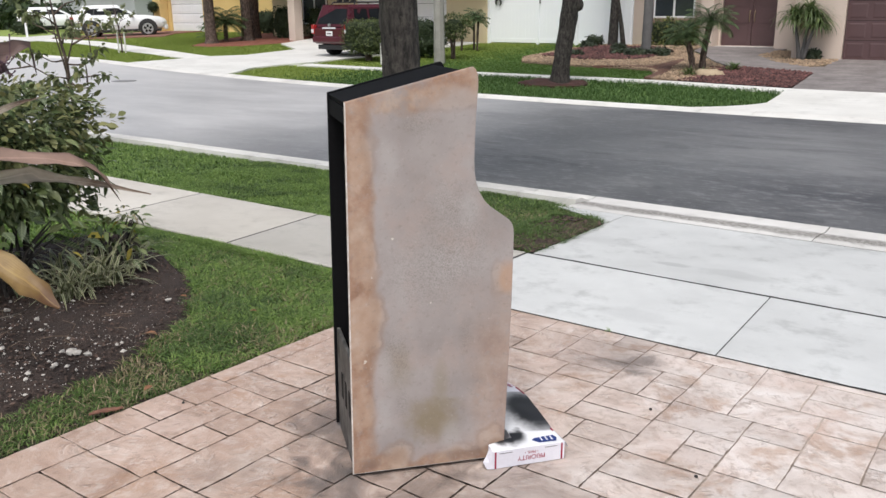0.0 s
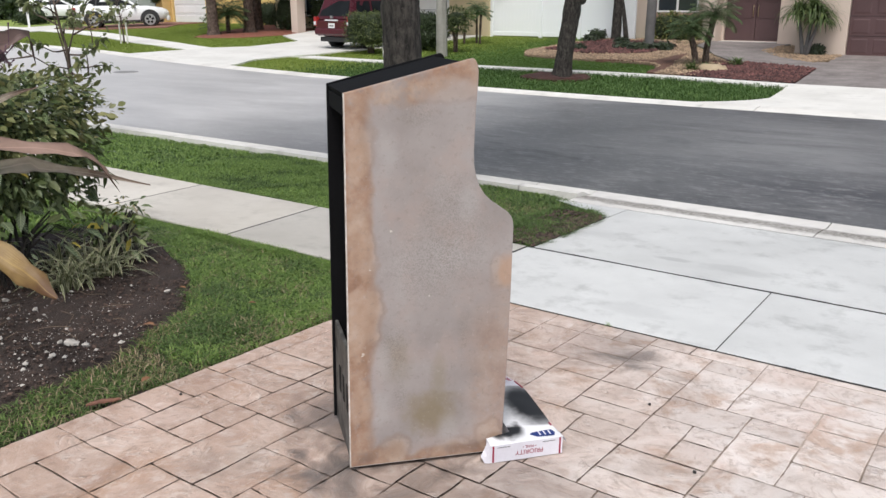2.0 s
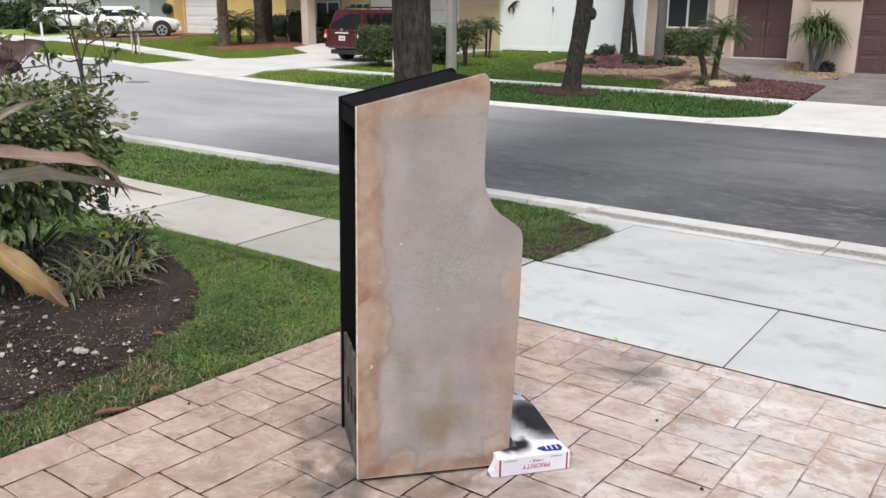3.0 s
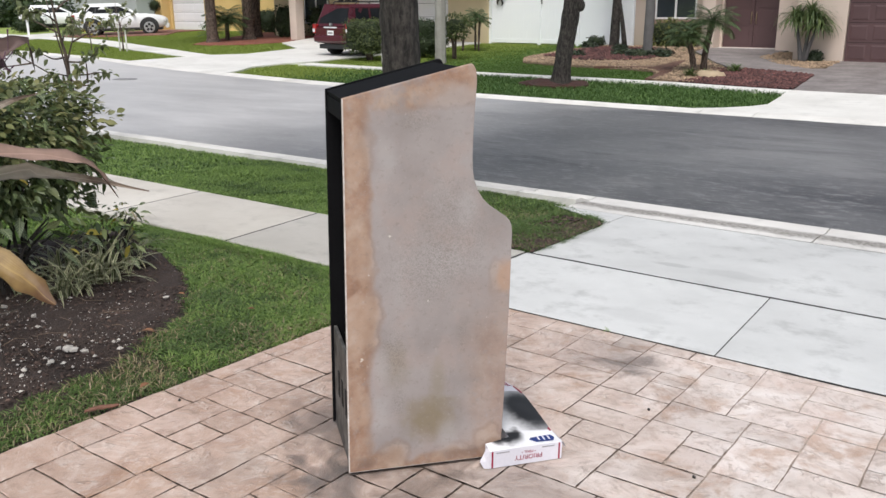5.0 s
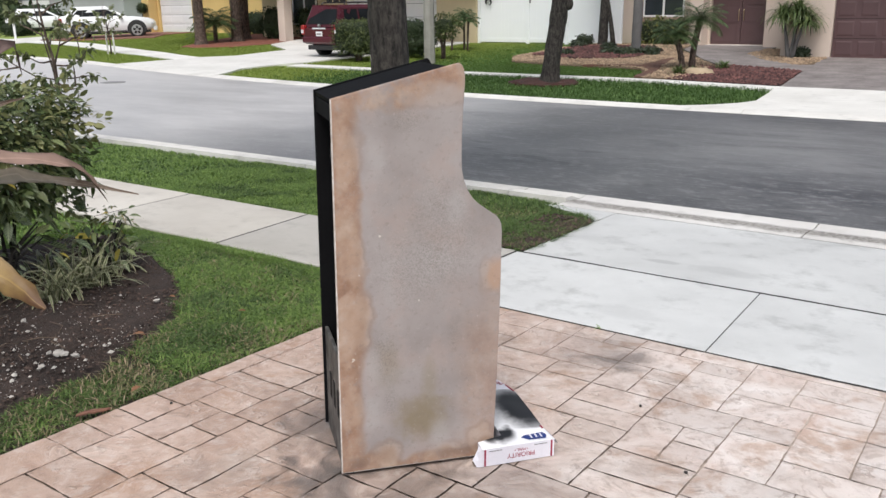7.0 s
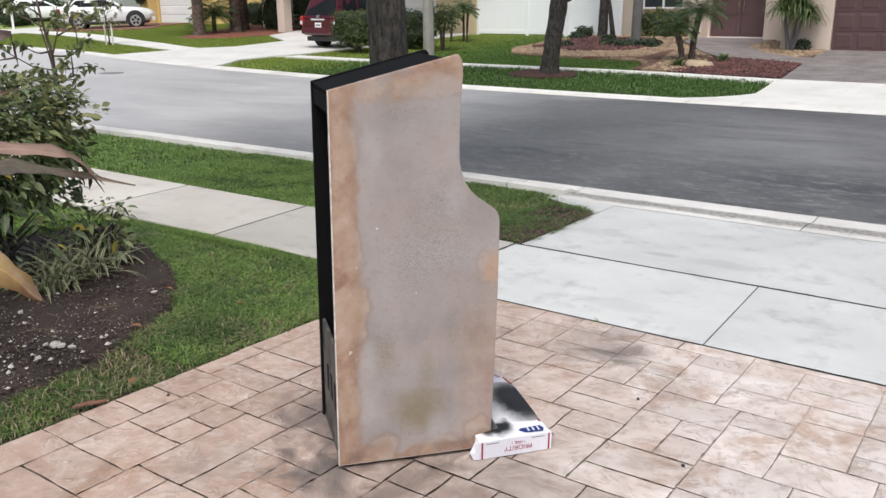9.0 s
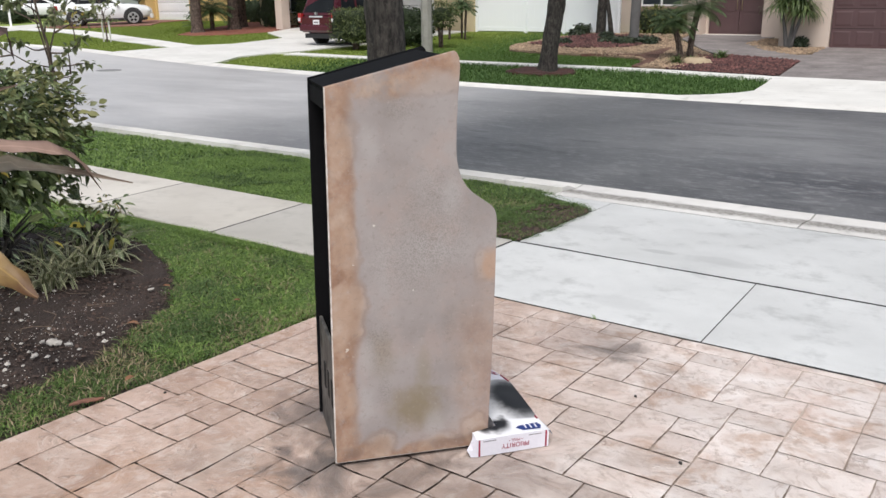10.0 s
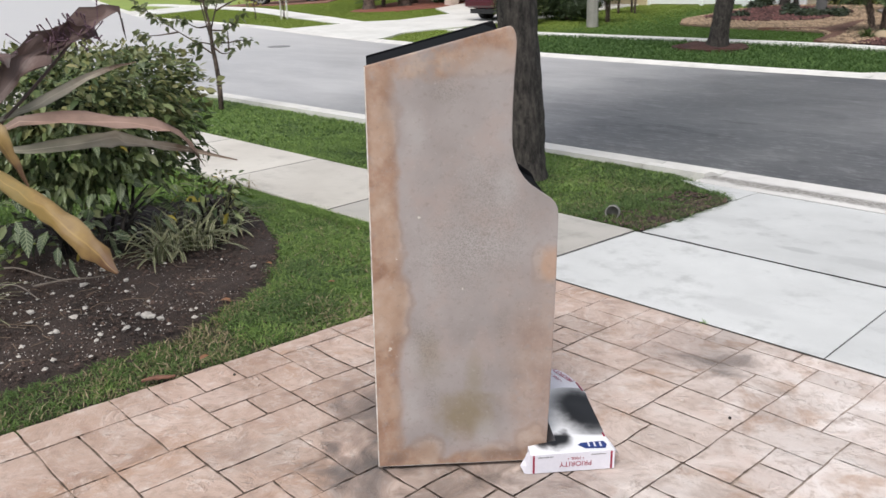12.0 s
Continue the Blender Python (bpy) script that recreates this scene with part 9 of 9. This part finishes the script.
LOWER = [
    (-1.683, 3.396, -1.318, 3.617), (-1.683, 3.225, -1.318, 3.396), (-1.569, 3.052, -1.318, 3.225), (-1.318, 3.415, -0.942, 3.66),
    (-1.318, 3.052, -1.122, 3.415), (-1.122, 3.262, -0.942, 3.415), (-1.122, 3.052, -0.942, 3.262), (-0.942, 3.495, -0.69, 3.66),
    (-0.942, 3.112, -0.69, 3.495), (-0.69, 3.35, -0.435, 3.725), (-0.69, 3.112, -0.315, 3.35), (-0.435, 3.515, -0.05, 3.725),
    (-0.435, 3.35, -0.05, 3.515), (-0.315, 3.177, -0.05, 3.35), (-0.315, 2.948, -0.05, 3.177), (-0.942, 2.85, -0.575, 3.112),
    (-0.575, 2.948, -0.315, 3.112), (-0.575, 2.668, -0.315, 2.948), (-0.315, 2.668, -0.05, 2.948), (-1.318, 2.835, -0.942, 3.052),
    (-1.318, 2.668, -0.942, 2.835), (-0.942, 2.668, -0.762, 2.85), (-0.762, 2.668, -0.575, 2.85), (-1.569, 2.668, -1.318, 3.052),
]


def complete(given, x0, y0, x1, y1, most=0.4):
    """Fills what the given slabs leave free of an oblong with further slabs."""
    gx = sorted(v for v in {x0, x1, *(v for r in given for v in (r[0], r[2]))} if x0 <= v <= x1)
    gy = sorted(v for v in {y0, y1, *(v for r in given for v in (r[1], r[3]))} if y0 <= v <= y1)
    taken = lambda x, y: any(r[0] < x < r[2] and r[1] < y < r[3] for r in given)
    free = {(i, k) for i in range(len(gx) - 1) for k in range(len(gy) - 1) if not taken((gx[i] + gx[i + 1]) / 2, (gy[k] + gy[k + 1]) / 2)}
    out = []
    for k in range(len(gy) - 1):
        for i in range(len(gx) - 1):
            if (i, k) not in free:
                continue
            a, b = i, k
            while (a + 1, k) in free and gx[a + 2] - gx[i] < most:
                a += 1
            while all((q, b + 1) in free for q in range(i, a + 1)) and gy[b + 2] - gy[k] < most:
                b += 1
            free -= {(q, p) for q in range(i, a + 1) for p in range(k, b + 1)}
            out.append((gx[i], gy[k], gx[a + 1], gy[b + 1]))
    return out


rt = random.Random(77)
EDGES = [-3.36, -3.13, -2.755, -2.491, -2.295, -2.11, -1.683, -1.479, -1.223, -0.942, -0.69, -0.435, -0.05]
while EDGES[-1] < 6.0:
    EDGES.append(EDGES[-1] + rt.choice((0.19, 0.26, 0.38)))
EDGES[-1] = 6.19
tiles = BESIDE_LAWN + ROUND_CABINET + BY_PAVEMENT + UPPER + LOWER
tiles = tiles + complete(tiles, -3.36, 1.3, -0.05, TOP)
for a, b in zip(EDGES, EDGES[1:]):
    y, end = -5.98, 1.3 if b < -0.04 else TOP
    while y < end - 0.01:
        d = y + rt.choice((0.19, 0.28, 0.38))
        if end - d < 0.15:
            d = end
        if b - a > 0.3 and rt.random() < 0.3:
            tiles += [(a, y, (a + b) / 2, d), ((a + b) / 2, y, b, d)]
        else:
            tiles.append((a, y, b, d))
        y = d
SIDES = 16


def tile_geometry(verts, faces, a, c, b, d, jitter):
    """A slab top with worn, slightly wavering edges; its last face is the top."""
    g, e = 0.0034, 0.0045
    n = SIDES
    line = []
    for (x0, y0), (x1, y1) in (((a, c), (b, c)), ((b, c), (b, d)), ((b, d), (a, d)), ((a, d), (a, c))):
        for k in range(n):
            line.append((x0 + (x1 - x0) * k / n, y0 + (y1 - y0) * k / n))
    mx, my = (a + b) / 2, (c + d) / 2
    o, m = len(verts), len(line)
    drop = [jitter.uniform(-0.0012, 0.0012) for _ in range(2)]
    outer, inner = [], []
    for k, (x, y) in enumerate(line):
        on = (-1 if x - a < 1e-6 else 1 if b - x < 1e-6 else 0, -1 if y - c < 1e-6 else 1 if d - y < 1e-6 else 0)
        sway = Vector((x * 7.0, y * 7.0, 0.5))
        x, y = x + 0.006 * noise.noise(sway), y + 0.006 * noise.noise(sway + Vector((31, 7, 2)))
        w = g + max(-0.0026, 0.0028 * noise.noise(Vector((x * 2.3, y * 2.3, 9))) + 0.003 * noise.noise(Vector((x * 21, y * 21, 3))) + 0.002 * noise.noise(Vector((x * 60, y * 60, 5))))
        for store, inset, h in ((outer, w, -0.0016), (inner, w + e, 0.0)):
            px = x + (inset if on[0] < 0 else -inset if on[0] > 0 else 0)
            py = y + (inset if on[1] < 0 else -inset if on[1] > 0 else 0)
            store.append((px, py, gz(px, py) + h + (drop[0] * (px - mx) + drop[1] * (py - my)) * 4 * (h == 0)))
    verts += outer + inner
    faces += [(o + k, o + (k + 1) % m, o + m + (k + 1) % m, o + m + k) for k in range(m)]
    faces.append(tuple(o + m + k for k in range(m)))


far_v, far_f = [], []
for a, c, b, d in tiles:
    if b < 0.9 and c > 0.55:
        v, f = [], []
        tile_geometry(v, f, a, c, b, d, rt)
        part("tile", from_arrays("tile", v, f), M["tile"], driveway)
    else:
        tile_geometry(far_v, far_f, a, c, b, d, rt)
tagged(part("tiles_beyond", from_arrays("tiles", far_v, far_f), M["tile"], driveway), "", "", "", "stuff")
